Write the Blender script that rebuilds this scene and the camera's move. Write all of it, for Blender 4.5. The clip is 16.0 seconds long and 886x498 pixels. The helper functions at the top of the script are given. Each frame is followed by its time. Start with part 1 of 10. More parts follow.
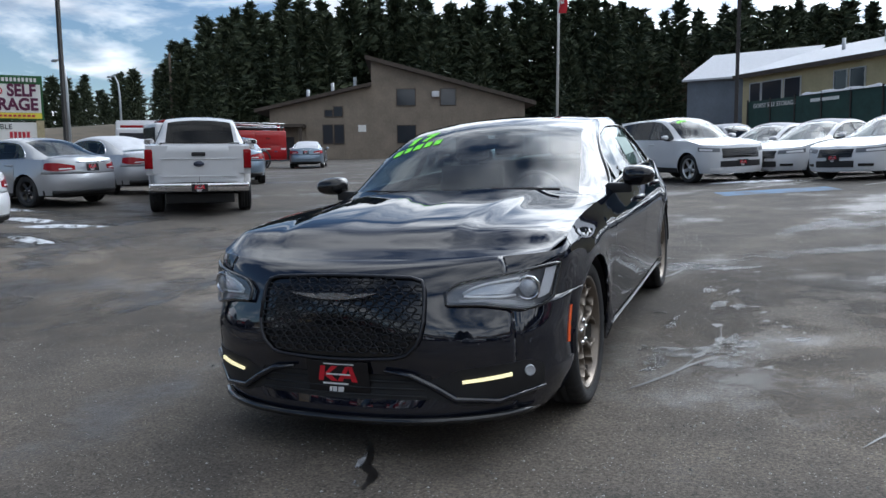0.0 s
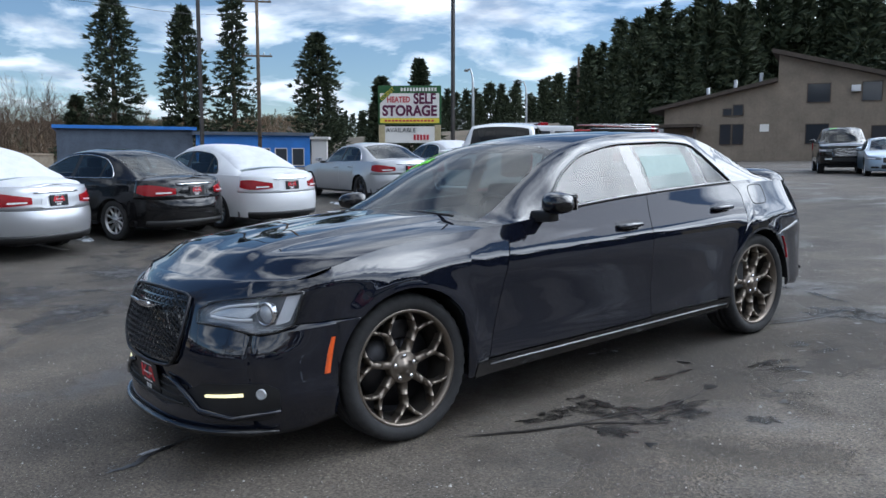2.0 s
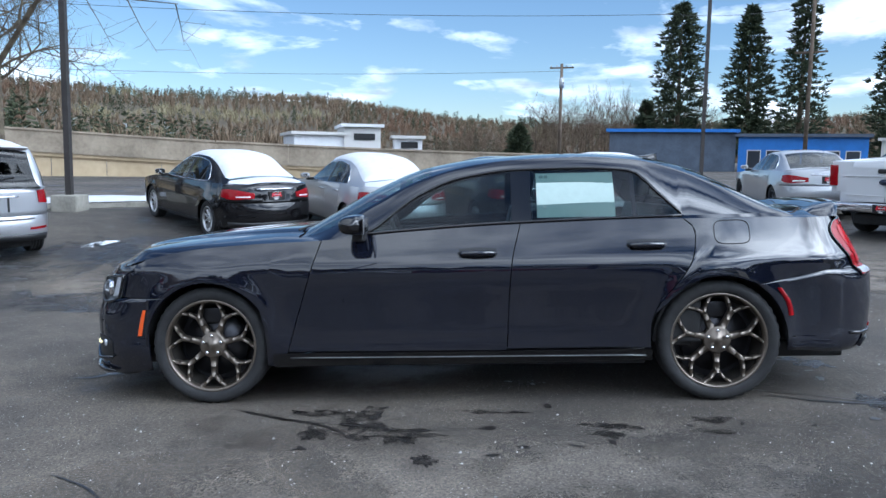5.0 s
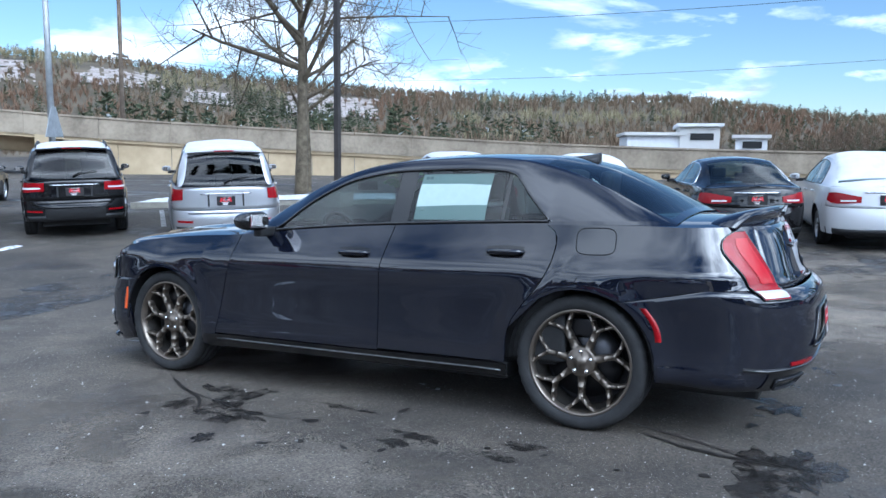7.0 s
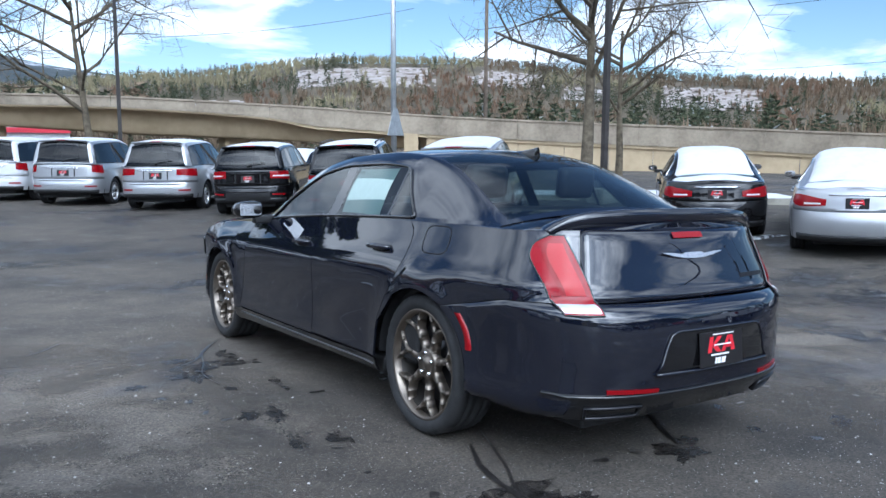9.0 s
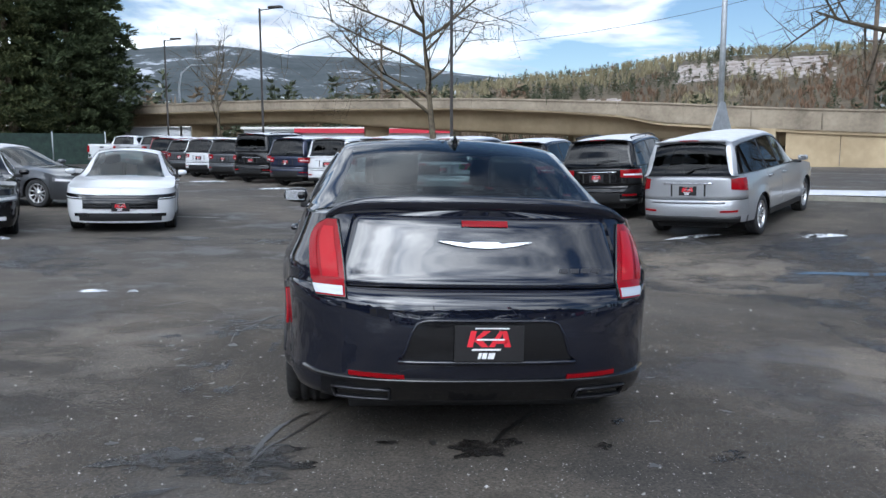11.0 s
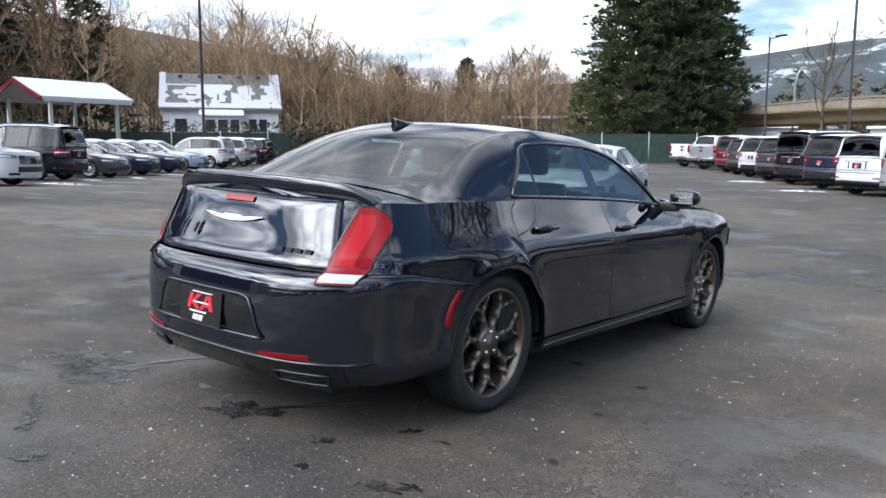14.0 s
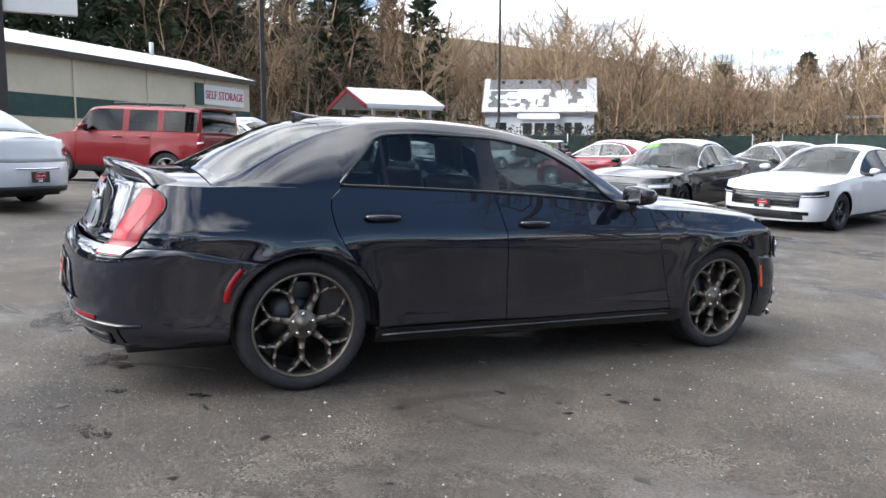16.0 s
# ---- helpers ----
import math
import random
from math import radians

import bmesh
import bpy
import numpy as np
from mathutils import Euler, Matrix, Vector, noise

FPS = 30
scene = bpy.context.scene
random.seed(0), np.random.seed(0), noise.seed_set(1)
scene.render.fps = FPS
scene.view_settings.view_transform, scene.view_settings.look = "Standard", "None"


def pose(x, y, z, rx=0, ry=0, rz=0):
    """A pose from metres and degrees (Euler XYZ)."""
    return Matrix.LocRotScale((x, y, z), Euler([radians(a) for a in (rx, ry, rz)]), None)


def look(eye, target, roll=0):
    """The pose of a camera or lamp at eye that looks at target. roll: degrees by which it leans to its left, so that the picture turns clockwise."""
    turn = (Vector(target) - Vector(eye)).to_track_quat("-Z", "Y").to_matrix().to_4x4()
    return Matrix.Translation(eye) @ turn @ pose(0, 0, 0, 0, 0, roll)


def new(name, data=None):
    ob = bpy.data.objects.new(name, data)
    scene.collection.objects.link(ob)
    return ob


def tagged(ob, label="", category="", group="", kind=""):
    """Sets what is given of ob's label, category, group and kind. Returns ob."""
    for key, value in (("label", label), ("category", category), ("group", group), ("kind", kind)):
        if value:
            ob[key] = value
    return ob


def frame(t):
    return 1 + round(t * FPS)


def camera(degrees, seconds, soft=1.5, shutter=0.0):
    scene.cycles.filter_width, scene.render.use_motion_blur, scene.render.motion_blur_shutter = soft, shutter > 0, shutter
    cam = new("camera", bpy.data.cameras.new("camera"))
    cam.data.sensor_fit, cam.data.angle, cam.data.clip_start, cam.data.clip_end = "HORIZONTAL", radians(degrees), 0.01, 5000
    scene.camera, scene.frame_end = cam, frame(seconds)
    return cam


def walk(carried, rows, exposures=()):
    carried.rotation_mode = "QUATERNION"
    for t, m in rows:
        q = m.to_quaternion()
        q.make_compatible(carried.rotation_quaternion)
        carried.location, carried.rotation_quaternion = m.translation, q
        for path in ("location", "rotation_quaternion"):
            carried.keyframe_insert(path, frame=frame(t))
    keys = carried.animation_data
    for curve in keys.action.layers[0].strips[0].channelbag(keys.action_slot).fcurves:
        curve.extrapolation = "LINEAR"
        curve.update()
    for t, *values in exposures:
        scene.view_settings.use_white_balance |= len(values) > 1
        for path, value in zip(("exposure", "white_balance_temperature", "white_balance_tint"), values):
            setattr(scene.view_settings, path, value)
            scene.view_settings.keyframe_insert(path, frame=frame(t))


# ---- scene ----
cam = camera(58.9, 16.0)
PATH = [
    (0.0, (1.681, -5.478, 1.186), (0.933, -3.637, 0.964), -0.74),
    (0.5, (2.292, -5.071, 1.190), (1.270, -3.366, 0.970), -0.62),
    (1.0, (2.875, -4.660, 1.218), (1.617, -3.121, 1.000), -0.27),
    (1.5, (3.450, -4.240, 1.276), (2.030, -2.848, 1.059), -0.13),
    (2.0, (3.901, -3.740, 1.302), (2.332, -2.519, 1.084), 0.04),
    (2.5, (4.359, -3.204, 1.351), (2.647, -2.194, 1.134), 0.24),
    (3.0, (4.703, -2.598, 1.379), (2.885, -1.792, 1.160), 0.34),
    (3.5, (5.015, -1.940, 1.402), (3.121, -1.336, 1.181), 0.46),
    (4.0, (5.256, -1.282, 1.425), (3.311, -0.869, 1.202), 0.58),
    (4.5, (5.432, -0.625, 1.452), (3.451, -0.460, 1.227), 0.67),
    (5.0, (5.507, 0.038, 1.484), (3.523, -0.065, 1.255), 0.93),
    (5.2, (5.533, 0.315, 1.501), (3.557, 0.115, 1.271), 0.95),
    (5.72, (5.491, 1.029, 1.520), (3.555, 0.583, 1.289), 1.02),
    (6.25, (5.271, 1.769, 1.522), (3.400, 1.105, 1.290), 0.90),
    (6.78, (4.930, 2.469, 1.519), (3.144, 1.600, 1.285), 0.73),
    (7.3, (4.538, 3.070, 1.530), (2.867, 1.997, 1.289), 0.66),
    (7.5, (4.391, 3.273, 1.539), (2.770, 2.126, 1.299), 0.80),
    (8.0, (3.952, 3.780, 1.543), (2.484, 2.444, 1.296), 0.70),
    (8.2, (3.776, 3.969, 1.538), (2.379, 2.560, 1.289), 0.80),
    (8.72, (3.259, 4.475, 1.537), (2.050, 2.902, 1.283), 0.58),
    (9.25, (2.684, 4.959, 1.548), (1.679, 3.250, 1.288), 0.09),
    (9.78, (2.070, 5.352, 1.554), (1.281, 3.533, 1.288), -0.34),
    (10.3, (1.444, 5.595, 1.541), (0.882, 3.695, 1.273), -0.39),
    (10.5, (1.197, 5.678, 1.517), (0.720, 3.754, 1.252), -0.14),
    (11.0, (0.572, 5.797, 1.498), (0.336, 3.828, 1.233), -0.07),
    (11.5, (-0.064, 5.828, 1.487), (-0.046, 3.845, 1.223), -0.10),
    (12.0, (-0.700, 5.766, 1.472), (-0.407, 3.805, 1.209), -0.07),
    (12.5, (-1.335, 5.595, 1.455), (-0.784, 3.690, 1.192), -0.14),
    (13.0, (-1.934, 5.345, 1.431), (-1.145, 3.526, 1.169), -0.04),
    (13.5, (-2.524, 5.038, 1.414), (-1.503, 3.338, 1.151), 0.01),
    (14.0, (-3.095, 4.685, 1.385), (-1.882, 3.117, 1.124), 0.11),
    (14.5, (-3.629, 4.284, 1.355), (-2.252, 2.856, 1.096), 0.12),
    (15.0, (-4.096, 3.797, 1.335), (-2.577, 2.522, 1.077), 0.12),
    (15.5, (-4.506, 3.264, 1.326), (-2.856, 2.163, 1.069), 0.17),
    (16.0, (-4.845, 2.715, 1.319), (-3.097, 1.778, 1.064), 0.23),
]
EXPOSURES = ((0.0, -0.60, 6050, 8), (2.5, -0.36, 5800, 8), (5.0, -0.10, 5500, 7), (7.5, 0.0, 5250, 6), (11.0, -0.40, 5950, 8), (12.2, -0.48, 6000, 8), (13.5, -0.06, 6050, 9), (14.5, 0.2, 6300, 10), (16.0, 0.52, 6450, 10))
walk(cam, [(t, look(e, g, r)) for t, e, g, r in PATH], EXPOSURES)

# ---------------------------------------------------------------- light
SUN_EL = radians(42)
SUN_DIR = Vector((0.407, 0.914, 0.0)).normalized() * math.cos(SUN_EL) + Vector((0, 0, math.sin(SUN_EL)))
world = bpy.data.worlds.new("sky")
scene.world = world
world.use_nodes = True
wn, wl = world.node_tree.nodes, world.node_tree.links
wn.clear()
w_out = wn.new("ShaderNodeOutputWorld")
w_bg = wn.new("ShaderNodeBackground")
w_bg.inputs["Strength"].default_value = 0.14
w_sky = wn.new("ShaderNodeTexSky")
w_sky.sky_type, w_sky.sun_disc = "NISHITA", False
w_sky.sun_elevation = SUN_EL
w_sky.sun_rotation = math.atan2(SUN_DIR.x, SUN_DIR.y)
w_sky.air_density, w_sky.dust_density, w_sky.ozone_density = 1.0, 0.15, 3.0
# broken cloud: noise laid on a flat layer overhead
w_tc = wn.new("ShaderNodeTexCoord")
w_sep = wn.new("ShaderNodeSeparateXYZ")
w_add = wn.new("ShaderNodeMath"); w_add.operation = "MAXIMUM"; w_add.inputs[1].default_value = 0.0
w_add2 = wn.new("ShaderNodeMath"); w_add2.operation = "ADD"; w_add2.inputs[1].default_value = 0.16
w_dx = wn.new("ShaderNodeMath"); w_dx.operation = "DIVIDE"
w_dy = wn.new("ShaderNodeMath"); w_dy.operation = "DIVIDE"
w_com = wn.new("ShaderNodeCombineXYZ")
w_n = wn.new("ShaderNodeTexNoise")
w_n.inputs["Scale"].default_value, w_n.inputs["Detail"].default_value, w_n.inputs["Roughness"].default_value = 1.15, 7.0, 0.56
w_n.inputs["Distortion"].default_value = 0.35
w_r = wn.new("ShaderNodeValToRGB")
w_r.color_ramp.elements[0].position, w_r.color_ramp.elements[1].position = 0.385, 0.52
# the west of the sky is the clearest
w_dot = wn.new("ShaderNodeVectorMath"); w_dot.operation = "DOT_PRODUCT"; w_dot.inputs[1].default_value = (-0.97, -0.25, 0.0)
w_west = wn.new("ShaderNodeMath"); w_west.operation = "MAXIMUM"; w_west.inputs[1].default_value = 0.0
w_sum = wn.new("ShaderNodeMath"); w_sum.operation = "MULTIPLY_ADD"; w_sum.inputs[1].default_value = -0.165
w_mix = wn.new("ShaderNodeMix"); w_mix.data_type = "RGBA"
w_low = wn.new("ShaderNodeMath"); w_low.operation = "SUBTRACT"; w_low.inputs[0].default_value = 1.0
w_lowp = wn.new("ShaderNodeMath"); w_lowp.operation = "POWER"; w_lowp.inputs[1].default_value = 7.0
w_haze = wn.new("ShaderNodeMath"); w_haze.operation = "MULTIPLY_ADD"; w_haze.inputs[1].default_value = 0.035
w_n2 = wn.new("ShaderNodeTexNoise")
w_n2.inputs["Scale"].default_value, w_n2.inputs["Detail"].default_value = 3.0, 6.0
w_r2 = wn.new("ShaderNodeValToRGB")
w_r2.color_ramp.elements[0].position, w_r2.color_ramp.elements[1].position = 0.33, 0.58
w_cl = wn.new("ShaderNodeMix"); w_cl.data_type = "RGBA"
w_cl.inputs["A"].default_value, w_cl.inputs["B"].default_value = (5.2, 5.8, 6.9, 1), (15.0, 15.2, 15.5, 1)
# cloud near the sun is far brighter
w_near = wn.new("ShaderNodeVectorMath"); w_near.operation = "DOT_PRODUCT"; w_near.inputs[1].default_value = SUN_DIR
w_clip = wn.new("ShaderNodeMath"); w_clip.operation = "MAXIMUM"; w_clip.inputs[1].default_value = 0.0
w_pow = wn.new("ShaderNodeMath"); w_pow.operation = "POWER"; w_pow.inputs[1].default_value = 6.0
w_glow = wn.new("ShaderNodeMath"); w_glow.operation = "MULTIPLY_ADD"; w_glow.inputs[1].default_value, w_glow.inputs[2].default_value = 5.2, 1.0
w_lit = wn.new("ShaderNodeVectorMath"); w_lit.operation = "SCALE"
for a, b in ((w_tc.outputs["Generated"], w_sep.inputs[0]), (w_sep.outputs["Z"], w_add.inputs[0]), (w_add.outputs[0], w_add2.inputs[0]),
             (w_sep.outputs["X"], w_dx.inputs[0]), (w_sep.outputs["Y"], w_dy.inputs[0]), (w_add2.outputs[0], w_dx.inputs[1]), (w_add2.outputs[0], w_dy.inputs[1]),
             (w_dx.outputs[0], w_com.inputs[0]), (w_dy.outputs[0], w_com.inputs[1]), (w_com.outputs[0], w_n.inputs["Vector"]), (w_com.outputs[0], w_n2.inputs["Vector"]),
             (w_tc.outputs["Generated"], w_dot.inputs[0]), (w_dot.outputs["Value"], w_west.inputs[0]), (w_west.outputs[0], w_sum.inputs[0]), (w_n.outputs["Fac"], w_sum.inputs[2]), (w_add.outputs[0], w_low.inputs[1]), (w_low.outputs[0], w_lowp.inputs[0]), (w_lowp.outputs[0], w_haze.inputs[0]), (w_sum.outputs[0], w_haze.inputs[2]), (w_haze.outputs[0], w_r.inputs["Fac"]),
             (w_n2.outputs["Fac"], w_r2.inputs["Fac"]), (w_r2.outputs["Color"], w_cl.inputs["Factor"]), (w_r.outputs["Color"], w_mix.inputs["Factor"]), (w_sky.outputs["Color"], w_mix.inputs["A"]),
             (w_tc.outputs["Generated"], w_near.inputs[0]), (w_near.outputs["Value"], w_clip.inputs[0]), (w_clip.outputs[0], w_pow.inputs[0]), (w_pow.outputs[0], w_glow.inputs[0]), (w_cl.outputs["Result"], w_lit.inputs[0]), (w_glow.outputs[0], w_lit.inputs["Scale"]), (w_lit.outputs["Vector"], w_mix.inputs["B"]),
             (w_mix.outputs["Result"], w_bg.inputs["Color"]), (w_bg.outputs[0], w_out.inputs["Surface"])):
    wl.new(a, b)
sun = new("sun", bpy.data.lights.new("sun", "SUN"))
sun.data.energy, sun.data.angle, sun.data.color = 0.6, radians(40), (1.0, 0.93, 0.83)
sun.matrix_world = look(SUN_DIR * 100, (0, 0, 0))
tagged(sun, kind="structure")


# ---------------------------------------------------------------- materials
def material(name, color, rough=0.6, metal=0.0, coat=0.0, vary=0.0, scale=6.0, bump=0.0, bump_scale=40.0, second=None, spec=0.5, coat_rough=0.03, trans=0.0, ior=1.45, emit=None, emit_strength=0.0, fine=0.0):
    """A surface with a broad and a fine variation of its colour and an optional relief."""
    m = bpy.data.materials.new(name)
    m.use_nodes = True
    n, l = m.node_tree.nodes, m.node_tree.links
    p = n["Principled BSDF"]
    p.inputs["Roughness"].default_value, p.inputs["Metallic"].default_value = rough, metal
    p.inputs["Coat Weight"].default_value, p.inputs["Coat Roughness"].default_value = coat, coat_rough
    p.inputs["Specular IOR Level"].default_value = spec
    p.inputs["Transmission Weight"].default_value, p.inputs["IOR"].default_value = trans, ior
    p.inputs["Base Color"].default_value = (*color, 1)
    if emit:
        p.inputs["Emission Color"].default_value, p.inputs["Emission Strength"].default_value = (*emit, 1), emit_strength
    if vary or second:
        tc = n.new("ShaderNodeTexCoord")
        a = n.new("ShaderNodeTexNoise"); a.inputs["Scale"].default_value, a.inputs["Detail"].default_value, a.inputs["Roughness"].default_value = scale, 8.0, 0.62
        b = n.new("ShaderNodeTexNoise"); b.inputs["Scale"].default_value, b.inputs["Detail"].default_value = scale * 9, 4.0
        l.new(tc.outputs["Object"], a.inputs["Vector"]); l.new(tc.outputs["Object"], b.inputs["Vector"])
        mix = n.new("ShaderNodeMath"); mix.operation = "MULTIPLY_ADD"; mix.inputs[1].default_value = 0.35
        l.new(b.outputs["Fac"], mix.inputs[0]); l.new(a.outputs["Fac"], mix.inputs[2])
        r = n.new("ShaderNodeValToRGB")
        lo = tuple(c * (1 - vary) for c in color); hi = tuple(min(1, c * (1 + vary)) for c in color)
        if second:
            lo, hi = color, second
        r.color_ramp.elements[0].position, r.color_ramp.elements[1].position = 0.48, 0.85
        r.color_ramp.elements[0].color, r.color_ramp.elements[1].color = (*lo, 1), (*hi, 1)
        l.new(mix.outputs[0], r.inputs["Fac"]); l.new(r.outputs["Color"], p.inputs["Base Color"])
    if bump:
        tc = n.new("ShaderNodeTexCoord")
        c = n.new("ShaderNodeTexNoise"); c.inputs["Scale"].default_value, c.inputs["Detail"].default_value = bump_scale, 6.0
        bp = n.new("ShaderNodeBump"); bp.inputs["Strength"].default_value, bp.inputs["Distance"].default_value = bump, 0.02
        l.new(tc.outputs["Object"], c.inputs["Vector"]); l.new(c.outputs["Fac"], bp.inputs["Height"]); l.new(bp.outputs["Normal"], p.inputs["Normal"])
    return m


def paint(name, color, metal=0.35, rough=0.32, dirt=0.12):
    """Car paint under clear lacquer, with a little road film on it."""
    m = material(name, color, rough, metal, coat=1.0, coat_rough=0.02, spec=0.0 if sum(color) < 0.05 else 0.25)
    m.node_tree.nodes["Principled BSDF"].inputs["Coat IOR"].default_value = 1.76 if color[2] > 0.0125 and sum(color) < 0.05 else 1.46
    n, l = m.node_tree.nodes, m.node_tree.links
    p = n["Principled BSDF"]
    tc = n.new("ShaderNodeTexCoord")
    a = n.new("ShaderNodeTexNoise"); a.inputs["Scale"].default_value, a.inputs["Detail"].default_value = 2.2, 7.0
    l.new(tc.outputs["Object"], a.inputs["Vector"])
    mp = n.new("ShaderNodeMapRange"); mp.inputs["From Min"].default_value, mp.inputs["From Max"].default_value = 0.35, 0.75
    mp.inputs["To Min"].default_value, mp.inputs["To Max"].default_value = 0.008, 0.008 + dirt
    l.new(a.outputs["Fac"], mp.inputs["Value"]); l.new(mp.outputs["Result"], p.inputs["Coat Roughness"])
    mix = n.new("ShaderNodeMix"); mix.data_type = "RGBA"
    mix.inputs["A"].default_value = (*color, 1)
    mix.inputs["B"].default_value = (*(c * (1 - 0.6 * dirt) + 0.6 * dirt * d for c, d in zip(color, (0.10, 0.095, 0.085))), 1)
    l.new(a.outputs["Fac"], mix.inputs["Factor"]); l.new(mix.outputs["Result"], p.inputs["Base Color"])
    return m


M_BLACKPAINT = paint("midnight_blue_black_paint", (0.0046, 0.0060, 0.0128), 0.0, 0.4, 0.02)
M_TRIM = material("black_plastic", (0.014, 0.014, 0.015), 0.45, bump=0.05, bump_scale=300, vary=0.2)
M_GLOSSBLACK = material("gloss_black", (0.006, 0.006, 0.007), 0.12, coat=0.6)
M_RUBBER = material("tyre_rubber", (0.022, 0.022, 0.023), 0.8, vary=0.35, scale=12, bump=0.1, bump_scale=120)
M_BRONZE = material("bronze_alloy", (0.215, 0.185, 0.155), 0.36, 0.9, vary=0.12, scale=14)
# rim metal darkened: the shade behind the spokes is put into its colour
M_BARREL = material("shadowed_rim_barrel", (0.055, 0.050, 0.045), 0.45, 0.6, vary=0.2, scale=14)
M_ALLOY = material("silver_alloy", (0.52, 0.52, 0.53), 0.32, 0.9, vary=0.1, scale=14)
M_DARKALLOY = material("dark_alloy", (0.05, 0.05, 0.055), 0.35, 0.85, vary=0.1, scale=14)
M_CHROME = material("chrome", (0.72, 0.72, 0.74), 0.12, 1.0)
M_EMBLEM = material("polished_emblem", (0.66, 0.66, 0.68), 0.22, 1.0)
M_SATIN = material("satin_grey_metal", (0.30, 0.30, 0.31), 0.35, 1.0)


def pane_glass(name, tint, base=0.05, rough=0.02):
    """Thin glass: tinted straight through, mirror-like at a glance."""
    m = bpy.data.materials.new(name)
    m.use_nodes = True
    n, l = m.node_tree.nodes, m.node_tree.links
    n.remove(n["Principled BSDF"])
    t = n.new("ShaderNodeBsdfTransparent"); t.inputs["Color"].default_value = (*tint, 1)
    g = n.new("ShaderNodeBsdfGlossy"); g.inputs["Roughness"].default_value = rough
    w = n.new("ShaderNodeLayerWeight"); w.inputs["Blend"].default_value = 0.5
    p = n.new("ShaderNodeMath"); p.operation = "POWER"; p.inputs[1].default_value = 4.0
    a = n.new("ShaderNodeMath"); a.operation = "MULTIPLY_ADD"; a.inputs[1].default_value, a.inputs[2].default_value = 0.75, base
    x = n.new("ShaderNodeMixShader")
    l.new(w.outputs["Facing"], p.inputs[0]); l.new(p.outputs[0], a.inputs[0]); l.new(a.outputs[0], x.inputs["Fac"])
    l.new(t.outputs[0], x.inputs[1]); l.new(g.outputs[0], x.inputs[2]); l.new(x.outputs[0], n["Material Output"].inputs["Surface"])
    return m


M_GLASS = pane_glass("tinted_glass", (0.42, 0.50, 0.50), 0.06)
M_DARKGLASS = pane_glass("privacy_glass", (0.05, 0.055, 0.06), 0.035)
M_CLEAR = pane_glass("clear_lens", (0.90, 0.92, 0.95), 0.06)
M_LAMPGREY = material("lamp_housing_grey", (0.16, 0.165, 0.175), 0.28, 0.6)
M_PIPE = material("light_pipe", (0.55, 0.57, 0.60), 0.2, 0.3, coat=0.6)
M_REDLENS = material("red_lens", (0.24, 0.002, 0.006), 0.22, coat=0.3, spec=0.2)
M_REDLIGHT = material("red_lamp", (0.34, 0.003, 0.009), 0.2, coat=0.3, spec=0.2, emit=(1.0, 0.03, 0.03), emit_strength=0.10)
M_REDSIDE = material("pale_red_lens", (0.27, 0.004, 0.010), 0.2, coat=0.3, spec=0.2)
M_AMBER = material("amber_lens", (0.85, 0.12, 0.02), 0.15, coat=0.8)
M_DRL = material("running_light", (0.9, 0.85, 0.6), 0.2, emit=(1.0, 0.86, 0.45), emit_strength=1.3)
M_WHITELENS = material("white_lens", (0.75, 0.75, 0.76), 0.12, coat=0.8)
M_CABIN = material("cabin_black", (0.018, 0.018, 0.019), 0.7, vary=0.3, scale=20)
M_LEATHER = material("black_leather", (0.022, 0.021, 0.022), 0.42, vary=0.2, scale=30, bump=0.1, bump_scale=200)
M_PLATE = material("plate_black", (0.012, 0.011, 0.012), 0.4)
M_PLATERED = material("plate_red", (0.62, 0.02, 0.035), 0.4)
M_PLATEWHITE = material("plate_white", (0.78, 0.78, 0.78), 0.45)
M_GREEN = material("window_marker_green", (0.20, 0.85, 0.03), 0.6)
M_SNOW = material("snow", (0.56, 0.57, 0.60), 0.75, vary=0.08, scale=5, bump=0.35, bump_scale=14, spec=0.3)
M_PAPER = material("paper", (0.40, 0.50, 0.47), 0.8, vary=0.04, scale=20)
M_PRINT = material("print_grey", (0.22, 0.28, 0.27), 0.8)

WHITE, SILVER, GREY, BLACK = (0.62, 0.63, 0.65), (0.42, 0.43, 0.45), (0.075, 0.080, 0.088), (0.0065, 0.0065, 0.008)
M_WHITE = paint("white_paint", WHITE, 0.0, 0.4)
M_SILVER = paint("silver_paint", SILVER, 0.6, 0.35)
M_GREY = paint("grey_paint", GREY, 0.6, 0.35)
M_BLACK = paint("black_paint", BLACK, 0.3, 0.3)
M_RED = paint("red_paint", (0.17, 0.003, 0.006), 0.1, 0.4, 0.04)
M_RED.node_tree.nodes["Principled BSDF"].inputs["Coat Weight"].default_value = 0.4
M_DKRED = paint("maroon_paint", (0.150, 0.004, 0.012), 0.3, 0.36, 0.05)
M_NAVY = paint("navy_paint", (0.012, 0.018, 0.045), 0.4, 0.3)
M_BLUEGREY = paint("blue_grey_paint", (0.20, 0.26, 0.33), 0.6, 0.33)
M_PALEBLUE = paint("pale_blue_paint", (0.36, 0.45, 0.55), 0.6, 0.33)


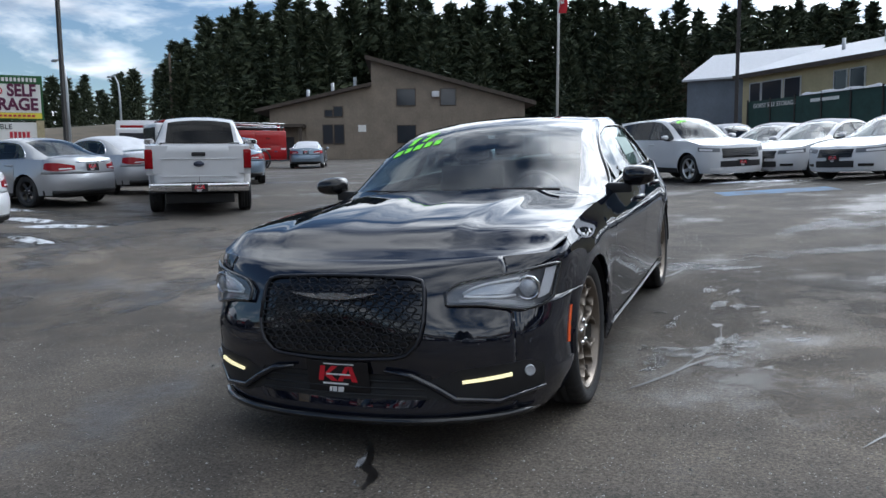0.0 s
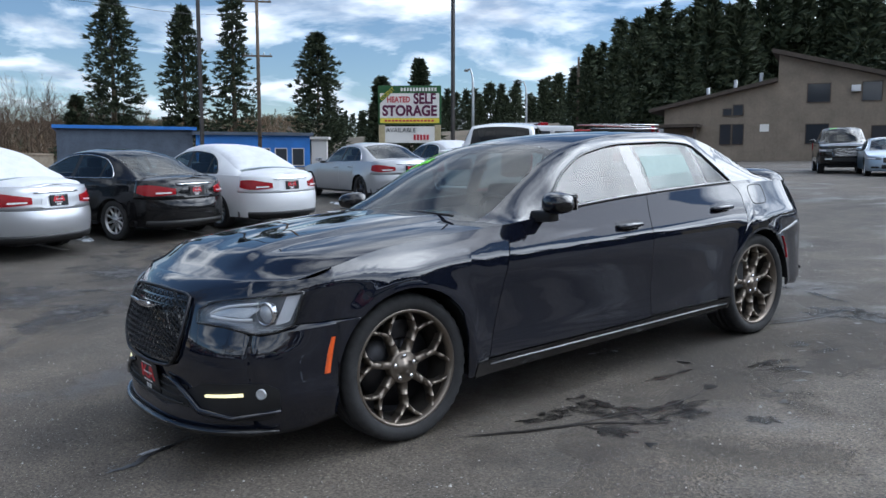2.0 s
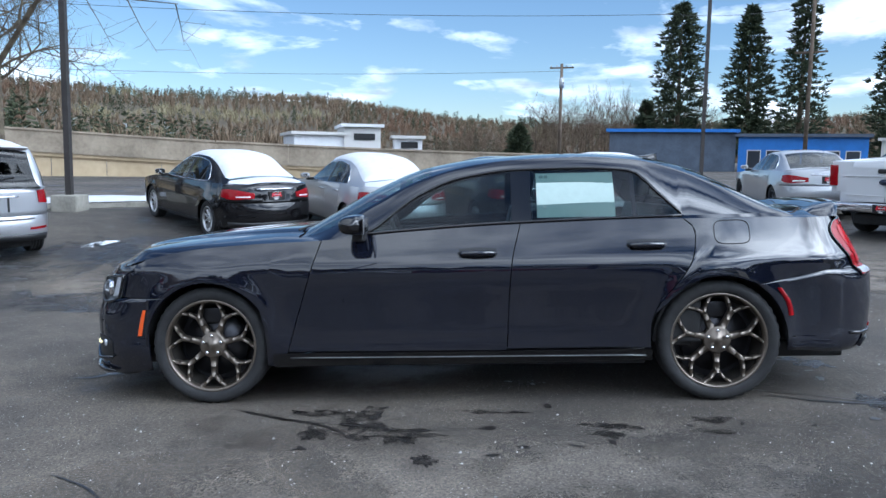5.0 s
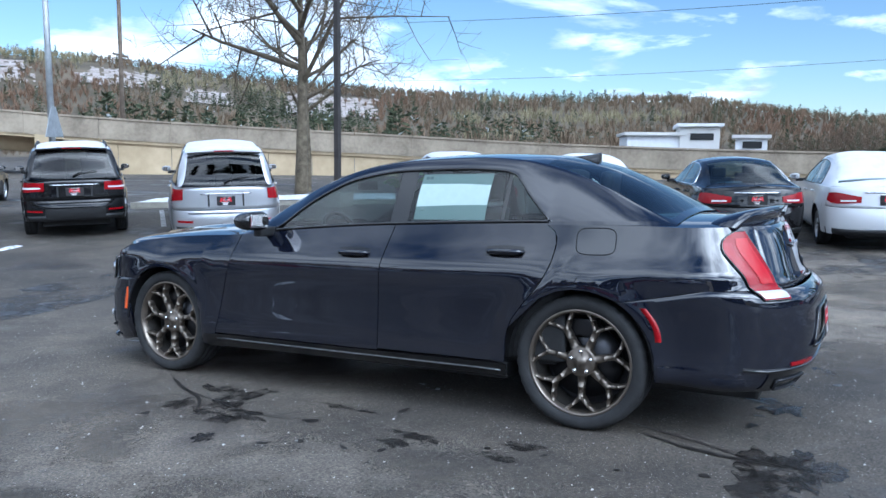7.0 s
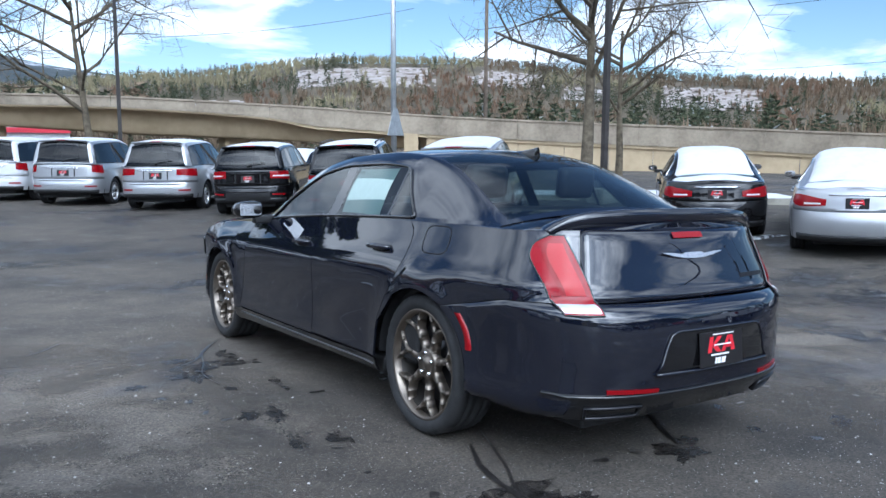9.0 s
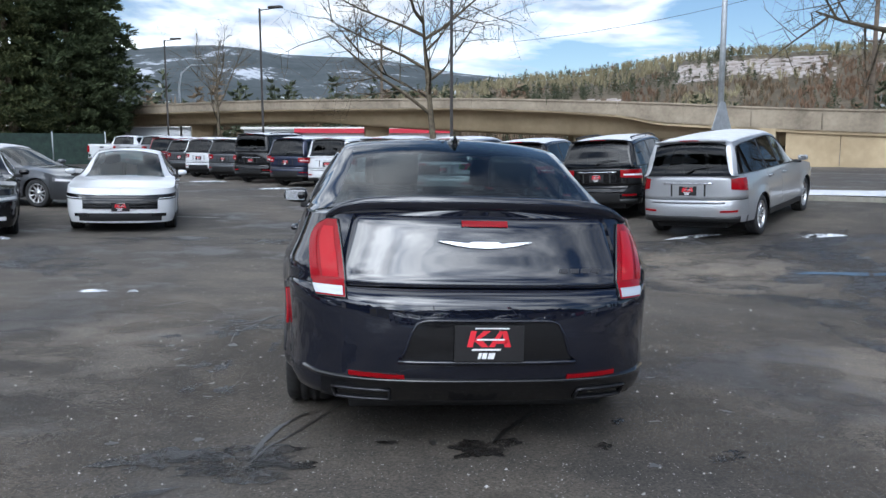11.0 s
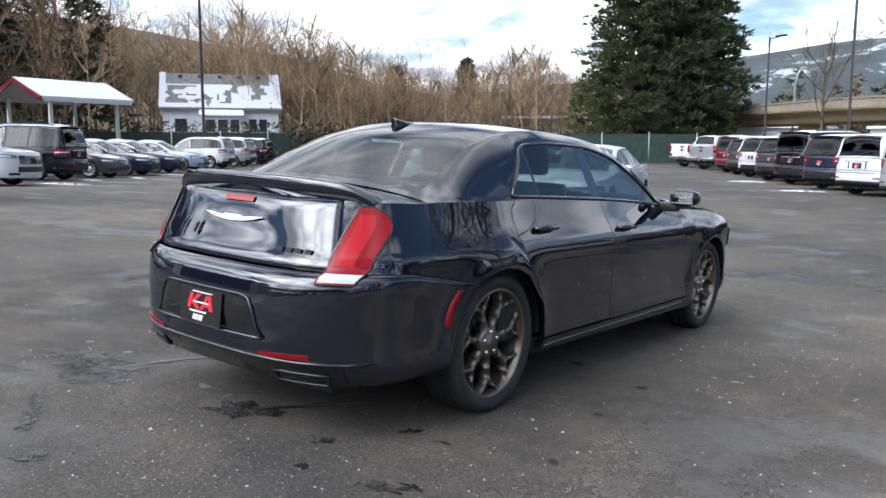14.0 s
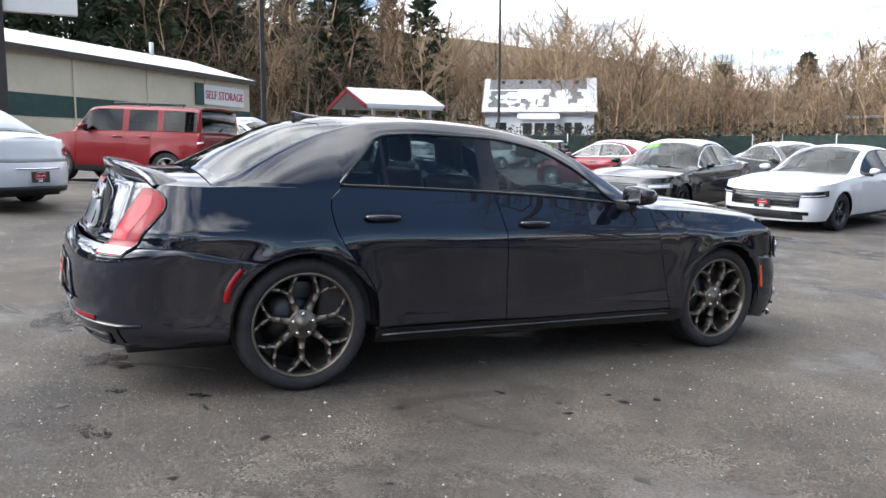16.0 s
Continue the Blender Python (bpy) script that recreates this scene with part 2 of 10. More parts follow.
# ---------------------------------------------------------------- mesh helpers
def part(name, bm, mat, parent=None, label="", smooth=True):
    """One bmesh as one object under its thing."""
    me = bpy.data.meshes.new(name)
    bm.normal_update()
    bm.to_mesh(me); bm.free()
    for f in me.polygons:
        f.use_smooth = smooth
    for mm in (mat if isinstance(mat, (list, tuple)) else [mat]):
        me.materials.append(mm)
    ob = new(name, me)
    if parent is not None:
        ob.parent = parent
    if label:
        ob["label"] = label
    return ob


def root(name, m, label, category, group="", kind=""):
    ob = new(name)
    ob.empty_display_size = 0.2
    ob.matrix_basis = m
    return tagged(ob, label, category, group, kind)


def grid_bm(rows, close_u=False, bm=None, mat=0, flip=False):
    """Faces over a grid of points."""
    bm = bm or bmesh.new()
    vs = [[bm.verts.new(p) for p in r] for r in rows]
    n = len(vs)
    for i in range(n if close_u else n - 1):
        a, b = vs[i], vs[(i + 1) % n]
        for j in range(len(a) - 1):
            q = (a[j], b[j], b[j + 1], a[j + 1])
            if flip:
                q = q[::-1]
            if (q[0].co - q[2].co).length < 1e-6:
                continue
            f = bm.faces.new(q)
            f.material_index = mat
    return bm


def box(bm, x0, x1, y0, y1, z0, z1, m=None, bevel=0.0, mat=0):
    vs = [bm.verts.new((x, y, z)) for x in (x0, x1) for y in (y0, y1) for z in (z0, z1)]
    fs = [bm.faces.new([vs[i] for i in q]) for q in ((0, 1, 3, 2), (4, 6, 7, 5), (0, 4, 5, 1), (2, 3, 7, 6), (0, 2, 6, 4), (1, 5, 7, 3))]
    for f in fs:
        f.material_index = mat
    if bevel:
        es = list({e for f in fs for e in f.edges})
        r = bmesh.ops.bevel(bm, geom=es, offset=bevel, segments=2, profile=0.6, affect="EDGES")
        vs = list({v for f in r["faces"] for v in f.verts} | {v for v in vs if v.is_valid})
    if m is not None:
        bmesh.ops.transform(bm, matrix=m, verts=vs)
    return bm


def tube(bm, path, radius, sides=8, mat=0, caps=True):
    """A round bar along a path; radius may be one number or one a point."""
    pts = [Vector(p) for p in path]
    rad = radius if isinstance(radius, (list, tuple)) else [radius] * len(pts)
    rings, side = [], None
    for i, p in enumerate(pts):
        d = (pts[min(i + 1, len(pts) - 1)] - pts[max(i - 1, 0)]).normalized()
        if side is None:
            side = d.orthogonal().normalized()
        side = (side - d * side.dot(d)).normalized()
        up = d.cross(side)
        rings.append([bm.verts.new(p + (side * math.cos(2 * math.pi * k / sides) + up * math.sin(2 * math.pi * k / sides)) * rad[i]) for k in range(sides)])
    for a, b in zip(rings, rings[1:]):
        for k in range(sides):
            f = bm.faces.new((a[k], a[(k + 1) % sides], b[(k + 1) % sides], b[k]))
            f.material_index = mat
    if caps:
        for r in (rings[0][::-1], rings[-1]):
            f = bm.faces.new(r); f.material_index = mat
    return bm


def lathe(bm, profile, sides=48, axis="x", mat=0):
    """A profile of (offset along the axis, radius) turned round the axis."""
    rows = []
    for k in range(sides):
        a = 2 * math.pi * k / sides
        rows.append([(o, r * math.cos(a), r * math.sin(a)) if axis == "x" else (r * math.cos(a), r * math.sin(a), o) for o, r in profile])
    return grid_bm(rows, True, bm, mat)


def prism(bm, outline, m, depth, mat=0):
    """A flat outline (2D, counter-clockwise) raised by depth along its z, laid by m."""
    a = [bm.verts.new(m @ Vector((x, y, depth))) for x, y in outline]
    b = [bm.verts.new(m @ Vector((x, y, 0))) for x, y in outline]
    bm.faces.new(a).material_index = mat
    bm.faces.new(b[::-1]).material_index = mat
    for i in range(len(a)):
        j = (i + 1) % len(a)
        bm.faces.new((a[i], b[i], b[j], a[j])).material_index = mat
    return bm


def curve(*pts):
    """A smooth curve through points (x, y), with no overshoot."""
    xs, ys = [p[0] for p in pts], [p[1] for p in pts]
    n = len(xs)
    h = [xs[i + 1] - xs[i] for i in range(n - 1)]
    d = [(ys[i + 1] - ys[i]) / h[i] for i in range(n - 1)]
    ms = [d[0]] + [0 if d[i - 1] * d[i] <= 0 else 2 * d[i - 1] * d[i] / (d[i - 1] + d[i]) for i in range(1, n - 1)] + [d[-1]]

    def f(x):
        if x <= xs[0]:
            return ys[0]
        if x >= xs[-1]:
            return ys[-1]
        i = max(k for k in range(n - 1) if xs[k] <= x)
        t = (x - xs[i]) / h[i]
        return (2 * t**3 - 3 * t**2 + 1) * ys[i] + (t**3 - 2 * t**2 + t) * h[i] * ms[i] + (3 * t**2 - 2 * t**3) * ys[i + 1] + (t**3 - t**2) * h[i] * ms[i + 1]
    return f


# ---------------------------------------------------------------- the lie of the land
TILT = Matrix(((0.99949, -0.00063, -0.03199), (-0.00063, 0.99923, -0.03929), (0.03199, 0.03929, 0.99872)))


def ramp(x, w=1.2, most=25.0):
    return min(w * (math.log1p(math.exp(-abs(x / w))) + max(x / w, 0)), most)


def ground_z(x, y):
    """Height of the lot: it falls to a shallow low line by the car's front and is near level beyond."""
    a = (-0.0158 + 0.0362 * ramp(x) - 0.0365 * ramp(-x) + 0.039 * ramp(y) - 0.0355 * ramp(-y) - 0.00162 * ramp(x) * ramp(-y) - 0.00119 * ramp(-x) * ramp(y)
         + 0.00436 * ramp(-x) * ramp(-y) + 0.014 * ramp(x - 5) + 0.0038 * ramp(y - 5) + 0.0812 * ramp(-x - 5) + 0.0393 * ramp(-y - 5))
    p = 0.0320 * x + 0.0393 * y
    r = math.hypot(x, y)
    t = min(max((r - 3.2) / 4.0, 0), 1)
    t = t * t * (3 - 2 * t)
    far = min(max((r - 11) / 9, 0), 1)
    far = far * far * (3 - 2 * far)
    level = 0.25 + 0.022 * min(max(y, -12.0), 60.0) + 0.010 * min(max(x, 0.0), 15.0)
    return (p * (1 - t) + a * t) * (1 - far) + level * far


def stand(x, y, deg, wheelbase=2.8, track=1.6):
    """The pose of a car on the lot: its own front is -y; deg turns it from there, seen from above."""
    c, s = math.cos(radians(deg)), math.sin(radians(deg))
    fwd, left = Vector((s, -c, 0)), Vector((c, s, 0))
    h = {}
    for i in (-1, 1):
        for j in (-1, 1):
            q = Vector((x, y, 0)) + fwd * (i * wheelbase / 2) + left * (j * track / 2)
            h[i, j] = ground_z(q.x, q.y)
    f = (fwd * wheelbase + Vector((0, 0, (h[1, 1] + h[1, -1] - h[-1, 1] - h[-1, -1]) / 2))).normalized()
    l = (left * track + Vector((0, 0, (h[1, 1] + h[-1, 1] - h[1, -1] - h[-1, -1]) / 2))).normalized()
    u = l.cross(-f).normalized()
    m = Matrix((l, -f, u)).transposed().to_4x4()
    m.translation = Vector((x, y, sum(h.values()) / 4))
    return m


# ---------------------------------------------------------------- cars
class Shape:
    """The skin of a car. Its front is -y. A place on the skin is (s, z): on the flank s is y; the last metre of s at each end turns round the corner
    to the middle of the nose or tail."""

    def __init__(self, half, y_front, y_rear, ysf, ysr, nose_n, tail_n, wheel_f, wheel_r, wheel_z, arch, flare, in_side, in_front, in_rear, sill, top, taper_f=0.06, taper_r=0.10):
        self.half, self.y_front, self.y_rear, self.ysf, self.ysr, self.nose_n, self.tail_n = half, y_front, y_rear, ysf, ysr, nose_n, tail_n
        self.wheel_f, self.wheel_r, self.wheel_z, self.arch, self.flare = wheel_f, wheel_r, wheel_z, arch, flare
        self.taper_f, self.taper_r = taper_f, taper_r
        self.in_side, self.in_front, self.in_rear, self.sill, self.top = in_side, in_front, in_rear, sill, top

    def plan(self, s, z=0.6):
        def w(q):
            return self.half - 0.004 * min(q * q, 3.0) - self.taper_r * max(0.0, q - self.wheel_r + 0.15) ** 2 - self.taper_f * max(0.0, self.wheel_f - q) ** 2
        if s < self.ysf:
            t, sign, y0, dep, n = max(s - self.ysf + 1, 0.0), 1, self.y_front, self.ysf - self.y_front, self.nose_n(z) if callable(self.nose_n) else self.nose_n
        elif s > self.ysr:
            t, sign, y0, dep, n = max(self.ysr + 1 - s, 0.0), -1, self.y_rear, self.y_rear - self.ysr, self.tail_n(z) if callable(self.tail_n) else self.tail_n
        else:
            return Vector((w(s), s)), 0.0
        t = min(t, 1.0)
        a = math.pi / 2 * t**1.5 / (t**1.5 + (1 - t) ** 1.5)
        y = y0 + sign * dep * (1 - max(math.cos(a), 0.0) ** (2 / n))
        return Vector((w(y) * math.sin(a) ** (2 / n), y)), math.cos(a) ** 2

    def wrap(self, s, z, out=0.0):
        """The place on the left flank at (s, z), pushed outwards by out."""
        p, c = self.plan(s, z)
        e = 0.004
        t = (self.plan(min(s + e, self.ysr + 1), z)[0] - self.plan(max(s - e, self.ysf - 1), z)[0])
        nrm = Vector((t.y, -t.x)).normalized() if t.length > 1e-9 else Vector((0, -1 if s < 0 else 1))
        if nrm.x < -0.01:
            nrm = -nrm
        d_side = self.in_side(z)
        d_end = self.in_front(z) if s < 0 else self.in_rear(z)
        d = d_side * (1 - c) + d_end * c
        if self.ysf <= s <= self.ysr:
            for yw in (self.wheel_f, self.wheel_r):
                r = math.hypot(s - yw, z - self.wheel_z)
                d -= self.flare * math.exp(-(((r - self.arch) / 0.075) ** 2))
        q = p - nrm * (d - out)
        return Vector((max(q.x, 0.0), q.y, z))

    def low(self, s):
        z = self.sill(s)
        for yw in (self.wheel_f, self.wheel_r):
            if abs(s - yw) < self.arch:
                z = max(z, self.wheel_z + math.sqrt(self.arch**2 - (s - yw) ** 2))
        return z

    def s_at(self, x, front=True, z=0.6):
        """The s at which the nose or tail is x from the middle line."""
        lo, hi = (self.ysf - 1, self.ysf) if front else (self.ysr + 1, self.ysr)
        for _ in range(30):
            m = (lo + hi) / 2
            if self.wrap(m, z).x < x:
                lo = m
            else:
                hi = m
        return (lo + hi) / 2


def mirrored(p, sx):
    return Vector((p[0] * sx, p[1], p[2]))


def skin(sh, columns, sx, rows=14, bottom=None, top=None, out=0.0, hem=0.012, warp=None, bm=None, mat=0):
    """A piece of the skin from column to column of s, from its lower to its upper edge, with its edge turned in."""
    bottom, top = bottom or sh.low, top or sh.top
    g = []
    for s in columns:
        def sz(z, s=s):
            return s + (warp(s, z) if warp else 0)
        z0 = bottom(s)
        for _ in range(4):
            z0 = bottom(sz(z0))
        z1 = top(s)
        for _ in range(3):
            z1 = top(sz(z1))
        g.append([(sz(z0 + (z1 - z0) * k / rows), z0 + (z1 - z0) * k / rows) for k in range(rows + 1)])

    def at(q, o):
        return mirrored(sh.wrap(q[0], q[1], o), sx)
    bm = grid_bm([[at(q, out) for q in c] for c in g], bm=bm, mat=mat, flip=(sx < 0))
    if hem:
        edges = [[c[0] for c in g], [c[-1] for c in g][::-1]]
        if sh.ysf - 0.99 < columns[0] < sh.ysr + 0.99:
            edges.append(g[0][::-1])
        if sh.ysf - 0.99 < columns[-1] < sh.ysr + 0.99:
            edges.append(g[-1])
        for e in edges:
            grid_bm([[at(q, out - hem), at(q, out)] for q in e], bm=bm, mat=mat, flip=(sx < 0))
    return bm


def patch(sh, lo, hi, sx, n=10, rows=4, out=0.006, hem=0.01, bm=None, mat=0):
    """A lamp, badge or strip laid on the skin: lo and hi are its lower and upper edge as points (s, z)."""
    a, b = curve(*lo), curve(*hi)
    s0, s1 = max(lo[0][0], hi[0][0]), min(lo[-1][0], hi[-1][0])
    cols = [s0 + (s1 - s0) * k / n for k in range(n + 1)]
    return skin(sh, cols, sx, rows, a, b, out, hem, bm=bm, mat=mat)


def span(a, b, n):
    return [a + (b - a) * k / n for k in range(n + 1)]


def arch_span(a, b, yw, r):
    """Columns from a to b, close together at the rim of a wheel arch."""
    inner = [yw - r * math.cos(math.pi * k / 18) for k in range(19)]
    inner[0], inner[-1] = inner[0] + 0.0005, inner[-1] - 0.0005
    left = span(a, yw - r - 0.001, max(2, int((yw - r - a) / 0.06))) if yw - r > a else []
    right = span(yw + r + 0.001, b, max(2, int((b - yw - r) / 0.06))) if yw + r < b else []
    return sorted({a, b} | {s for s in left + inner + right if a + 0.004 < s < b - 0.004})


def lid(sh, columns, centre, bow=0.0, steps=10, crease=None, inset=0.0):
    """A bonnet or boot lid between the two flanks' upper edges; centre(y) is its height in the middle."""
    rows = []
    for s in columns:
        e = sh.wrap(s, sh.top(s))
        if inset:
            e = Vector((max(e.x - inset, 0), e.y, e.z))
        r = []
        for k in range(-steps, steps + 1):
            f = k / steps
            h = 1 - abs(f) ** 2.4
            z = e.z + (centre(e.y) - e.z) * h
            if crease:
                z += crease(f * e.x, e.y) * min(1.0, h * 4)
            r.append(Vector((f * e.x, e.y - bow * (1 - f * f), z)))
        rows.append(r)
    return rows


def wheel(parent, pos, sx, r, width, rim, style, mat_rim, brake=True, near=False):
    """A road wheel: tyre, rim barrel with spokes, and the brake behind them. The axle is x; sx is the side that shows."""
    w = new("wheel")
    w.parent = parent
    w.matrix_basis = Matrix.Translation(pos) @ Matrix.Rotation(0 if sx > 0 else math.pi, 4, "Z")
    h, rr = width / 2, rim
    bm = bmesh.new()
    prof = [(-h * 0.80, rr), (-h * 0.96, rr + (r - rr) * 0.35), (-h, rr + (r - rr) * 0.6), (-h * 0.93, r - 0.014), (-h * 0.80, r - 0.003), (-h * 0.45, r), (-h * 0.43, r - 0.008), (-h * 0.37, r - 0.008),
            (-h * 0.35, r), (-0.012, r), (-0.010, r - 0.008), (0.010, r - 0.008), (0.012, r), (h * 0.35, r), (h * 0.37, r - 0.008), (h * 0.43, r - 0.008), (h * 0.45, r), (h * 0.80, r - 0.003), (h * 0.93, r - 0.014),
            (h, rr + (r - rr) * 0.6), (h * 0.97, rr + (r - rr) * 0.3), (h * 0.90, rr + 0.006), (h * 0.78, rr - 0.004)]
    # every third slice is a groove across the shoulders
    rows = []
    slices = 120 if near else 36
    for k in range(slices):
        a, cut = 2 * math.pi * k / slices, 0.007 if near and k % 3 == 0 else 0.0
        rows.append([(o, (q - (cut if abs(o) > h * 0.5 and q > r - 0.02 else 0)) * math.cos(a), (q - (cut if abs(o) > h * 0.5 and q > r - 0.02 else 0)) * math.sin(a)) for o, q in prof])
    grid_bm(rows, True, bm)
    part("tyre", bm, M_RUBBER, w)
    face = h * 0.62
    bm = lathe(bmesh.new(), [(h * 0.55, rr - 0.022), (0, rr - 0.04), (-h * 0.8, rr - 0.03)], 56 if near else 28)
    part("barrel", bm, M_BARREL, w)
    bm = bmesh.new()
    lathe(bm, [(h * 0.86, rr + 0.004), (h * 0.90, rr - 0.004), (h * 0.84, rr - 0.012), (h * 0.55, rr - 0.020)], 56 if near else 28)
    hub = 0.080 if style == "fork" else 0.068
    lathe(bm, [(face - 0.05, hub), (face - 0.004, hub), (face, hub - 0.008), (face - 0.006, 0.034), (face + 0.006, 0.031), (face + 0.008, 0.0)], 32)

    def bar(p0, p1, w0, w1, z0, z1, t=0.03):
        """A tapered spoke between two places (radius, angle) on the wheel's face."""
        q = [Vector((0, p[0] * math.cos(p[1]), p[0] * math.sin(p[1]))) for p in (p0, p1)]
        d = (q[1] - q[0]).normalized()
        sd = Vector((1, 0, 0)).cross(d)
        v = []
        for qq, ww, zz in ((q[0], w0, z0), (q[1], w1, z1)):
            v.append([bm.verts.new(qq + sd * a + Vector((b, 0, 0))) for a, b in ((-ww, zz - t), (-ww, zz - 0.006), (-ww * 0.45, zz), (ww * 0.45, zz), (ww, zz - 0.006), (ww, zz - t))])
        for i in range(5):
            bm.faces.new((v[0][i], v[1][i], v[1][i + 1], v[0][i + 1]))
        bm.faces.new(v[0][::-1]); bm.faces.new(v[1])
    n = {"fork": 7, "five": 5, "ten": 10}[style]
    for k in range(n):
        a = 2 * math.pi * k / n + math.pi / 2 * (-1)
        if style == "fork":
            m = rr * 0.68
            bar((hub - 0.012, a), (m * 0.72, a), 0.0215, 0.0145, face - 0.004, face + 0.002, 0.05)
            bar((m * 0.72 - 0.004, a), (m + 0.006, a), 0.0145, 0.0150, face + 0.002, face + 0.008, 0.05)
            for sg in (1, -1):
                bar((m - 0.004, a + sg * 0.02), (rr * 0.83, a + sg * 0.175), 0.0105, 0.0085, face + 0.007, face + 0.012, 0.05)
                bar((rr * 0.825, a + sg * 0.172), (rr - 0.006, a + sg * 0.315), 0.0085, 0.0095, face + 0.012, face + 0.016, 0.05)
        elif style == "five":
            bar((hub - 0.012, a), (rr - 0.008, a + 0.10), 0.030, 0.018, face - 0.004, face + 0.004)
            bar((hub - 0.012, a), (rr - 0.008, a - 0.10), 0.030, 0.018, face - 0.004, face + 0.004)
        else:
            bar((hub - 0.012, a), (rr - 0.008, a), 0.020, 0.014, face - 0.004, face + 0.006)
    bm.normal_update()
    part("rim", bm, mat_rim, w, smooth=True)
    nut = None
    for k in range(5):
        a = 2 * math.pi * k / 5 + math.pi / 2
        if nut is None:
            nut = part("lug_nut", tube(bmesh.new(), [(face - 0.012, 0, 0), (face + 0.012, 0, 0)], 0.0105 if style == "fork" else 0.0078, 8), M_CHROME, w)
            one = nut
        else:
            one = new("lug_nut", nut.data)
            one.parent = w
        one.matrix_basis = Matrix.Translation((0, 0.057 * math.cos(a), 0.057 * math.sin(a)))
    if brake:
        bm = bmesh.new()
        lathe(bm, [(0.0, 0.02), (0.0, rr * 0.72), (-0.025, rr * 0.72), (-0.025, 0.02)], 32)
        box(bm, -0.06, 0.02, -0.07, 0.07, rr * 0.45, rr * 0.80, bevel=0.01)
        lathe(bm, [(-h * 0.5, 0.02), (-h * 0.5, rr - 0.035)], 32)
        part("brake", bm, M_DARKALLOY, w)
    return w


def cabin_skin(sh, g):
    """The points of roof, pillars and glass: stations along y, each from the left belt over the roof to the right belt.
    Place 1 to 2 of a station is side glass, 3 the roof rail, 4 the inner edge of rail or pillar."""
    st = []
    for y in g["ys"]:
        base = sh.wrap(y, sh.top(y), -0.012)
        xr, zr, zc = g["rail_x"](y), max(g["rail_z"](y), base.z + 0.004), max(g["centre"](y), base.z + 0.006)
        z0, z1 = g["glass0"](y), g["glass1"](y)
        z0 = min(max(z0, base.z + 0.002), zr - 0.001)
        z1 = min(max(z1, z0 + 0.001), zr - 0.0005)

        def sidep(z):
            t = (z - base.z) / max(zr - base.z, 1e-4)
            return Vector((base.x + (xr - base.x) * t + 0.022 * math.sin(math.pi * t) * min(1, (zr - base.z) / 0.2), y, z))
        c = [sidep(base.z), sidep(z0), sidep(z1), Vector((xr, y, zr))]
        inner = g.get("pillar", 0.05)
        n = 7
        for k in range(n + 1):
            f = 1 - k / n
            x = (xr - inner) * f
            zz = zr + (zc - zr) * (1 - (x / xr) ** 2.3)
            c.append(Vector((x, y, zz)))
        st.append(c + [mirrored(p, -1) for p in c[-2::-1]])
    return st


def cabin(sh, g, thing, paint_mat, glass, rear_glass, roof_mat=None, trim=M_TRIM):
    """Roof with pillars, windscreen, rear window and side windows, each a part."""
    st = cabin_skin(sh, g)
    ys, n = g["ys"], len(st[0])
    jobs = {}

    def put(name, mat, i, j):
        jobs.setdefault((name, mat), []).append((i, j))
    for i in range(len(ys) - 1):
        y = (ys[i] + ys[i + 1]) / 2
        for j in range(n - 1):
            jj = j if j < n // 2 else n - 2 - j
            left = j < n // 2
            if jj == 1 and g["dlo"][0] < y < g["dlo"][1]:
                for k, (a, b, what) in enumerate(g["panes"]):
                    if a <= y < b:
                        if what == "post":
                            put(f"pillar_trim|{k}{left}", trim, i, j)
                        else:
                            put(f"{what}|{'L' if left else 'R'}", glass if k < g.get("front_panes", 1) else rear_glass, i, j)
                        break
                else:
                    put("roof", roof_mat or paint_mat, i, j)
            elif jj >= 4 and g["screen"][0] <= y < g["screen"][1]:
                put("windscreen", glass, i, j)
            elif jj >= 4 and g["back"][0] <= y < g["back"][1]:
                put("rear_window", rear_glass, i, j)
            else:
                put("roof", roof_mat or paint_mat, i, j)
    for (name, mat), cells in jobs.items():
        bm = bmesh.new()
        vmap = {}

        def vert(i, j):
            if (i, j) not in vmap:
                vmap[i, j] = bm.verts.new(st[i][j])
            return vmap[i, j]
        for i, j in cells:
            q = (vert(i, j), vert(i, j + 1), vert(i + 1, j + 1), vert(i + 1, j))
            try:
                bm.faces.new(q)
            except ValueError:
                pass
        bmesh.ops.dissolve_degenerate(bm, dist=1e-5, edges=bm.edges)
        ob = part(name.split("|")[0], bm, mat, thing)
        if "window" in name or "pane" in name or name == "windscreen":
            ob.visible_shadow = False
    return st


def side_moulding(sh, g, sx, y0, y1, r, lower=True):
    """A slim bar round the side glass."""
    low = [(y, g["glass0"](y)) for y in span(y0, y1, 30)]
    up = [(y, g["glass1"](y)) for y in span(y1, y0, 40)]
    pts = []
    for y, z in (low + up if lower else up):
        b = sh.wrap(y, sh.top(y), -0.012)
        zr = max(g["rail_z"](y), b.z + 0.004)
        t = min(max((z - b.z) / (zr - b.z), 0), 1)
        pts.append(Vector((sx * (b.x + (g["rail_x"](y) - b.x) * t + 0.022 * math.sin(math.pi * t) * min(1, (zr - b.z) / 0.2) + 0.003), y, max(z, b.z))))
    return tube(bmesh.new(), pts + [pts[0]] if lower else pts, r, 6, caps=not lower)


def ribbon(points, normals, width):
    """A narrow strip along points, lying across the normals."""
    rows = []
    for i, p in enumerate(points):
        d = (points[min(i + 1, len(points) - 1)] - points[max(i - 1, 0)]).normalized()
        s = d.cross(normals[i]).normalized() * width / 2
        rows.append([p - s, p + s])
    return grid_bm(rows)


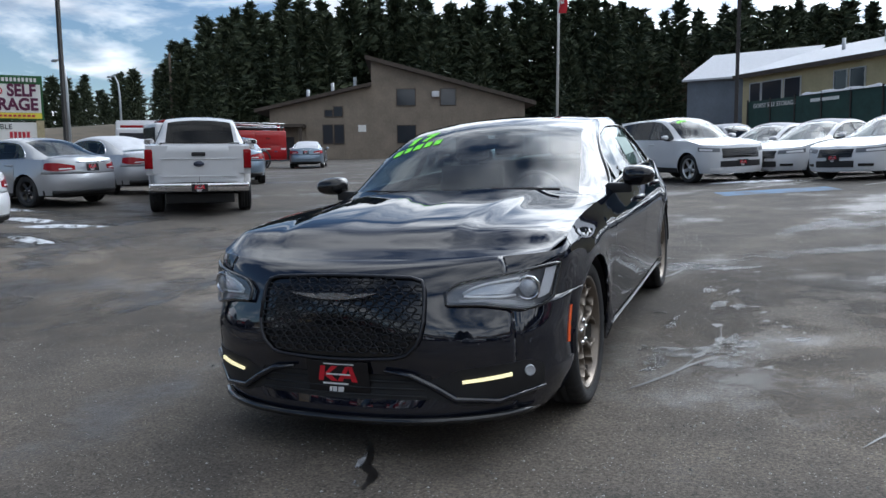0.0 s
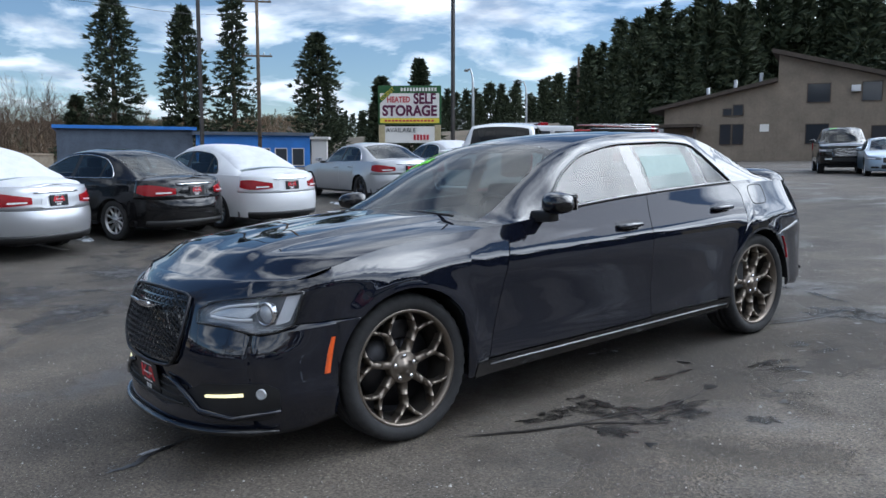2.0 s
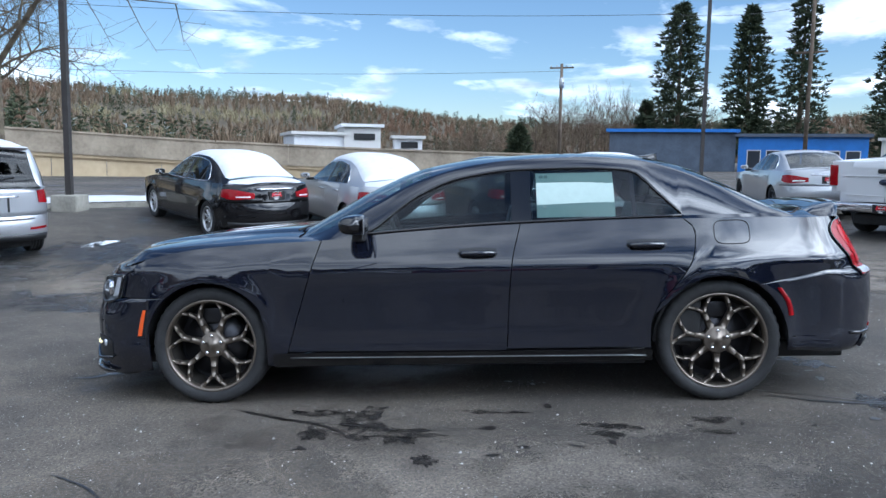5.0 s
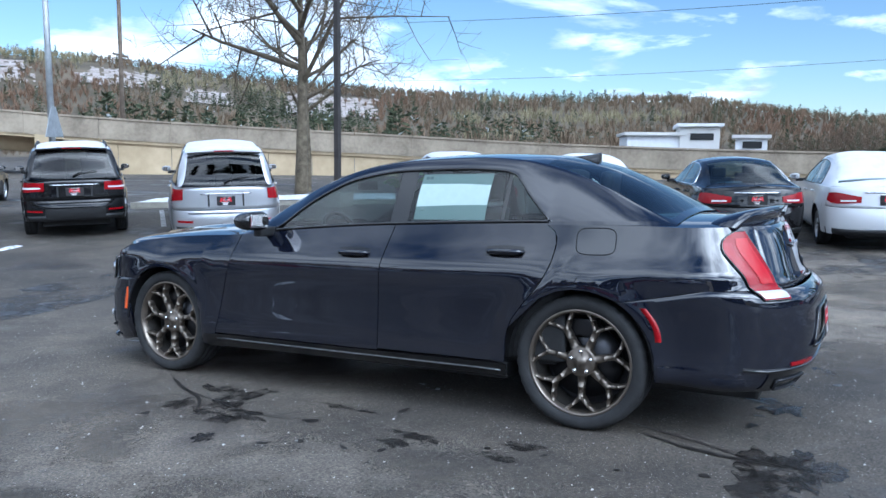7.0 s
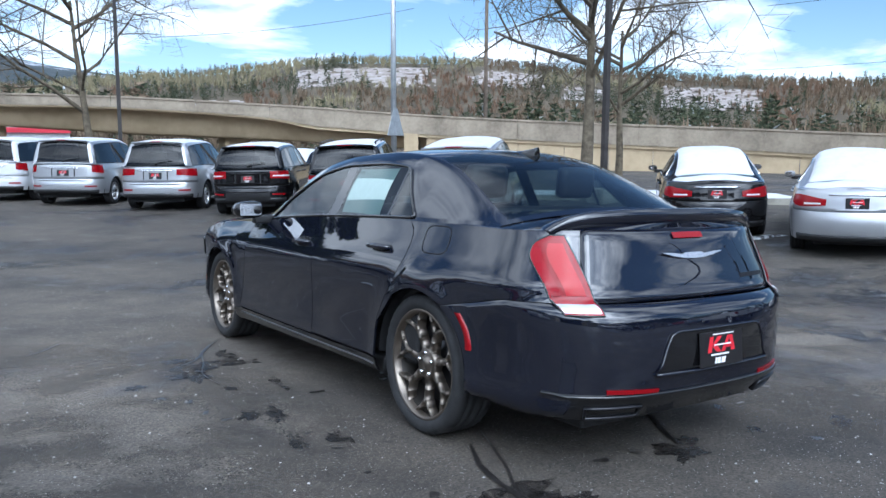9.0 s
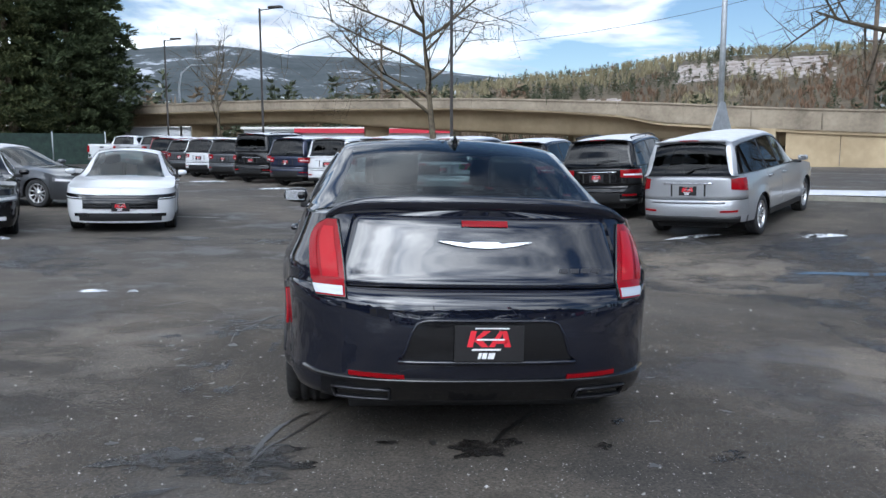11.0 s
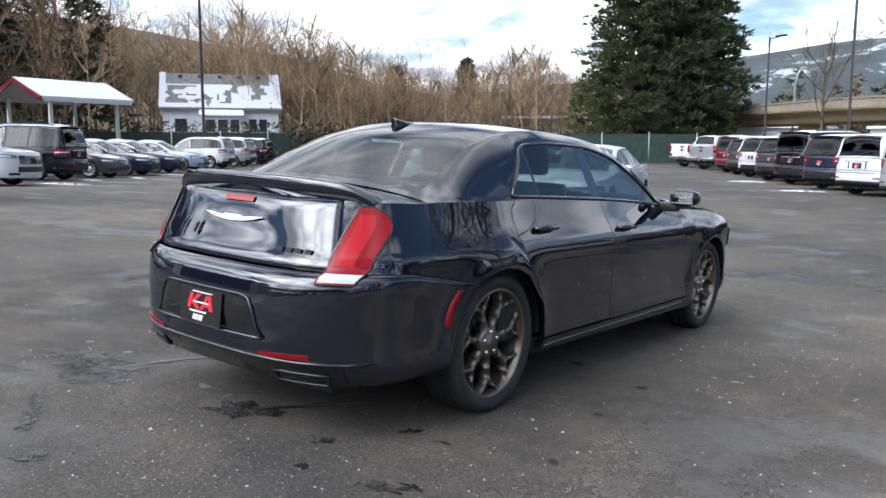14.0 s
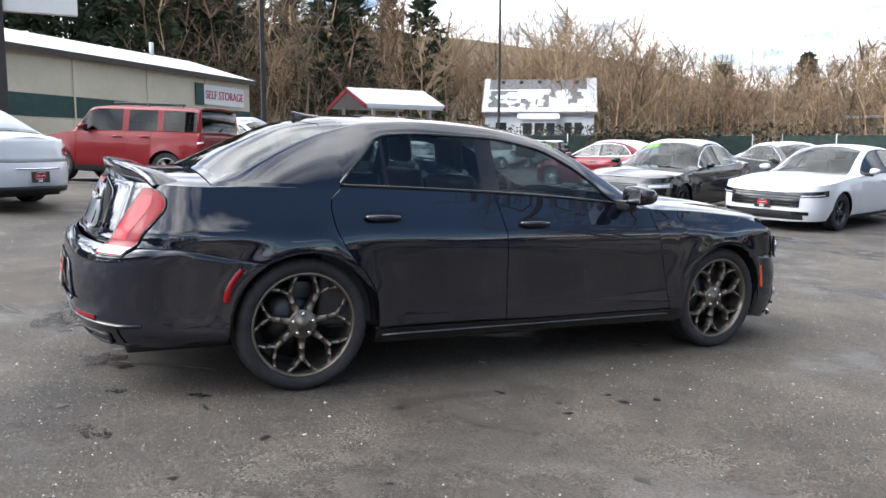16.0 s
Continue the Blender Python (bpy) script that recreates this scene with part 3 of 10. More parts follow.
def dealer_plate(parent, m, label="black dealer plate with red letters"):
    """A dealer's plate: black card, red slanted block letters as plain shapes, white bars for the small print. Lies in its own xy, facing z."""
    pl = part("dealer_plate", box(bmesh.new(), -0.152, 0.152, -0.078, 0.078, -0.004, 0.0, None, 0.0015), M_PLATE, parent, label, smooth=False)
    pl.matrix_basis = m
    bm = bmesh.new()
    sl = 0.25
    I = Matrix.Translation((0, 0, 0.0))

    def sk(pts):
        return [(x + sl * y, y) for x, y in pts]
    for o in ([(-0.095, -0.015), (-0.070, -0.015), (-0.070, 0.055), (-0.095, 0.055)], [(-0.070, 0.012), (-0.030, -0.015), (0.0, -0.015), (-0.045, 0.022)], [(-0.070, 0.018), (-0.045, 0.022), (-0.008, 0.055), (-0.040, 0.055)],
              [(0.0, -0.015), (0.025, -0.015), (0.050, 0.055), (0.030, 0.055)], [(0.070, -0.015), (0.098, -0.015), (0.062, 0.055), (0.042, 0.055)], [(0.020, 0.0), (0.080, 0.0), (0.076, 0.014), (0.026, 0.014)]):
        prism(bm, sk(o), I, 0.0015)
    part("red_lettering", bm, M_PLATERED, pl, smooth=False)
    for x0, x1, y0, y1 in ((-0.08, 0.07, 0.063, 0.068), (-0.06, 0.06, 0.014, 0.021), (-0.07, 0.055, -0.030, -0.022), (-0.035, -0.022, -0.066, -0.040), (-0.018, 0.002, -0.066, -0.040), (0.008, 0.036, -0.066, -0.040)):
        part("white_bar", prism(bmesh.new(), sk([(x0, y0), (x1, y0), (x1, y1), (x0, y1)]), Matrix.Translation((0, 0, 0.0016)), 0.001), M_PLATEWHITE, pl, smooth=False)
    return pl


def seat(parent, x, y, z, mat, bench=0.0, rest=True):
    """A car seat: cushion, back and head rest."""
    s = new("seat")
    s.parent = parent
    s.matrix_basis = Matrix.Translation((x, y, z))
    w = 0.25 if not bench else bench
    part("cushion", box(bmesh.new(), -w, w, -0.26, 0.24, -0.02, 0.13, None, 0.04), mat, s)
    part("backrest", box(bmesh.new(), -w, w, -0.06, 0.06, 0.0, 0.62, pose(0, 0.25, 0.10, -14), 0.045), mat, s)
    if rest:
        for hx in ((0,) if not bench else (-w * 0.55, w * 0.55)):
            part("head_rest", box(bmesh.new(), -0.13, 0.13, -0.045, 0.045, 0.0, 0.19, pose(hx, 0.40, 0.75, -8), 0.04), mat, s)
    return s


def mirror_unit(thing, sh, y, z, paint_mat, sx, size=1.0, x=None):
    """A door mirror on its stalk."""
    b = sh.wrap(y, z) if x is None else Vector((x, y, z))
    mr = new("door_mirror")
    mr.parent = thing
    mr.matrix_basis = Matrix.Translation((b.x * sx, y, z))
    k = size
    rows = []
    for i in range(15):
        u = -1 + 2 * i / 14
        r = max(1 - abs(u) ** 2.8, 0.0) ** (1 / 2.8)
        ring = []
        for j in range(21):
            a = 2 * math.pi * j / 20
            ca, sa = math.cos(a), math.sin(a)
            deep = 0.055 if ca > 0 else 0.092
            ring.append(Vector((sx * k * (0.160 + 0.100 * u), deep * math.copysign(abs(ca) ** 0.75, ca) * r - 0.02 * u, k * (0.070 + (0.060 - 0.008 * u) * math.copysign(abs(sa) ** 0.75, sa) * r))))
        rows.append(ring)
    part("housing", grid_bm(rows, flip=(sx < 0)), paint_mat, mr)
    part("stalk", box(bmesh.new(), -0.03 * sx, 0.12 * sx, -0.035, 0.035, -0.03, 0.03, None, 0.012), M_TRIM, mr)
    part("mirror_glass", box(bmesh.new(), min(0.085 * k * sx, 0.235 * k * sx), max(0.085 * k * sx, 0.235 * k * sx), 0.050, 0.058, 0.030 * k, 0.112 * k), M_CHROME, mr, smooth=False)
    return mr


def handle(thing, sh, y, z, sx, mat):
    p = sh.wrap(y, z)
    bm = bmesh.new()
    tube(bm, [(p.x * sx, y - 0.11, z), ((p.x + 0.028) * sx, y - 0.085, z), ((p.x + 0.034) * sx, y, z + 0.002), ((p.x + 0.028) * sx, y + 0.085, z), (p.x * sx, y + 0.11, z)], [0.010, 0.015, 0.016, 0.015, 0.010], 8)
    return part("door_handle", bm, mat, thing)


def hero_car():
    """The dark saloon in the middle of the lot."""
    sh = Shape(half=0.957, y_front=-2.555, y_rear=2.555, ysf=-1.98, ysr=1.93, nose_n=curve((0.2, 2.7), (0.50, 2.7), (0.68, 2.1), (0.9, 1.95)), tail_n=curve((0.3, 3.2), (0.68, 3.2), (0.80, 2.8), (1.0, 2.6)), taper_f=0.10, taper_r=0.105, wheel_f=-1.60, wheel_r=1.452, wheel_z=0.358, arch=0.395, flare=0.020,
               in_side=curve((0.15, 0.085), (0.24, 0.045), (0.30, 0.020), (0.345, 0.010), (0.39, 0.015), (0.46, 0.017), (0.58, 0.014), (0.74, 0.003), (0.815, 0.0), (0.845, 0.005), (0.87, 0.017), (0.92, 0.040), (1.00, 0.072), (1.09, 0.105)),
               in_front=curve((0.15, 0.03), (0.20, 0.0), (0.27, 0.02), (0.36, 0.035), (0.44, 0.02), (0.60, 0.03), (0.70, 0.055), (0.78, 0.105), (0.83, 0.17), (0.87, 0.25)),
               in_rear=curve((0.20, 0.16), (0.28, 0.09), (0.36, 0.03), (0.42, 0.012), (0.55, 0.0), (0.70, 0.012), (0.755, 0.035), (0.775, 0.095), (0.80, 0.115), (0.95, 0.165), (1.05, 0.205), (1.09, 0.24)),
               sill=curve((-3.02, 0.155), (-2.3, 0.165), (-2.02, 0.20), (-1.2, 0.235), (1.05, 0.265), (1.85, 0.30), (2.2, 0.27), (3.02, 0.26)),
               top=curve((-3.02, 0.845), (-2.6, 0.845), (-2.25, 0.85), (-2.02, 0.885), (-1.7, 0.945), (-1.3, 0.975), (-0.9, 0.99), (-0.41, 1.03), (0.28, 1.065), (1.26, 1.08), (1.7, 1.08), (2.02, 1.072), (2.4, 1.075), (3.02, 1.085)))
    car = root("sedan", TILT.to_4x4(), "glossy midnight-black four-door sedan with bronze wheels on wet asphalt", "car")
    pm = M_BLACKPAINT
    seam1 = curve((0.25, -1.135), (0.5, -1.06), (0.85, -0.945), (1.0, -0.895))
    seam2 = curve((0.25, 0.205), (0.5, 0.215), (0.83, 0.24), (1.08, 0.30))
    seam3 = curve((0.25, 1.045), (0.45, 1.048), (0.55, 1.075), (0.63, 1.13), (0.79, 1.26), (0.89, 1.305), (1.0, 1.32), (1.05, 1.30), (1.09, 1.24))
    ref = {1: -0.945, 2: 0.24, 3: 1.26}

    def warp(s, z):
        k = [(-1.98, 0), (ref[1], seam1(z) - ref[1]), (ref[2], seam2(z) - ref[2]), (ref[3], seam3(z) - ref[3]), (2.05, 0)]
        for (a, da), (b, db) in zip(k, k[1:]):
            if a <= s <= b:
                return da + (db - da) * (s - a) / (b - a)
        return 0.0
    gap = 0.003
    split_f, split_r = 0.655, 0.765

    def bump_top(s):
        return 0.692 + (split_r - 0.692) * min(max((s - 1.67) / 0.42, 0), 1)
    for sx in (1, -1):
        fcols = span(-2.403, -2.0, 12) + arch_span(-1.98, ref[1] - gap, -1.60, 0.395)
        part("front_fender", skin(sh, fcols, sx, 12, bottom=lambda s: max(split_f + 0.006 if s < -1.866 else 0, sh.low(s)), warp=warp), pm, car)
        part("front_door", skin(sh, span(ref[1] + gap, ref[2] - gap, 14), sx, 16, bottom=lambda s: 0.325, warp=warp), pm, car)
        part("rear_door", skin(sh, span(ref[2] + gap, ref[3] - gap, 14), sx, 16, bottom=lambda s: 0.335, warp=warp), pm, car)
        part("quarter_panel", skin(sh, arch_span(ref[3] + gap, 1.90, 1.452, 0.395) + span(1.93, sh.s_at(0.64, False, 0.9), 16), sx, 16, bottom=lambda s: max(sh.low(s), bump_top(s) + 0.004 if s > 1.667 else 0), warp=warp), pm, car)
        part("sill_panel", skin(sh, span(-1.20, 1.055, 20), sx, 5, bottom=lambda s: sh.low(s) - 0.012, top=lambda s: 0.318 + 0.004 * s, out=0.003), M_GLOSSBLACK, car)
        bm = bmesh.new()
        tube(bm, [mirrored(sh.wrap(y, 0.285, 0.006), sx) for y in span(-1.1, 1.02, 16)], 0.0035, 6)
        part("sill_strip", bm, M_SATIN, car)
        # arch liners
        for yw in (-1.60, 1.452):
            rows = []
            for k in range(25):
                a = math.pi * k / 24
                y, z = yw - 0.392 * math.cos(a), 0.358 + 0.392 * math.sin(a)
                rows.append([Vector((sx * 0.93, y, max(z, 0.2))), Vector((sx * 0.60, y, max(z, 0.2)))])
            part("arch_liner", grid_bm(rows), M_TRIM, car)
    bm = bmesh.new()
    for sx in (1, -1):
        skin(sh, [sh.ysf - 1] + span(sh.ysf - 0.97, -2.40, 26), sx, 18, bm=bm)
        skin(sh, span(-2.40, -2.0, 12) + span(-1.99, -1.866, 8), sx, 18, top=lambda s: max(split_f, sh.low(s)), bm=bm)
    bmesh.ops.remove_doubles(bm, verts=bm.verts, dist=0.0004)
    part("front_bumper", bm, pm, car)
    bm = bmesh.new()
    for sx in (1, -1):
        skin(sh, span(1.668, 1.845, 12) + span(1.848, 2.90, 34) + [sh.ysr + 1], sx, 16, top=lambda s: max(bump_top(s), sh.low(s)), bm=bm)
    bmesh.ops.remove_doubles(bm, verts=bm.verts, dist=0.0004)
    part("rear_bumper", bm, pm, car)
    # bonnet
    hood_c = curve((-2.40, 0.865), (-2.30, 0.885), (-2.21, 0.91), (-2.0, 0.962), (-1.5, 1.015), (-1.10, 1.035), (-0.9, 1.03))

    def hood_crease(x, y):
        w = 0.44 + 0.10 * (y + 2.4)
        return 0.016 / (1 + math.exp((abs(x) - w) / 0.012)) - 0.006 / (1 + math.exp((abs(x) - 0.12) / 0.02))
    s_side = -2.0
    corner = sh.wrap(s_side, sh.top(s_side))
    rows = []
    for k in range(-20, 21):
        f = k / 20
        s0 = sh.s_at(max(abs(f) * corner.x, 0.0008), True, 0.845) if abs(f) < 0.999 else s_side
        e0 = sh.wrap(s0, sh.top(s0))
        r = []
        for j in range(31):
            q = (j / 30) ** 1.35
            y = e0.y + (-0.92 - e0.y) * q
            side = sh.wrap(max(corner.y + (-0.92 - corner.y) * q, s_side), sh.top(max(corner.y + (-0.92 - corner.y) * q, s_side)))
            rise = min(1.0, q * 7)
            rise = rise * rise * (3 - 2 * rise)
            full = hood_c(y) + (side.z - hood_c(y)) * abs(f) ** 2.6
            z = e0.z + 0.012 * min(1.0, q * 40) * (1 - abs(f) ** 4) + (max(full, e0.z) - e0.z) * rise if abs(f) < 0.999 else side.z
            z += hood_crease(f * side.x, y) * rise * min(1.0, (1 - abs(f)) * 6)
            r.append(Vector((f * side.x, y, z)))
        rows.append(r)
    part("hood", grid_bm(rows, flip=True), pm, car)
    # boot lid: top and upright face
    deck_c = curve((1.6, 1.14), (1.95, 1.132), (2.2, 1.125), (2.40, 1.11))
    part("trunk_lid", grid_bm(lid(sh, span(1.50, 1.93, 10) + span(1.96, 2.90, 26) + [sh.ysr + 0.9999], deck_c, steps=14)), pm, car)
    bm = bmesh.new()
    for sx in (1, -1):
        skin(sh, span(sh.s_at(0.645, False, 0.9), 2.90, 14) + [sh.ysr + 1], sx, 12, bottom=lambda s: split_r + 0.006, top=lambda s: sh.top(s) + 0.001, bm=bm)
    bmesh.ops.remove_doubles(bm, verts=bm.verts, dist=0.0004)
    part("trunk_face", bm, pm, car)
    # roof and glass
    g = dict(ys=span(-1.12, -0.66, 10) + span(-0.62, 0.20, 20) + [0.245, 0.365] + span(0.42, 0.93, 9) + [0.965, 0.99] + span(1.02, 1.92, 22),
             centre=curve((-1.12, 1.035), (-0.9, 1.165), (-0.6, 1.318), (-0.29, 1.432), (0.1, 1.487), (0.6, 1.505), (1.03, 1.486), (1.33, 1.428), (1.63, 1.30), (1.93, 1.135)),
             rail_z=curve((-1.02, 0.99), (-0.9, 1.02), (-0.6, 1.178), (-0.4, 1.285), (-0.2, 1.365), (0, 1.415), (0.3, 1.45), (0.7, 1.458), (1.0, 1.435), (1.25, 1.37), (1.5, 1.262), (1.75, 1.14), (1.92, 1.085)),
             rail_x=curve((-1.1, 0.82), (-0.6, 0.735), (-0.2, 0.665), (0.3, 0.635), (0.9, 0.632), (1.3, 0.645), (1.6, 0.685), (1.92, 0.76)),
             glass0=curve((-0.8, 1.0), (-0.64, 1.022), (0.25, 1.075), (1.25, 1.098), (1.5, 1.10)),
             glass1=curve((-0.70, 1.02), (-0.62, 1.035), (-0.42, 1.18), (-0.31, 1.25), (-0.07, 1.345), (0.29, 1.392), (0.65, 1.395), (0.93, 1.378), (1.0, 1.36), (1.11, 1.25), (1.26, 1.10)),
             dlo=(-0.68, 1.26), panes=((-0.68, 0.245, "front_side_window"), (0.245, 0.365, "post"), (0.365, 0.965, "rear_side_window"), (0.965, 0.99, "post"), (0.99, 1.26, "quarter_window")), front_panes=1,
             screen=(-1.10, -0.24), back=(1.13, 1.86), pillar=0.055)
    cabin(sh, g, car, pm, M_GLASS, M_GLASS, trim=M_GLOSSBLACK)
    # dark mouldings round the side glass
    for sx in (1, -1):
        bm = side_moulding(sh, g, sx, -0.66, 1.25, 0.010)
        part("window_moulding", bm, M_GLOSSBLACK, car)
        mirror_unit(car, sh, -0.66, 1.015, M_GLOSSBLACK, sx, 1.0)
        for y, z in ((0.04, 0.902), (1.03, 0.935)):
            handle(car, sh, y, z, sx, pm)
            part("handle_cup", patch(sh, [(y - 0.11, z - 0.026), (y, z - 0.034), (y + 0.11, z - 0.026)], [(y - 0.11, z + 0.026), (y, z + 0.032), (y + 0.11, z + 0.026)], sx, 10, 4, 0.0015, 0.004), M_GLOSSBLACK, car)
    # fuel flap on the driver's side
    fl = [(1.43 + 0.105 * (1 + math.copysign(abs(math.cos(a)) ** 0.5, math.cos(a))), 0.998 + 0.068 * math.copysign(abs(math.sin(a)) ** 0.5, math.sin(a))) for a in [2 * math.pi * k / 40 for k in range(41)]]
    part("fuel_flap_seam", ribbon([sh.wrap(y, z, 0.0015) for y, z in fl], [Vector((1, 0, 0))] * 41, 0.006), M_TRIM, car)
    # grille
    sg = lambda x, z: sh.s_at(x, True, z)
    zg_lo = curve((-0.40, 0.60), (-0.385, 0.53), (-0.35, 0.475), (-0.28, 0.452), (0, 0.44), (0.28, 0.452), (0.35, 0.475), (0.385, 0.53), (0.40, 0.60))
    zg_hi = curve((-0.40, 0.60), (-0.395, 0.72), (-0.375, 0.768), (-0.32, 0.782), (0, 0.792), (0.32, 0.782), (0.375, 0.768), (0.395, 0.72), (0.40, 0.60))

    def nose(x, z, out=0.0):
        p = sh.wrap(sg(abs(x), z), z, out)
        return Vector((math.copysign(p.x, x) if abs(x) > 1e-4 else 0.0, p.y, z))
    xs = [-0.40, -0.397, -0.39] + span(-0.375, 0.375, 16) + [0.39, 0.397, 0.40]
    part("grille_back", grid_bm([[nose(x, zg_lo(x) + (zg_hi(x) - zg_lo(x)) * k / 8, 0.004) for k in range(9)] for x in xs]), M_GLOSSBLACK, car)
    bm = bmesh.new()
    ring = [nose(x, zg_lo(x), 0.016) for x in xs] + [nose(x, zg_hi(x), 0.016) for x in xs[::-1]]
    tube(bm, ring + [ring[0]], 0.008, 8, caps=False)
    part("grille_surround", bm, M_DARKALLOY, car, "dark satin grille surround")
    bm = bmesh.new()
    for i in range(15):
        for j in range(12):
            x, z = -0.37 + 0.0528 * i + (0.0264 if j % 2 else 0), 0.455 + 0.0285 * j
            if abs(x) > 0.375 or not zg_lo(x) + 0.016 < z < zg_hi(x) - 0.016:
                continue
            c = nose(x, z, 0.012)
            o = [(0.024, 0), (0.013, 0.0125), (-0.013, 0.0125), (-0.024, 0)]
            for s2 in (1, -1):
                for (ax, az), (bx, bz) in zip(o, o[1:]):
                    a, b = c + Vector((ax, 0, az * s2)), c + Vector((bx, 0, bz * s2))
                    tube(bm, [a, b], 0.0028, 4, caps=False)
    part("grille_mesh", bm, M_DARKALLOY, car, "black honeycomb grille mesh")
    wing = [(0.215, 0.014), (0.15, 0.012), (0.075, 0.004), (0.06, 0.012), (-0.06, 0.012), (-0.075, 0.004), (-0.15, 0.012), (-0.215, 0.014), (-0.14, -0.004), (-0.07, -0.014), (0, -0.017), (0.07, -0.014), (0.14, -0.004)]
    y = nose(0, 0.715).y
    part("winged_emblem", prism(bmesh.new(), wing, Matrix.Translation((0, y - 0.032, 0.715)) @ Matrix.Rotation(radians(84), 4, "X"), 0.012), M_EMBLEM, car, "chrome winged emblem", smooth=False)
    # lamps, bumper openings and marks
    for sx in (1, -1):
        hi_x, ho_x = None, sh.s_at(0.885, True, 0.73)
        zlo = curve((0.0, 0.668), (0.25, 0.660), (0.45, 0.642), (0.62, 0.628), (0.80, 0.634), (1.0, 0.660))
        zhi = curve((0.0, 0.715), (0.10, 0.752), (0.30, 0.770), (0.60, 0.785), (0.85, 0.797), (1.0, 0.800))
        sa = sh.s_at(0.475, True, 0.72)

        def lamp(u, v, o, sx=sx):
            z = zlo(u) + (zhi(u) - zlo(u)) * v
            return mirrored(sh.wrap(sa + (ho_x - 0.035 * (1 - v) - sa) * u, z, o), sx)

        def lamp_piece(u0, u1, v0, v1, o, n=10, m=4, lean=0.0):
            rows = [[lamp(u0 + (u1 - u0) * i / n + lean * (j / m - 0.5), v0 + (v1 - v0) * j / m, o) for j in range(m + 1)] for i in range(n + 1)]
            return grid_bm(rows, flip=(sx < 0))
        hl = part("headlight", lamp_piece(0, 1, 0, 1, 0.002, 26, 8), M_LAMPGREY, car, "smoked headlight with projector and side reflector")
        part("headlight_lens", lamp_piece(0, 1, 0, 1, 0.026, 26, 8), M_CLEAR, hl).visible_shadow = False
        bm = bmesh.new()
        ring = [lamp(u, 0, 0.018) for u in span(0, 1, 20)] + [lamp(1, v, 0.018) for v in span(0.2, 1, 4)] + [lamp(u, 1, 0.018) for u in span(0.95, 0, 20)]
        tube(bm, ring + [ring[0]], 0.0085, 6, caps=False)
        part("headlight_rim", bm, M_GLOSSBLACK, hl)
        bm = bmesh.new()
        tube(bm, [lamp(u, v, 0.014) for u, v in ((0.54, 0.36), (0.40, 0.30), (0.22, 0.30), (0.14, 0.36), (0.13, 0.48), (0.20, 0.66), (0.30, 0.76), (0.44, 0.80), (0.56, 0.82))], 0.0065, 8)
        part("light_pipe", bm, M_WHITELENS, hl)
        part("reflector_bowl", lamp_piece(0.18, 0.54, 0.38, 0.70, 0.010, 8, 4, 0.10), M_PIPE, hl)
        part("turn_lens", lamp_piece(0.10, 0.56, 0.10, 0.22, 0.010, 8, 2), M_SATIN, hl)
        part("side_reflector", lamp_piece(0.80, 0.955, 0.18, 0.92, 0.012, 6, 4, 0.05), M_WHITELENS, hl)
        c, d = lamp(0.655, 0.52, 0.004), None
        d = (lamp(0.655, 0.52, 0.05) - lamp(0.655, 0.52, 0.0)).normalized()
        d = (d + Vector((0, -1.2, 0))).normalized()
        bm = bmesh.new()
        lathe(bm, [(-0.01, 0.056), (0.014, 0.054), (0.016, 0.046), (0.006, 0.044)], 28)
        bmesh.ops.transform(bm, matrix=Matrix.Translation(c) @ d.to_track_quat("X", "Z").to_matrix().to_4x4(), verts=bm.verts)
        part("projector_ring", bm, M_CHROME, hl)
        bm = bmesh.new()
        lathe(bm, [(-0.01, 0.045), (0.008, 0.038), (0.016, 0.022), (0.018, 0.0)], 28)
        bmesh.ops.transform(bm, matrix=Matrix.Translation(c) @ d.to_track_quat("X", "Z").to_matrix().to_4x4(), verts=bm.verts)
        part("projector", bm, M_PIPE, hl)
        # bumper pocket with running light and fog lamp
        p0, p1 = sh.s_at(0.40, True, 0.3), sh.s_at(0.84, True, 0.3)
        pk = part("bumper_pocket", patch(sh, [(p0, 0.285), (p0 + 0.12, 0.235), (p1 - 0.05, 0.245), (p1, 0.29)], [(p0, 0.345), (p0 + 0.12, 0.40), (p1 - 0.06, 0.41), (p1, 0.38)], sx, 16, 4, 0.003, 0.02), M_TRIM, car)
        part("running_light", patch(sh, [(p0 + 0.10, 0.336), (p1 - 0.13, 0.354)], [(p0 + 0.10, 0.348), (p1 - 0.13, 0.368)], sx, 12, 2, 0.012, 0.012), M_DRL, pk)
        c = mirrored(sh.wrap(p1 - 0.065, 0.365, 0.0), sx)
        bm = bmesh.new()
        lathe(bm, [(0.0, 0.024), (0.014, 0.023), (0.010, 0.017), (0.012, 0.0)], 20)
        bmesh.ops.transform(bm, matrix=Matrix.Translation(c) @ Vector((sx * 0.55, -0.83, 0)).to_track_quat("X", "Z").to_matrix().to_4x4(), verts=bm.verts)
        part("fog_lamp", bm, M_PIPE, pk)
        bm = bmesh.new()
        tube(bm, [mirrored(sh.wrap(p0 + a, z, 0.016), sx) for a, z in ((-0.12, 0.395), (-0.04, 0.375), (0.02, 0.33), (0.08, 0.272), (0.20, 0.252), (p1 - p0, 0.285))], [0.008, 0.014, 0.016, 0.016, 0.012, 0.008], 8)
        part("bumper_blade", bm, pm, car)
        rows = [[mirrored(sh.wrap(-2.065 + 0.045 * (z - 0.42) / 0.16 + dx, z, o), sx) for dx, o in ((-0.022, -0.006), (-0.020, 0.006), (0.012, 0.006), (0.014, -0.006))] for z in span(0.425, 0.585, 6)]
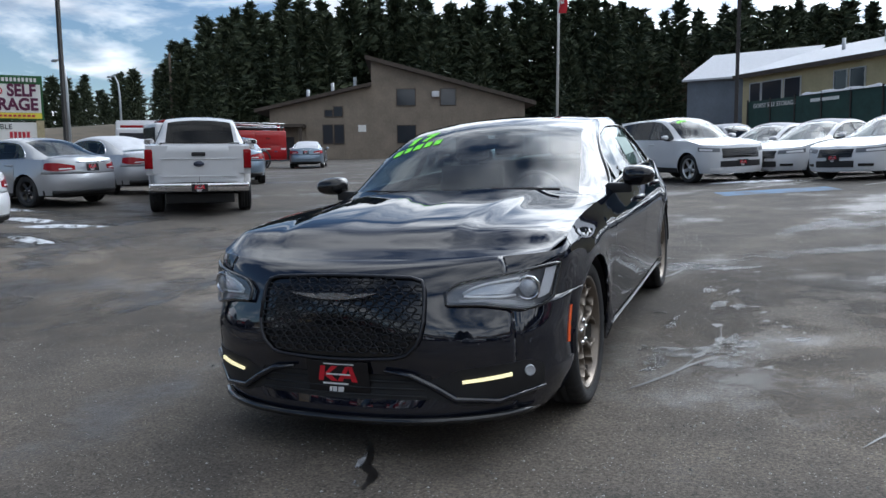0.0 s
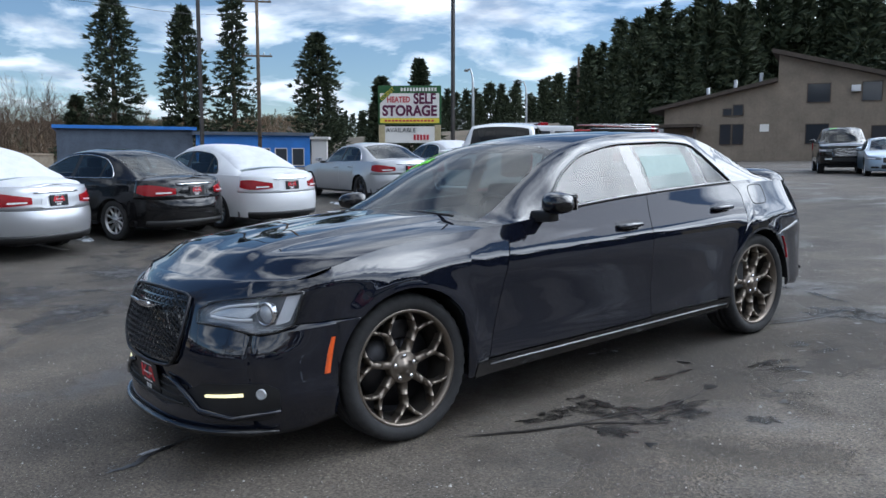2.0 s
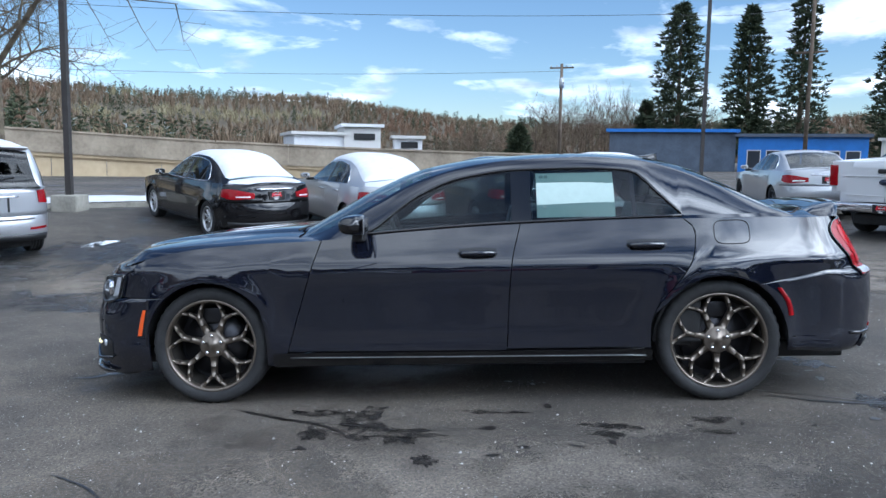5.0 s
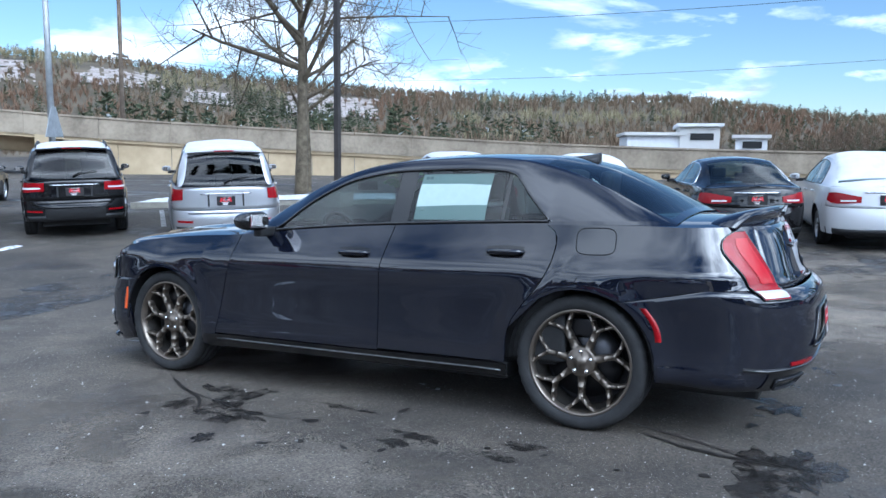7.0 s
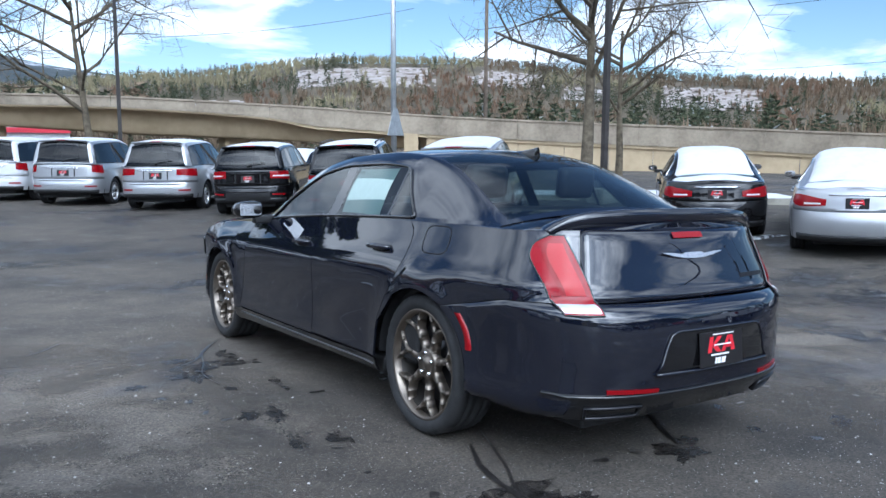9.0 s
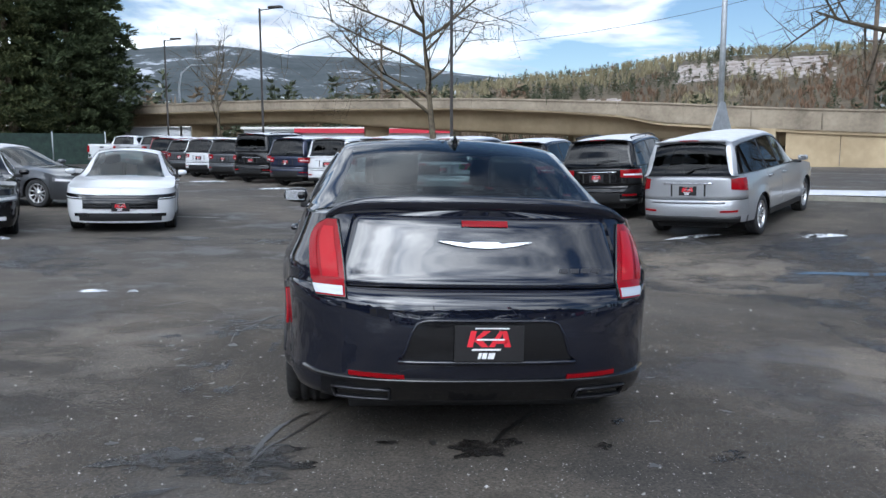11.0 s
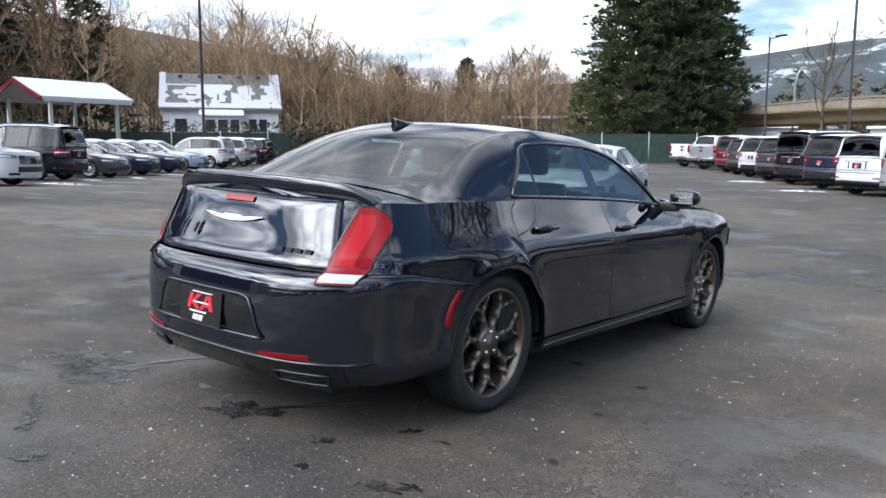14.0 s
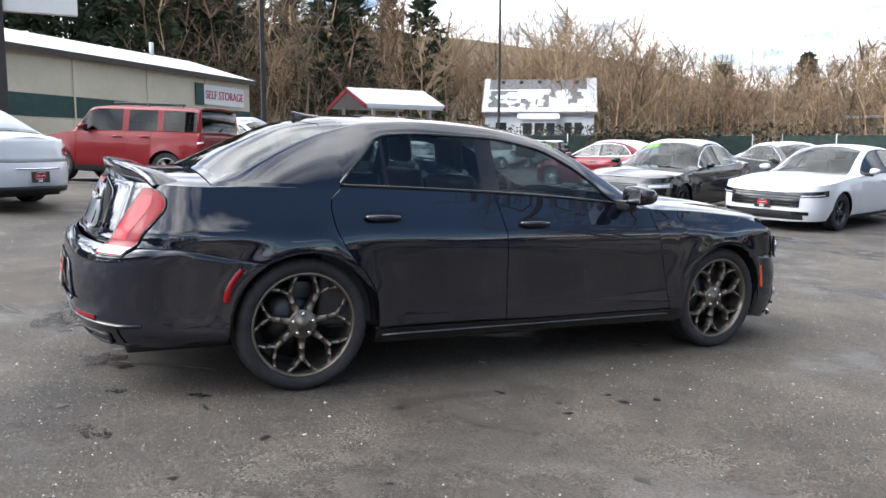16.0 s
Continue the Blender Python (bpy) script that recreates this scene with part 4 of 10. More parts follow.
        part("side_marker", grid_bm(rows), M_AMBER, car, "amber side marker")
        rows = [[mirrored(sh.wrap(1.868 - 0.075 * (z - 0.50) / 0.17 + 0.02 * math.sin(math.pi * (z - 0.5) / 0.17) + dx, z, o), sx) for dx, o in ((-0.019, -0.006), (-0.017, 0.006), (0.012, 0.006), (0.014, -0.006))] for z in span(0.505, 0.672, 8)]
        part("rear_side_marker", grid_bm(rows), M_REDLENS, car, "red side marker")
        # tail lamps
        xo = curve((0.722, 0.745), (0.79, 0.770), (0.87, 0.780), (0.945, 0.782), (1.00, 0.765), (1.035, 0.735), (1.052, 0.705))
        xi = curve((0.722, 0.615), (0.80, 0.620), (0.95, 0.640), (1.052, 0.658))

        def tail_piece(u0, u1, z0, z1, o, n=12, m=12):
            rows = []
            for i in range(n + 1):
                u = u0 + (u1 - u0) * i / n
                r = []
                for j in range(m + 1):
                    z = z0 + (z1 - z0) * j / m
                    so, si = sh.s_at(xo(z), False, z), sh.s_at(xi(z), False, z)
                    r.append(mirrored(sh.wrap(so + (si - so) * u, z, o), sx))
                rows.append(r)
            return grid_bm(rows, flip=(sx < 0))

        def tail_edge(o):
            return [((0.0, z), o) for z in span(0.722, 1.052, 16)] + [((u, 1.052), o) for u in span(0.2, 1, 5)] + [((1.0, z), o) for z in span(1.03, 0.722, 14)] + [((u, 0.722), o) for u in span(0.8, 0.0, 5)]
        tl = part("tail_light", tail_piece(0, 1, 0.722, 1.052, 0.010), M_REDLENS, car, "red tail light with white base")
        ring = []
        for (u, z), o in tail_edge(0.006):
            so, si = sh.s_at(xo(z), False, z), sh.s_at(xi(z), False, z)
            ring.append(mirrored(sh.wrap(so + (si - so) * u, z, o), sx))
        bm = bmesh.new()
        tube(bm, ring + [ring[0]], 0.005, 6, caps=False)
        part("lamp_rim", bm, M_GLOSSBLACK, tl, "thin black rim")
        part("reversing_lens", tail_piece(0.05, 0.95, 0.733, 0.768, 0.013, 8, 3), M_PIPE, tl)
        part("light_element", tail_piece(0.42, 0.86, 0.80, 1.02, 0.013, 6, 8), M_REDLIGHT, tl)
        part("side_lens", tail_piece(0.04, 0.30, 0.80, 1.00, 0.013, 5, 8), M_REDSIDE, tl, "paler red outer lens")
        # bumper reflector and exhaust
        ra, rb = sh.s_at(0.60, False, 0.39), sh.s_at(0.36, False, 0.39)
        part("bumper_reflector", patch(sh, [(ra, 0.383), (rb, 0.377)], [(ra, 0.403), (rb, 0.396)], sx, 8, 2, 0.006, 0.008), M_REDLENS, car)
        ea, eb = sh.s_at(0.66, False, 0.30), sh.s_at(0.42, False, 0.30)
        bm = bmesh.new()
        lp, up = curve((ea, 0.262), (eb, 0.262)), curve((ea, 0.315), (eb, 0.315))
        ring = [mirrored(sh.wrap(s, 0.268, 0.012), sx) for s in span(ea, eb, 8)] + [mirrored(sh.wrap(s, 0.318, 0.012), sx) for s in span(eb, ea, 8)]
        tube(bm, ring + [ring[0]], 0.008, 6, caps=False)
        part("exhaust_finisher", bm, M_DARKALLOY, car, "oblong exhaust finisher")
        # wheels
        for yw in (-1.60, 1.452):
            wheel(car, (sx * 0.800, yw, 0.358), sx, 0.360, 0.245, 0.281, "fork", M_BRONZE, near=True)
    # lower grille, diffuser, spoiler
    bm = bmesh.new()
    rows = [[nose(x, z, 0.004) for z in span(0.262 + 0.02 * abs(x), 0.372, 5)] for x in span(-0.42, 0.42, 16)]
    grid_bm(rows, bm=bm)
    for k in range(3):
        tube(bm, [nose(x, 0.285 + 0.03 * k, 0.012) for x in span(-0.40, 0.40, 12)], 0.005, 6)
    part("lower_grille", bm, M_TRIM, car)
    bm = bmesh.new()
    tube(bm, [nose(x, 0.178 + 0.012 * abs(x), 0.02) for x in span(-0.80, 0.80, 30)], [0.006] + [0.017] * 29 + [0.006], 8)
    part("front_lip", bm, M_GLOSSBLACK, car)

    def tail(x, z, out=0.0):
        p = sh.wrap(sh.s_at(abs(x), False, z), z, out)
        return Vector((math.copysign(p.x, x) if abs(x) > 1e-4 else 0.0, p.y, z))
    part("diffuser", grid_bm([[tail(x, z, 0.006) for z in span(0.262, 0.362, 5)] for x in span(-0.72, 0.72, 25)]), M_GLOSSBLACK, car)
    bm = bmesh.new()
    tube(bm, [tail(x, 0.368 + 0.012 * (abs(x) > 0.75), 0.004) for x in span(-0.80, 0.80, 24)], 0.011, 6)
    part("bumper_moulding", bm, M_GLOSSBLACK, car)
    rx = curve((0.0, 0.640), (0.26, 0.640), (0.31, 0.625), (0.335, 0.58), (0.36, 0.50), (0.385, 0.465))
    part("plate_recess", grid_bm([[tail(x, z, 0.005) for z in span(0.462, rx(abs(x)), 6)] for x in span(-0.385, 0.385, 24)]), M_GLOSSBLACK, car)
    bm = bmesh.new()
    tube(bm, [tail(x, rx(abs(x)), 0.006) for x in span(-0.385, 0.385, 31)], 0.006, 6)
    tube(bm, [tail(x, 0.458, 0.012) for x in span(-0.39, 0.39, 21)], 0.009, 6)
    part("recess_edge", bm, pm, car)
    py = tail(0, 0.54).y
    dealer_plate(car, Matrix.Translation((0.0, py + 0.016, 0.545)) @ Matrix.Rotation(math.pi, 4, "Z") @ Matrix.Rotation(radians(86), 4, "X"))
    fy = nose(0, 0.35).y
    dealer_plate(car, Matrix.Translation((0.0, fy - 0.022, 0.352)) @ Matrix.Rotation(radians(96), 4, "X"))
    ty = tail(0, 0.955).y
    part("winged_emblem", prism(bmesh.new(), wing, Matrix.Translation((0, ty + 0.002, 0.955)) @ Matrix.Rotation(math.pi, 4, "Z") @ Matrix.Rotation(radians(72), 4, "X"), 0.010), M_EMBLEM, car, "chrome winged emblem", smooth=False)
    bm = bmesh.new()
    for k in range(4):
        prism(bm, [(-0.022, -0.010), (0.018, -0.010), (0.022, 0.010), (-0.018, 0.010)], Matrix.Translation((-0.36 - 0.052 * k - 0.0, tail(0.36 + 0.052 * k, 0.845).y, 0.845)) @ Matrix.Rotation(math.pi, 4, "Z") @ Matrix.Rotation(radians(78), 4, "X"), 0.006)
    part("model_badge", bm, M_DARKALLOY, car, "small grey badge bars", smooth=False)
    part("brake_light", grid_bm([[tail(x, z, 0.008) for z in span(1.036, 1.062, 2)] for x in span(-0.105, 0.105, 7)]), M_REDLENS, car, "high brake light")
    bm = bmesh.new()
    rows = []
    for x in span(-0.715, 0.715, 40):
        f = abs(x) / 0.715
        z = 1.172 - 0.022 * f**2 - 0.075 * f**9
        yb = 2.345 - 0.15 * f**2.6
        th = 0.040 * (1 - 0.6 * f**8)
        rows.append([Vector((x, yb - 0.25 + 0.05 * f, z - 0.056)), Vector((x, yb - 0.15, z - 0.020)), Vector((x, yb - 0.04, z)), Vector((x, yb, z - 0.005)), Vector((x, yb - 0.010, z - th - 0.006)), Vector((x, yb - 0.030, z - th - 0.042)), Vector((x, yb - 0.15, z - 0.095))])
    grid_bm(rows, bm=bm)
    part("spoiler", bm, pm, car)
    # roof aerial
    bm = bmesh.new()
    rows = []
    for y in span(1.10, 1.28, 8):
        f = (y - 1.10) / 0.18
        hgt, wd = 0.012 + 0.055 * f**1.4, 0.035 * math.sin(math.pi * min(0.15 + f * 0.75, 1)) + 0.004
        rows.append([Vector((wd * math.cos(a), y, g["centre"](y) - 0.01 + hgt * math.sin(a))) for a in span(0, math.pi, 8)])
    grid_bm(rows, bm=bm)
    bm.faces.new([v for v in bm.verts][-9:])
    part("shark_fin_antenna", bm, M_GLOSSBLACK, car)
    # under-body and cabin
    bm = bmesh.new()
    box(bm, -0.60, 0.60, -2.30, 2.30, 0.19, 0.30, None, 0.02)
    box(bm, -0.88, 0.88, -1.18, 1.03, 0.22, 0.32, None, 0.02)
    part("underbody", bm, M_TRIM, car)
    bm = bmesh.new()
    box(bm, -0.84, 0.84, -1.0, 1.30, 0.32, 0.36, None, 0.0)
    box(bm, -0.84, 0.84, -1.16, -0.62, 0.60, 0.985, None, 0.05)
    box(bm, -0.76, 0.76, 1.36, 1.92, 0.70, 1.085, None, 0.03)
    for sx in (1, -1):
        box(bm, sx * 0.80, sx * 0.87, -1.0, 1.36, 0.34, 0.985, None, 0.02)
    part("dashboard", bm, M_CABIN, car)
    bm = bmesh.new()
    ring = [(0.36 + 0.185 * math.cos(a), -0.47 - 0.06 * math.sin(a), 0.945 + 0.175 * math.sin(a)) for a in [2 * math.pi * k / 28 for k in range(29)]]
    tube(bm, ring, 0.015, 8, caps=False)
    box(bm, 0.19, 0.53, -0.50, -0.47, 0.92, 0.97, None, 0.01)
    part("steering_wheel", bm, M_LEATHER, car)
    for x in (0.37, -0.37):
        seat(car, x, -0.06, 0.45, M_LEATHER)
    seat(car, 0, 0.82, 0.45, M_LEATHER, 0.62)
    part("rear_view_mirror", box(bmesh.new(), -0.12, 0.12, -0.50, -0.48, 1.28, 1.35, None, 0.008), M_CABIN, car)
    # price sheet in the rear side window, green figures on the windscreen
    def pane(y, z, sx, into=0.012):
        b = sh.wrap(y, sh.top(y), -0.012)
        zr = g["rail_z"](y)
        t = (z - b.z) / (zr - b.z)
        return Vector((sx * (b.x + (g["rail_x"](y) - b.x) * t + 0.022 * math.sin(math.pi * t) - into), y, z))
    sheet = part("window_sheet", grid_bm([[pane(y, z, 1) for z in span(1.10, 1.365, 6)] for y in span(0.40, 0.865, 8)]), M_PAPER, car, "pale green price sheet taped inside the window")
    for y0, y1, z0, z1 in ((0.42, 0.445, 1.335, 1.352), (0.45, 0.47, 1.335, 1.352), (0.44, 0.455, 1.15, 1.17)):
        part("printed_bar", grid_bm([[pane(y, z, 1, 0.010) for z in (z0, z1)] for y in (y0, y1)]), M_PRINT, sheet)
    bm = bmesh.new()

    def screen(x, y):
        xr, zr, zc = g["rail_x"](y), g["rail_z"](y), g["centre"](y)
        return Vector((x, y, zr + (zc - zr) * (1 - (abs(x) / xr) ** 2.3) + 0.003))

    def stroke(a, b, w):
        (x0, y0), (x1, y1) = a, b
        d = Vector((x1 - x0, y1 - y0)).normalized() * w / 2
        q = Vector((-d.y, d.x))
        grid_bm([[screen(x0 + (x1 - x0) * t + s * q.x, y0 + (y1 - y0) * t + s * q.y) for s in (-1, 1)] for t in span(0, 1, 6)], bm=bm)
    for a, b in (((-0.56, -0.33), (-0.52, -0.29)), ((-0.52, -0.29), (-0.54, -0.42)), ((-0.47, -0.29), (-0.38, -0.29)), ((-0.38, -0.29), (-0.44, -0.42))):
        stroke(a, b, 0.045)
    for x0, x1 in ((-0.63, -0.57), (-0.55, -0.50), (-0.48, -0.42), (-0.40, -0.35), (-0.33, -0.28)):
        stroke((x0, -0.50), (x1, -0.50), 0.075)
    part("window_figures", bm, M_GREEN, car, "bright green dealer figures painted on the windscreen")
    for x in (-0.36, 0.30):
        bm = bmesh.new()
        tube(bm, [(x + 0.36, -1.085, 1.045), (x + 0.1, -1.07, 1.056), (x - 0.22, -1.05, 1.066)], [0.008, 0.007, 0.004], 6)
        part("wiper", bm, M_TRIM, car)
    return car


hero_car()


# ---------------------------------------------------------------- parked cars
def spec_sedan(half=0.92, front=-2.42, rear=2.45, wf=-1.42, wr=1.39, h=1.46, belt=0.93, deck=1.03, hood=0.92, blunt=0.0):
    r = 0.33
    sh = Shape(half=half, y_front=front, y_rear=rear, ysf=front + 0.62, ysr=rear - 0.58, nose_n=2.4 + 1.4 * blunt, tail_n=2.5, wheel_f=wf, wheel_r=wr, wheel_z=r, arch=r + 0.035, flare=0.015,
               in_side=curve((0.15, 0.08), (0.25, 0.03), (0.45, 0.005), (0.65, 0.0), (0.80, 0.015), (0.95, 0.05), (1.1, 0.10)),
               in_front=curve((0.15, 0.05), (0.30, 0.0), (0.50, 0.01), (0.65, 0.08 - 0.04 * blunt), (0.75, 0.22 - 0.14 * blunt), (0.85, 0.38 - 0.20 * blunt)),
               in_rear=curve((0.18, 0.14), (0.30, 0.04), (0.50, 0.0), (0.66, 0.02), (0.72, 0.07), (0.90, 0.11), (1.0, 0.15), (1.1, 0.20)),
               sill=curve((front + 0.62 - 1, 0.18), (front + 0.6, 0.20), (0, 0.22), (rear - 0.5, 0.26), (rear + 0.4, 0.27)),
               top=curve((front - 0.38, 0.72 + 0.06 * blunt), (front + 0.2, 0.74 + 0.06 * blunt), (front + 0.6, 0.80 + 0.03 * blunt), (wf + 0.1, 0.885), (-0.85, belt), (0.2, belt + 0.02), (1.2, belt + 0.06), (rear - 0.6, deck - 0.03), (rear + 0.42, deck)))
    g = dict(ys=span(-1.05, -0.5, 8) + span(-0.45, 0.22, 10) + [0.27, 0.36] + span(0.42, 0.95, 7) + [0.99] + span(1.03, 1.90, 14),
             centre=curve((-1.08, hood + 0.03), (-0.6, h - 0.24), (-0.15, h - 0.05), (0.35, h), (0.75, h - 0.005), (1.1, h - 0.07), (1.5, h - 0.22), (1.9, deck + 0.02)),
             rail_z=curve((-1.0, belt), (-0.8, belt + 0.05), (-0.4, h - 0.26), (0.0, h - 0.10), (0.4, h - 0.055), (0.8, h - 0.07), (1.15, h - 0.15), (1.5, h - 0.30), (1.9, deck)),
             rail_x=curve((-1.0, 0.77), (-0.4, 0.66), (0.2, 0.59), (0.8, 0.59), (1.2, 0.61), (1.9, 0.70)),
             glass0=curve((-0.8, belt + 0.02), (0.3, belt + 0.045), (1.4, belt + 0.09)),
             glass1=curve((-0.72, belt + 0.03), (-0.3, h - 0.26), (0.1, h - 0.12), (0.5, h - 0.095), (0.9, h - 0.13), (1.15, h - 0.24), (1.36, belt + 0.10)),
             dlo=(-0.68, 1.34), panes=((-0.68, 0.27, "front_side_window"), (0.27, 0.36, "post"), (0.36, 1.0, "rear_side_window"), (1.0, 1.03, "post"), (1.03, 1.34, "quarter_window")), screen=(-1.06, -0.14), back=(1.06, 1.82), pillar=0.05)
    return sh, g, curve((front + 0.38 - 0.2 * blunt, 0.74 + 0.06 * blunt), (front + 0.7, 0.86 + 0.02 * blunt), (wf, hood), (-0.9, hood + 0.05)), curve((1.5, deck + 0.05), (rear - 0.35, deck + 0.035), (rear, deck + 0.01)), -0.88, 1.5


def spec_suv(half=0.93, front=-2.28, rear=2.28, wf=-1.36, wr=1.34, h=1.68, belt=1.03, hood=1.05, r=0.35, rake=0.28, van=0.0, boxy=False):
    sh = Shape(half=half, y_front=front, y_rear=rear, ysf=front + (0.25 if boxy else 0.55), ysr=rear - (0.16 if boxy else 0.45), nose_n=5.0 if boxy else 2.5, tail_n=4.0 if boxy else 3.2, taper_f=0.02 if boxy else 0.06, taper_r=0.01 if boxy else 0.10, wheel_f=wf, wheel_r=wr, wheel_z=r, arch=r + 0.045, flare=0.02,
               in_side=curve((0.18, 0.08), (0.30, 0.03), (0.50, 0.0), (0.75, 0.0), (0.95, 0.02), (1.1, 0.05), (1.25, 0.09)),
               in_front=curve((0.2, 0.06), (0.35, 0.0), (0.60, 0.01), (0.80, 0.06), (0.92, 0.16), (1.0, 0.30), (1.1, 0.42)),
               in_rear=curve((0.2, 0.14), (0.35, 0.03), (0.52, 0.0), (0.66, 0.02), (0.72, 0.07), (1.0, 0.09), (1.2, 0.12)),
               sill=curve((front - 0.45, 0.22), (front + 0.5, 0.24), (0, 0.27), (rear - 0.4, 0.32), (rear + 0.5, 0.34)),
               top=curve((front - 0.45, 0.88), (front + 0.2, 0.90), (front + 0.55, 0.95), (wf + 0.1, hood - 0.03), (-0.85 - van, belt), (0.2, belt + 0.03), (1.2, belt + 0.05), (rear + 0.55, belt + 0.05)))
    c0 = -1.02 - van
    g = dict(ys=span(c0, -0.45, 9) + span(-0.40, 0.22, 9) + [0.27, 0.36] + span(0.42, 1.02, 7) + [1.07, 1.15] + span(1.2, rear - rake - 0.12, 7) + span(rear - rake - 0.07, rear - 0.09, 9),
             centre=curve((c0, hood + 0.02), (-0.6, h - 0.22 + van * 0.1), (-0.2, h - 0.05), (0.3, h), (1.2, h - 0.005), (rear - rake - 0.1, h - 0.05), (rear - rake, h - 0.12), (rear - 0.12, belt + 0.12), (rear - 0.08, belt + 0.055)),
             rail_z=curve((c0 + 0.05, belt), (-0.8, belt + 0.06 + van * 0.3), (-0.4, h - 0.28), (0.0, h - 0.10), (0.4, h - 0.06), (1.2, h - 0.065), (rear - rake - 0.1, h - 0.11), (rear - rake, h - 0.19), (rear - 0.12, belt + 0.09), (rear - 0.08, belt + 0.05)),
             rail_x=curve((c0, 0.80), (-0.4, 0.71), (0.2, 0.66), (1.2, 0.66), (rear - rake, 0.66), (rear - 0.08, 0.80)),
             glass0=curve((-1, belt + 0.02), (0.3, belt + 0.05), (rear, belt + 0.08)),
             glass1=curve((-0.74 - van, belt + 0.03), (-0.3, h - 0.28), (0.1, h - 0.13), (0.5, h - 0.10), (1.3, h - 0.12), (rear - rake - 0.15, h - 0.18), (rear - rake + 0.02, belt + 0.10)),
             dlo=(-0.70 - van, rear - rake), panes=((-0.70 - van, 0.27, "front_side_window"), (0.27, 0.36, "post"), (0.36, 1.07, "rear_side_window"), (1.07, 1.15, "post"), (1.15, rear - rake, "quarter_window")),
             screen=(c0 + 0.02, -0.22), back=(rear - rake - 0.02, rear - 0.10), pillar=0.06)
    if boxy:
        sh.in_front = curve((0.2, 0.10), (0.40, 0.0), (0.52, 0.0), (0.56, 0.06), (0.95, 0.09), (1.1, 0.16))
        g["rail_x"] = curve((c0, 0.78), (-0.4, 0.73), (0.2, 0.715), (rear - 0.08, 0.73))
        g["centre"] = curve((c0, hood + 0.02), (-0.72, h - 0.18), (-0.5, h - 0.03), (0.0, h), (1.2, h), (rear - rake, h - 0.03), (rear - 0.12, belt + 0.14), (rear - 0.08, belt + 0.055))
        g["rail_z"] = curve((c0 + 0.05, belt), (-0.78, belt + 0.20), (-0.5, h - 0.10), (0.0, h - 0.05), (1.2, h - 0.05), (rear - rake, h - 0.08), (rear - 0.12, belt + 0.10), (rear - 0.08, belt + 0.05))
        g["glass1"] = curve((-0.84, belt + 0.03), (-0.56, h - 0.16), (-0.3, h - 0.11), (1.3, h - 0.11), (rear - rake - 0.10, h - 0.12), (rear - rake + 0.02, h - 0.16))
        g["dlo"] = (-0.80, rear - rake - 0.04)
        g["panes"] = ((-0.80, 0.22, "front_side_window"), (0.22, 0.36, "post"), (0.36, 1.02, "rear_side_window"), (1.02, 1.15, "post"), (1.15, rear - rake - 0.04, "quarter_window"))
    return sh, g, curve((front + 0.40, 0.90), (front + 0.75, 0.99), (wf, hood), (c0 + 0.1, hood + 0.04)), curve((1.5, belt + 0.06), (rear, belt + 0.055)), c0 + 0.15, rear - 0.35


def spec_pickup(front=-2.9, rear=2.95, wf=-1.95, wr=1.72, h=1.93, hood=1.28, rail=1.38):
    r = 0.40
    sh = Shape(half=1.01, y_front=front, y_rear=rear, ysf=front + 0.5, ysr=rear - 0.22, nose_n=3.0, tail_n=5.0, wheel_f=wf, wheel_r=wr, wheel_z=r, arch=r + 0.07, flare=0.025,
               in_side=curve((0.3, 0.07), (0.45, 0.03), (0.70, 0.0), (1.0, 0.0), (1.2, 0.02), (1.4, 0.05)),
               in_front=curve((0.35, 0.03), (0.60, 0.0), (1.0, 0.04), (1.15, 0.10), (1.25, 0.2)),
               in_rear=curve((0.35, 0.10), (0.60, 0.03), (0.7, 0.03), (1.4, 0.03)),
               sill=curve((front - 0.5, 0.42), (0, 0.44), (rear + 0.8, 0.58)),
               top=curve((front - 0.5, 1.10), (front + 0.4, 1.14), (wf, 1.20), (-0.95, 1.24), (0.9, 1.27), (1.05, rail), (rear + 0.8, rail)))
    g = dict(ys=span(-1.12, -0.55, 8) + span(-0.5, 0.0, 6) + [0.06, 0.14] + span(0.2, 0.80, 6) + span(0.84, 1.06, 6),
             centre=curve((-1.12, hood + 0.04), (-0.75, h - 0.22), (-0.35, h - 0.04), (0.1, h), (0.70, h - 0.02), (0.86, h - 0.09), (1.04, 1.34), (1.06, 1.30)),
             rail_z=curve((-1.05, 1.25), (-0.85, 1.33), (-0.5, h - 0.28), (-0.15, h - 0.10), (0.2, h - 0.06), (0.72, h - 0.08), (0.86, h - 0.16), (1.04, 1.32), (1.06, 1.28)),
             rail_x=curve((-1.1, 0.85), (-0.5, 0.76), (0.1, 0.71), (0.8, 0.71), (1.06, 0.80)),
             glass0=curve((-1, 1.27), (1, 1.30)), glass1=curve((-0.82, 1.28), (-0.4, h - 0.28), (0.0, h - 0.13), (0.6, h - 0.13), (0.80, h - 0.22)),
             dlo=(-0.80, 0.80), panes=((-0.80, 0.06, "front_side_window"), (0.06, 0.14, "post"), (0.14, 0.80, "rear_side_window")), screen=(-1.10, -0.34), back=(0.84, 1.03), pillar=0.07)
    return sh, g, curve((front + 0.1, 1.13), (front + 0.5, 1.22), (wf, hood), (-1.0, hood + 0.05)), None, -1.0, 1.0


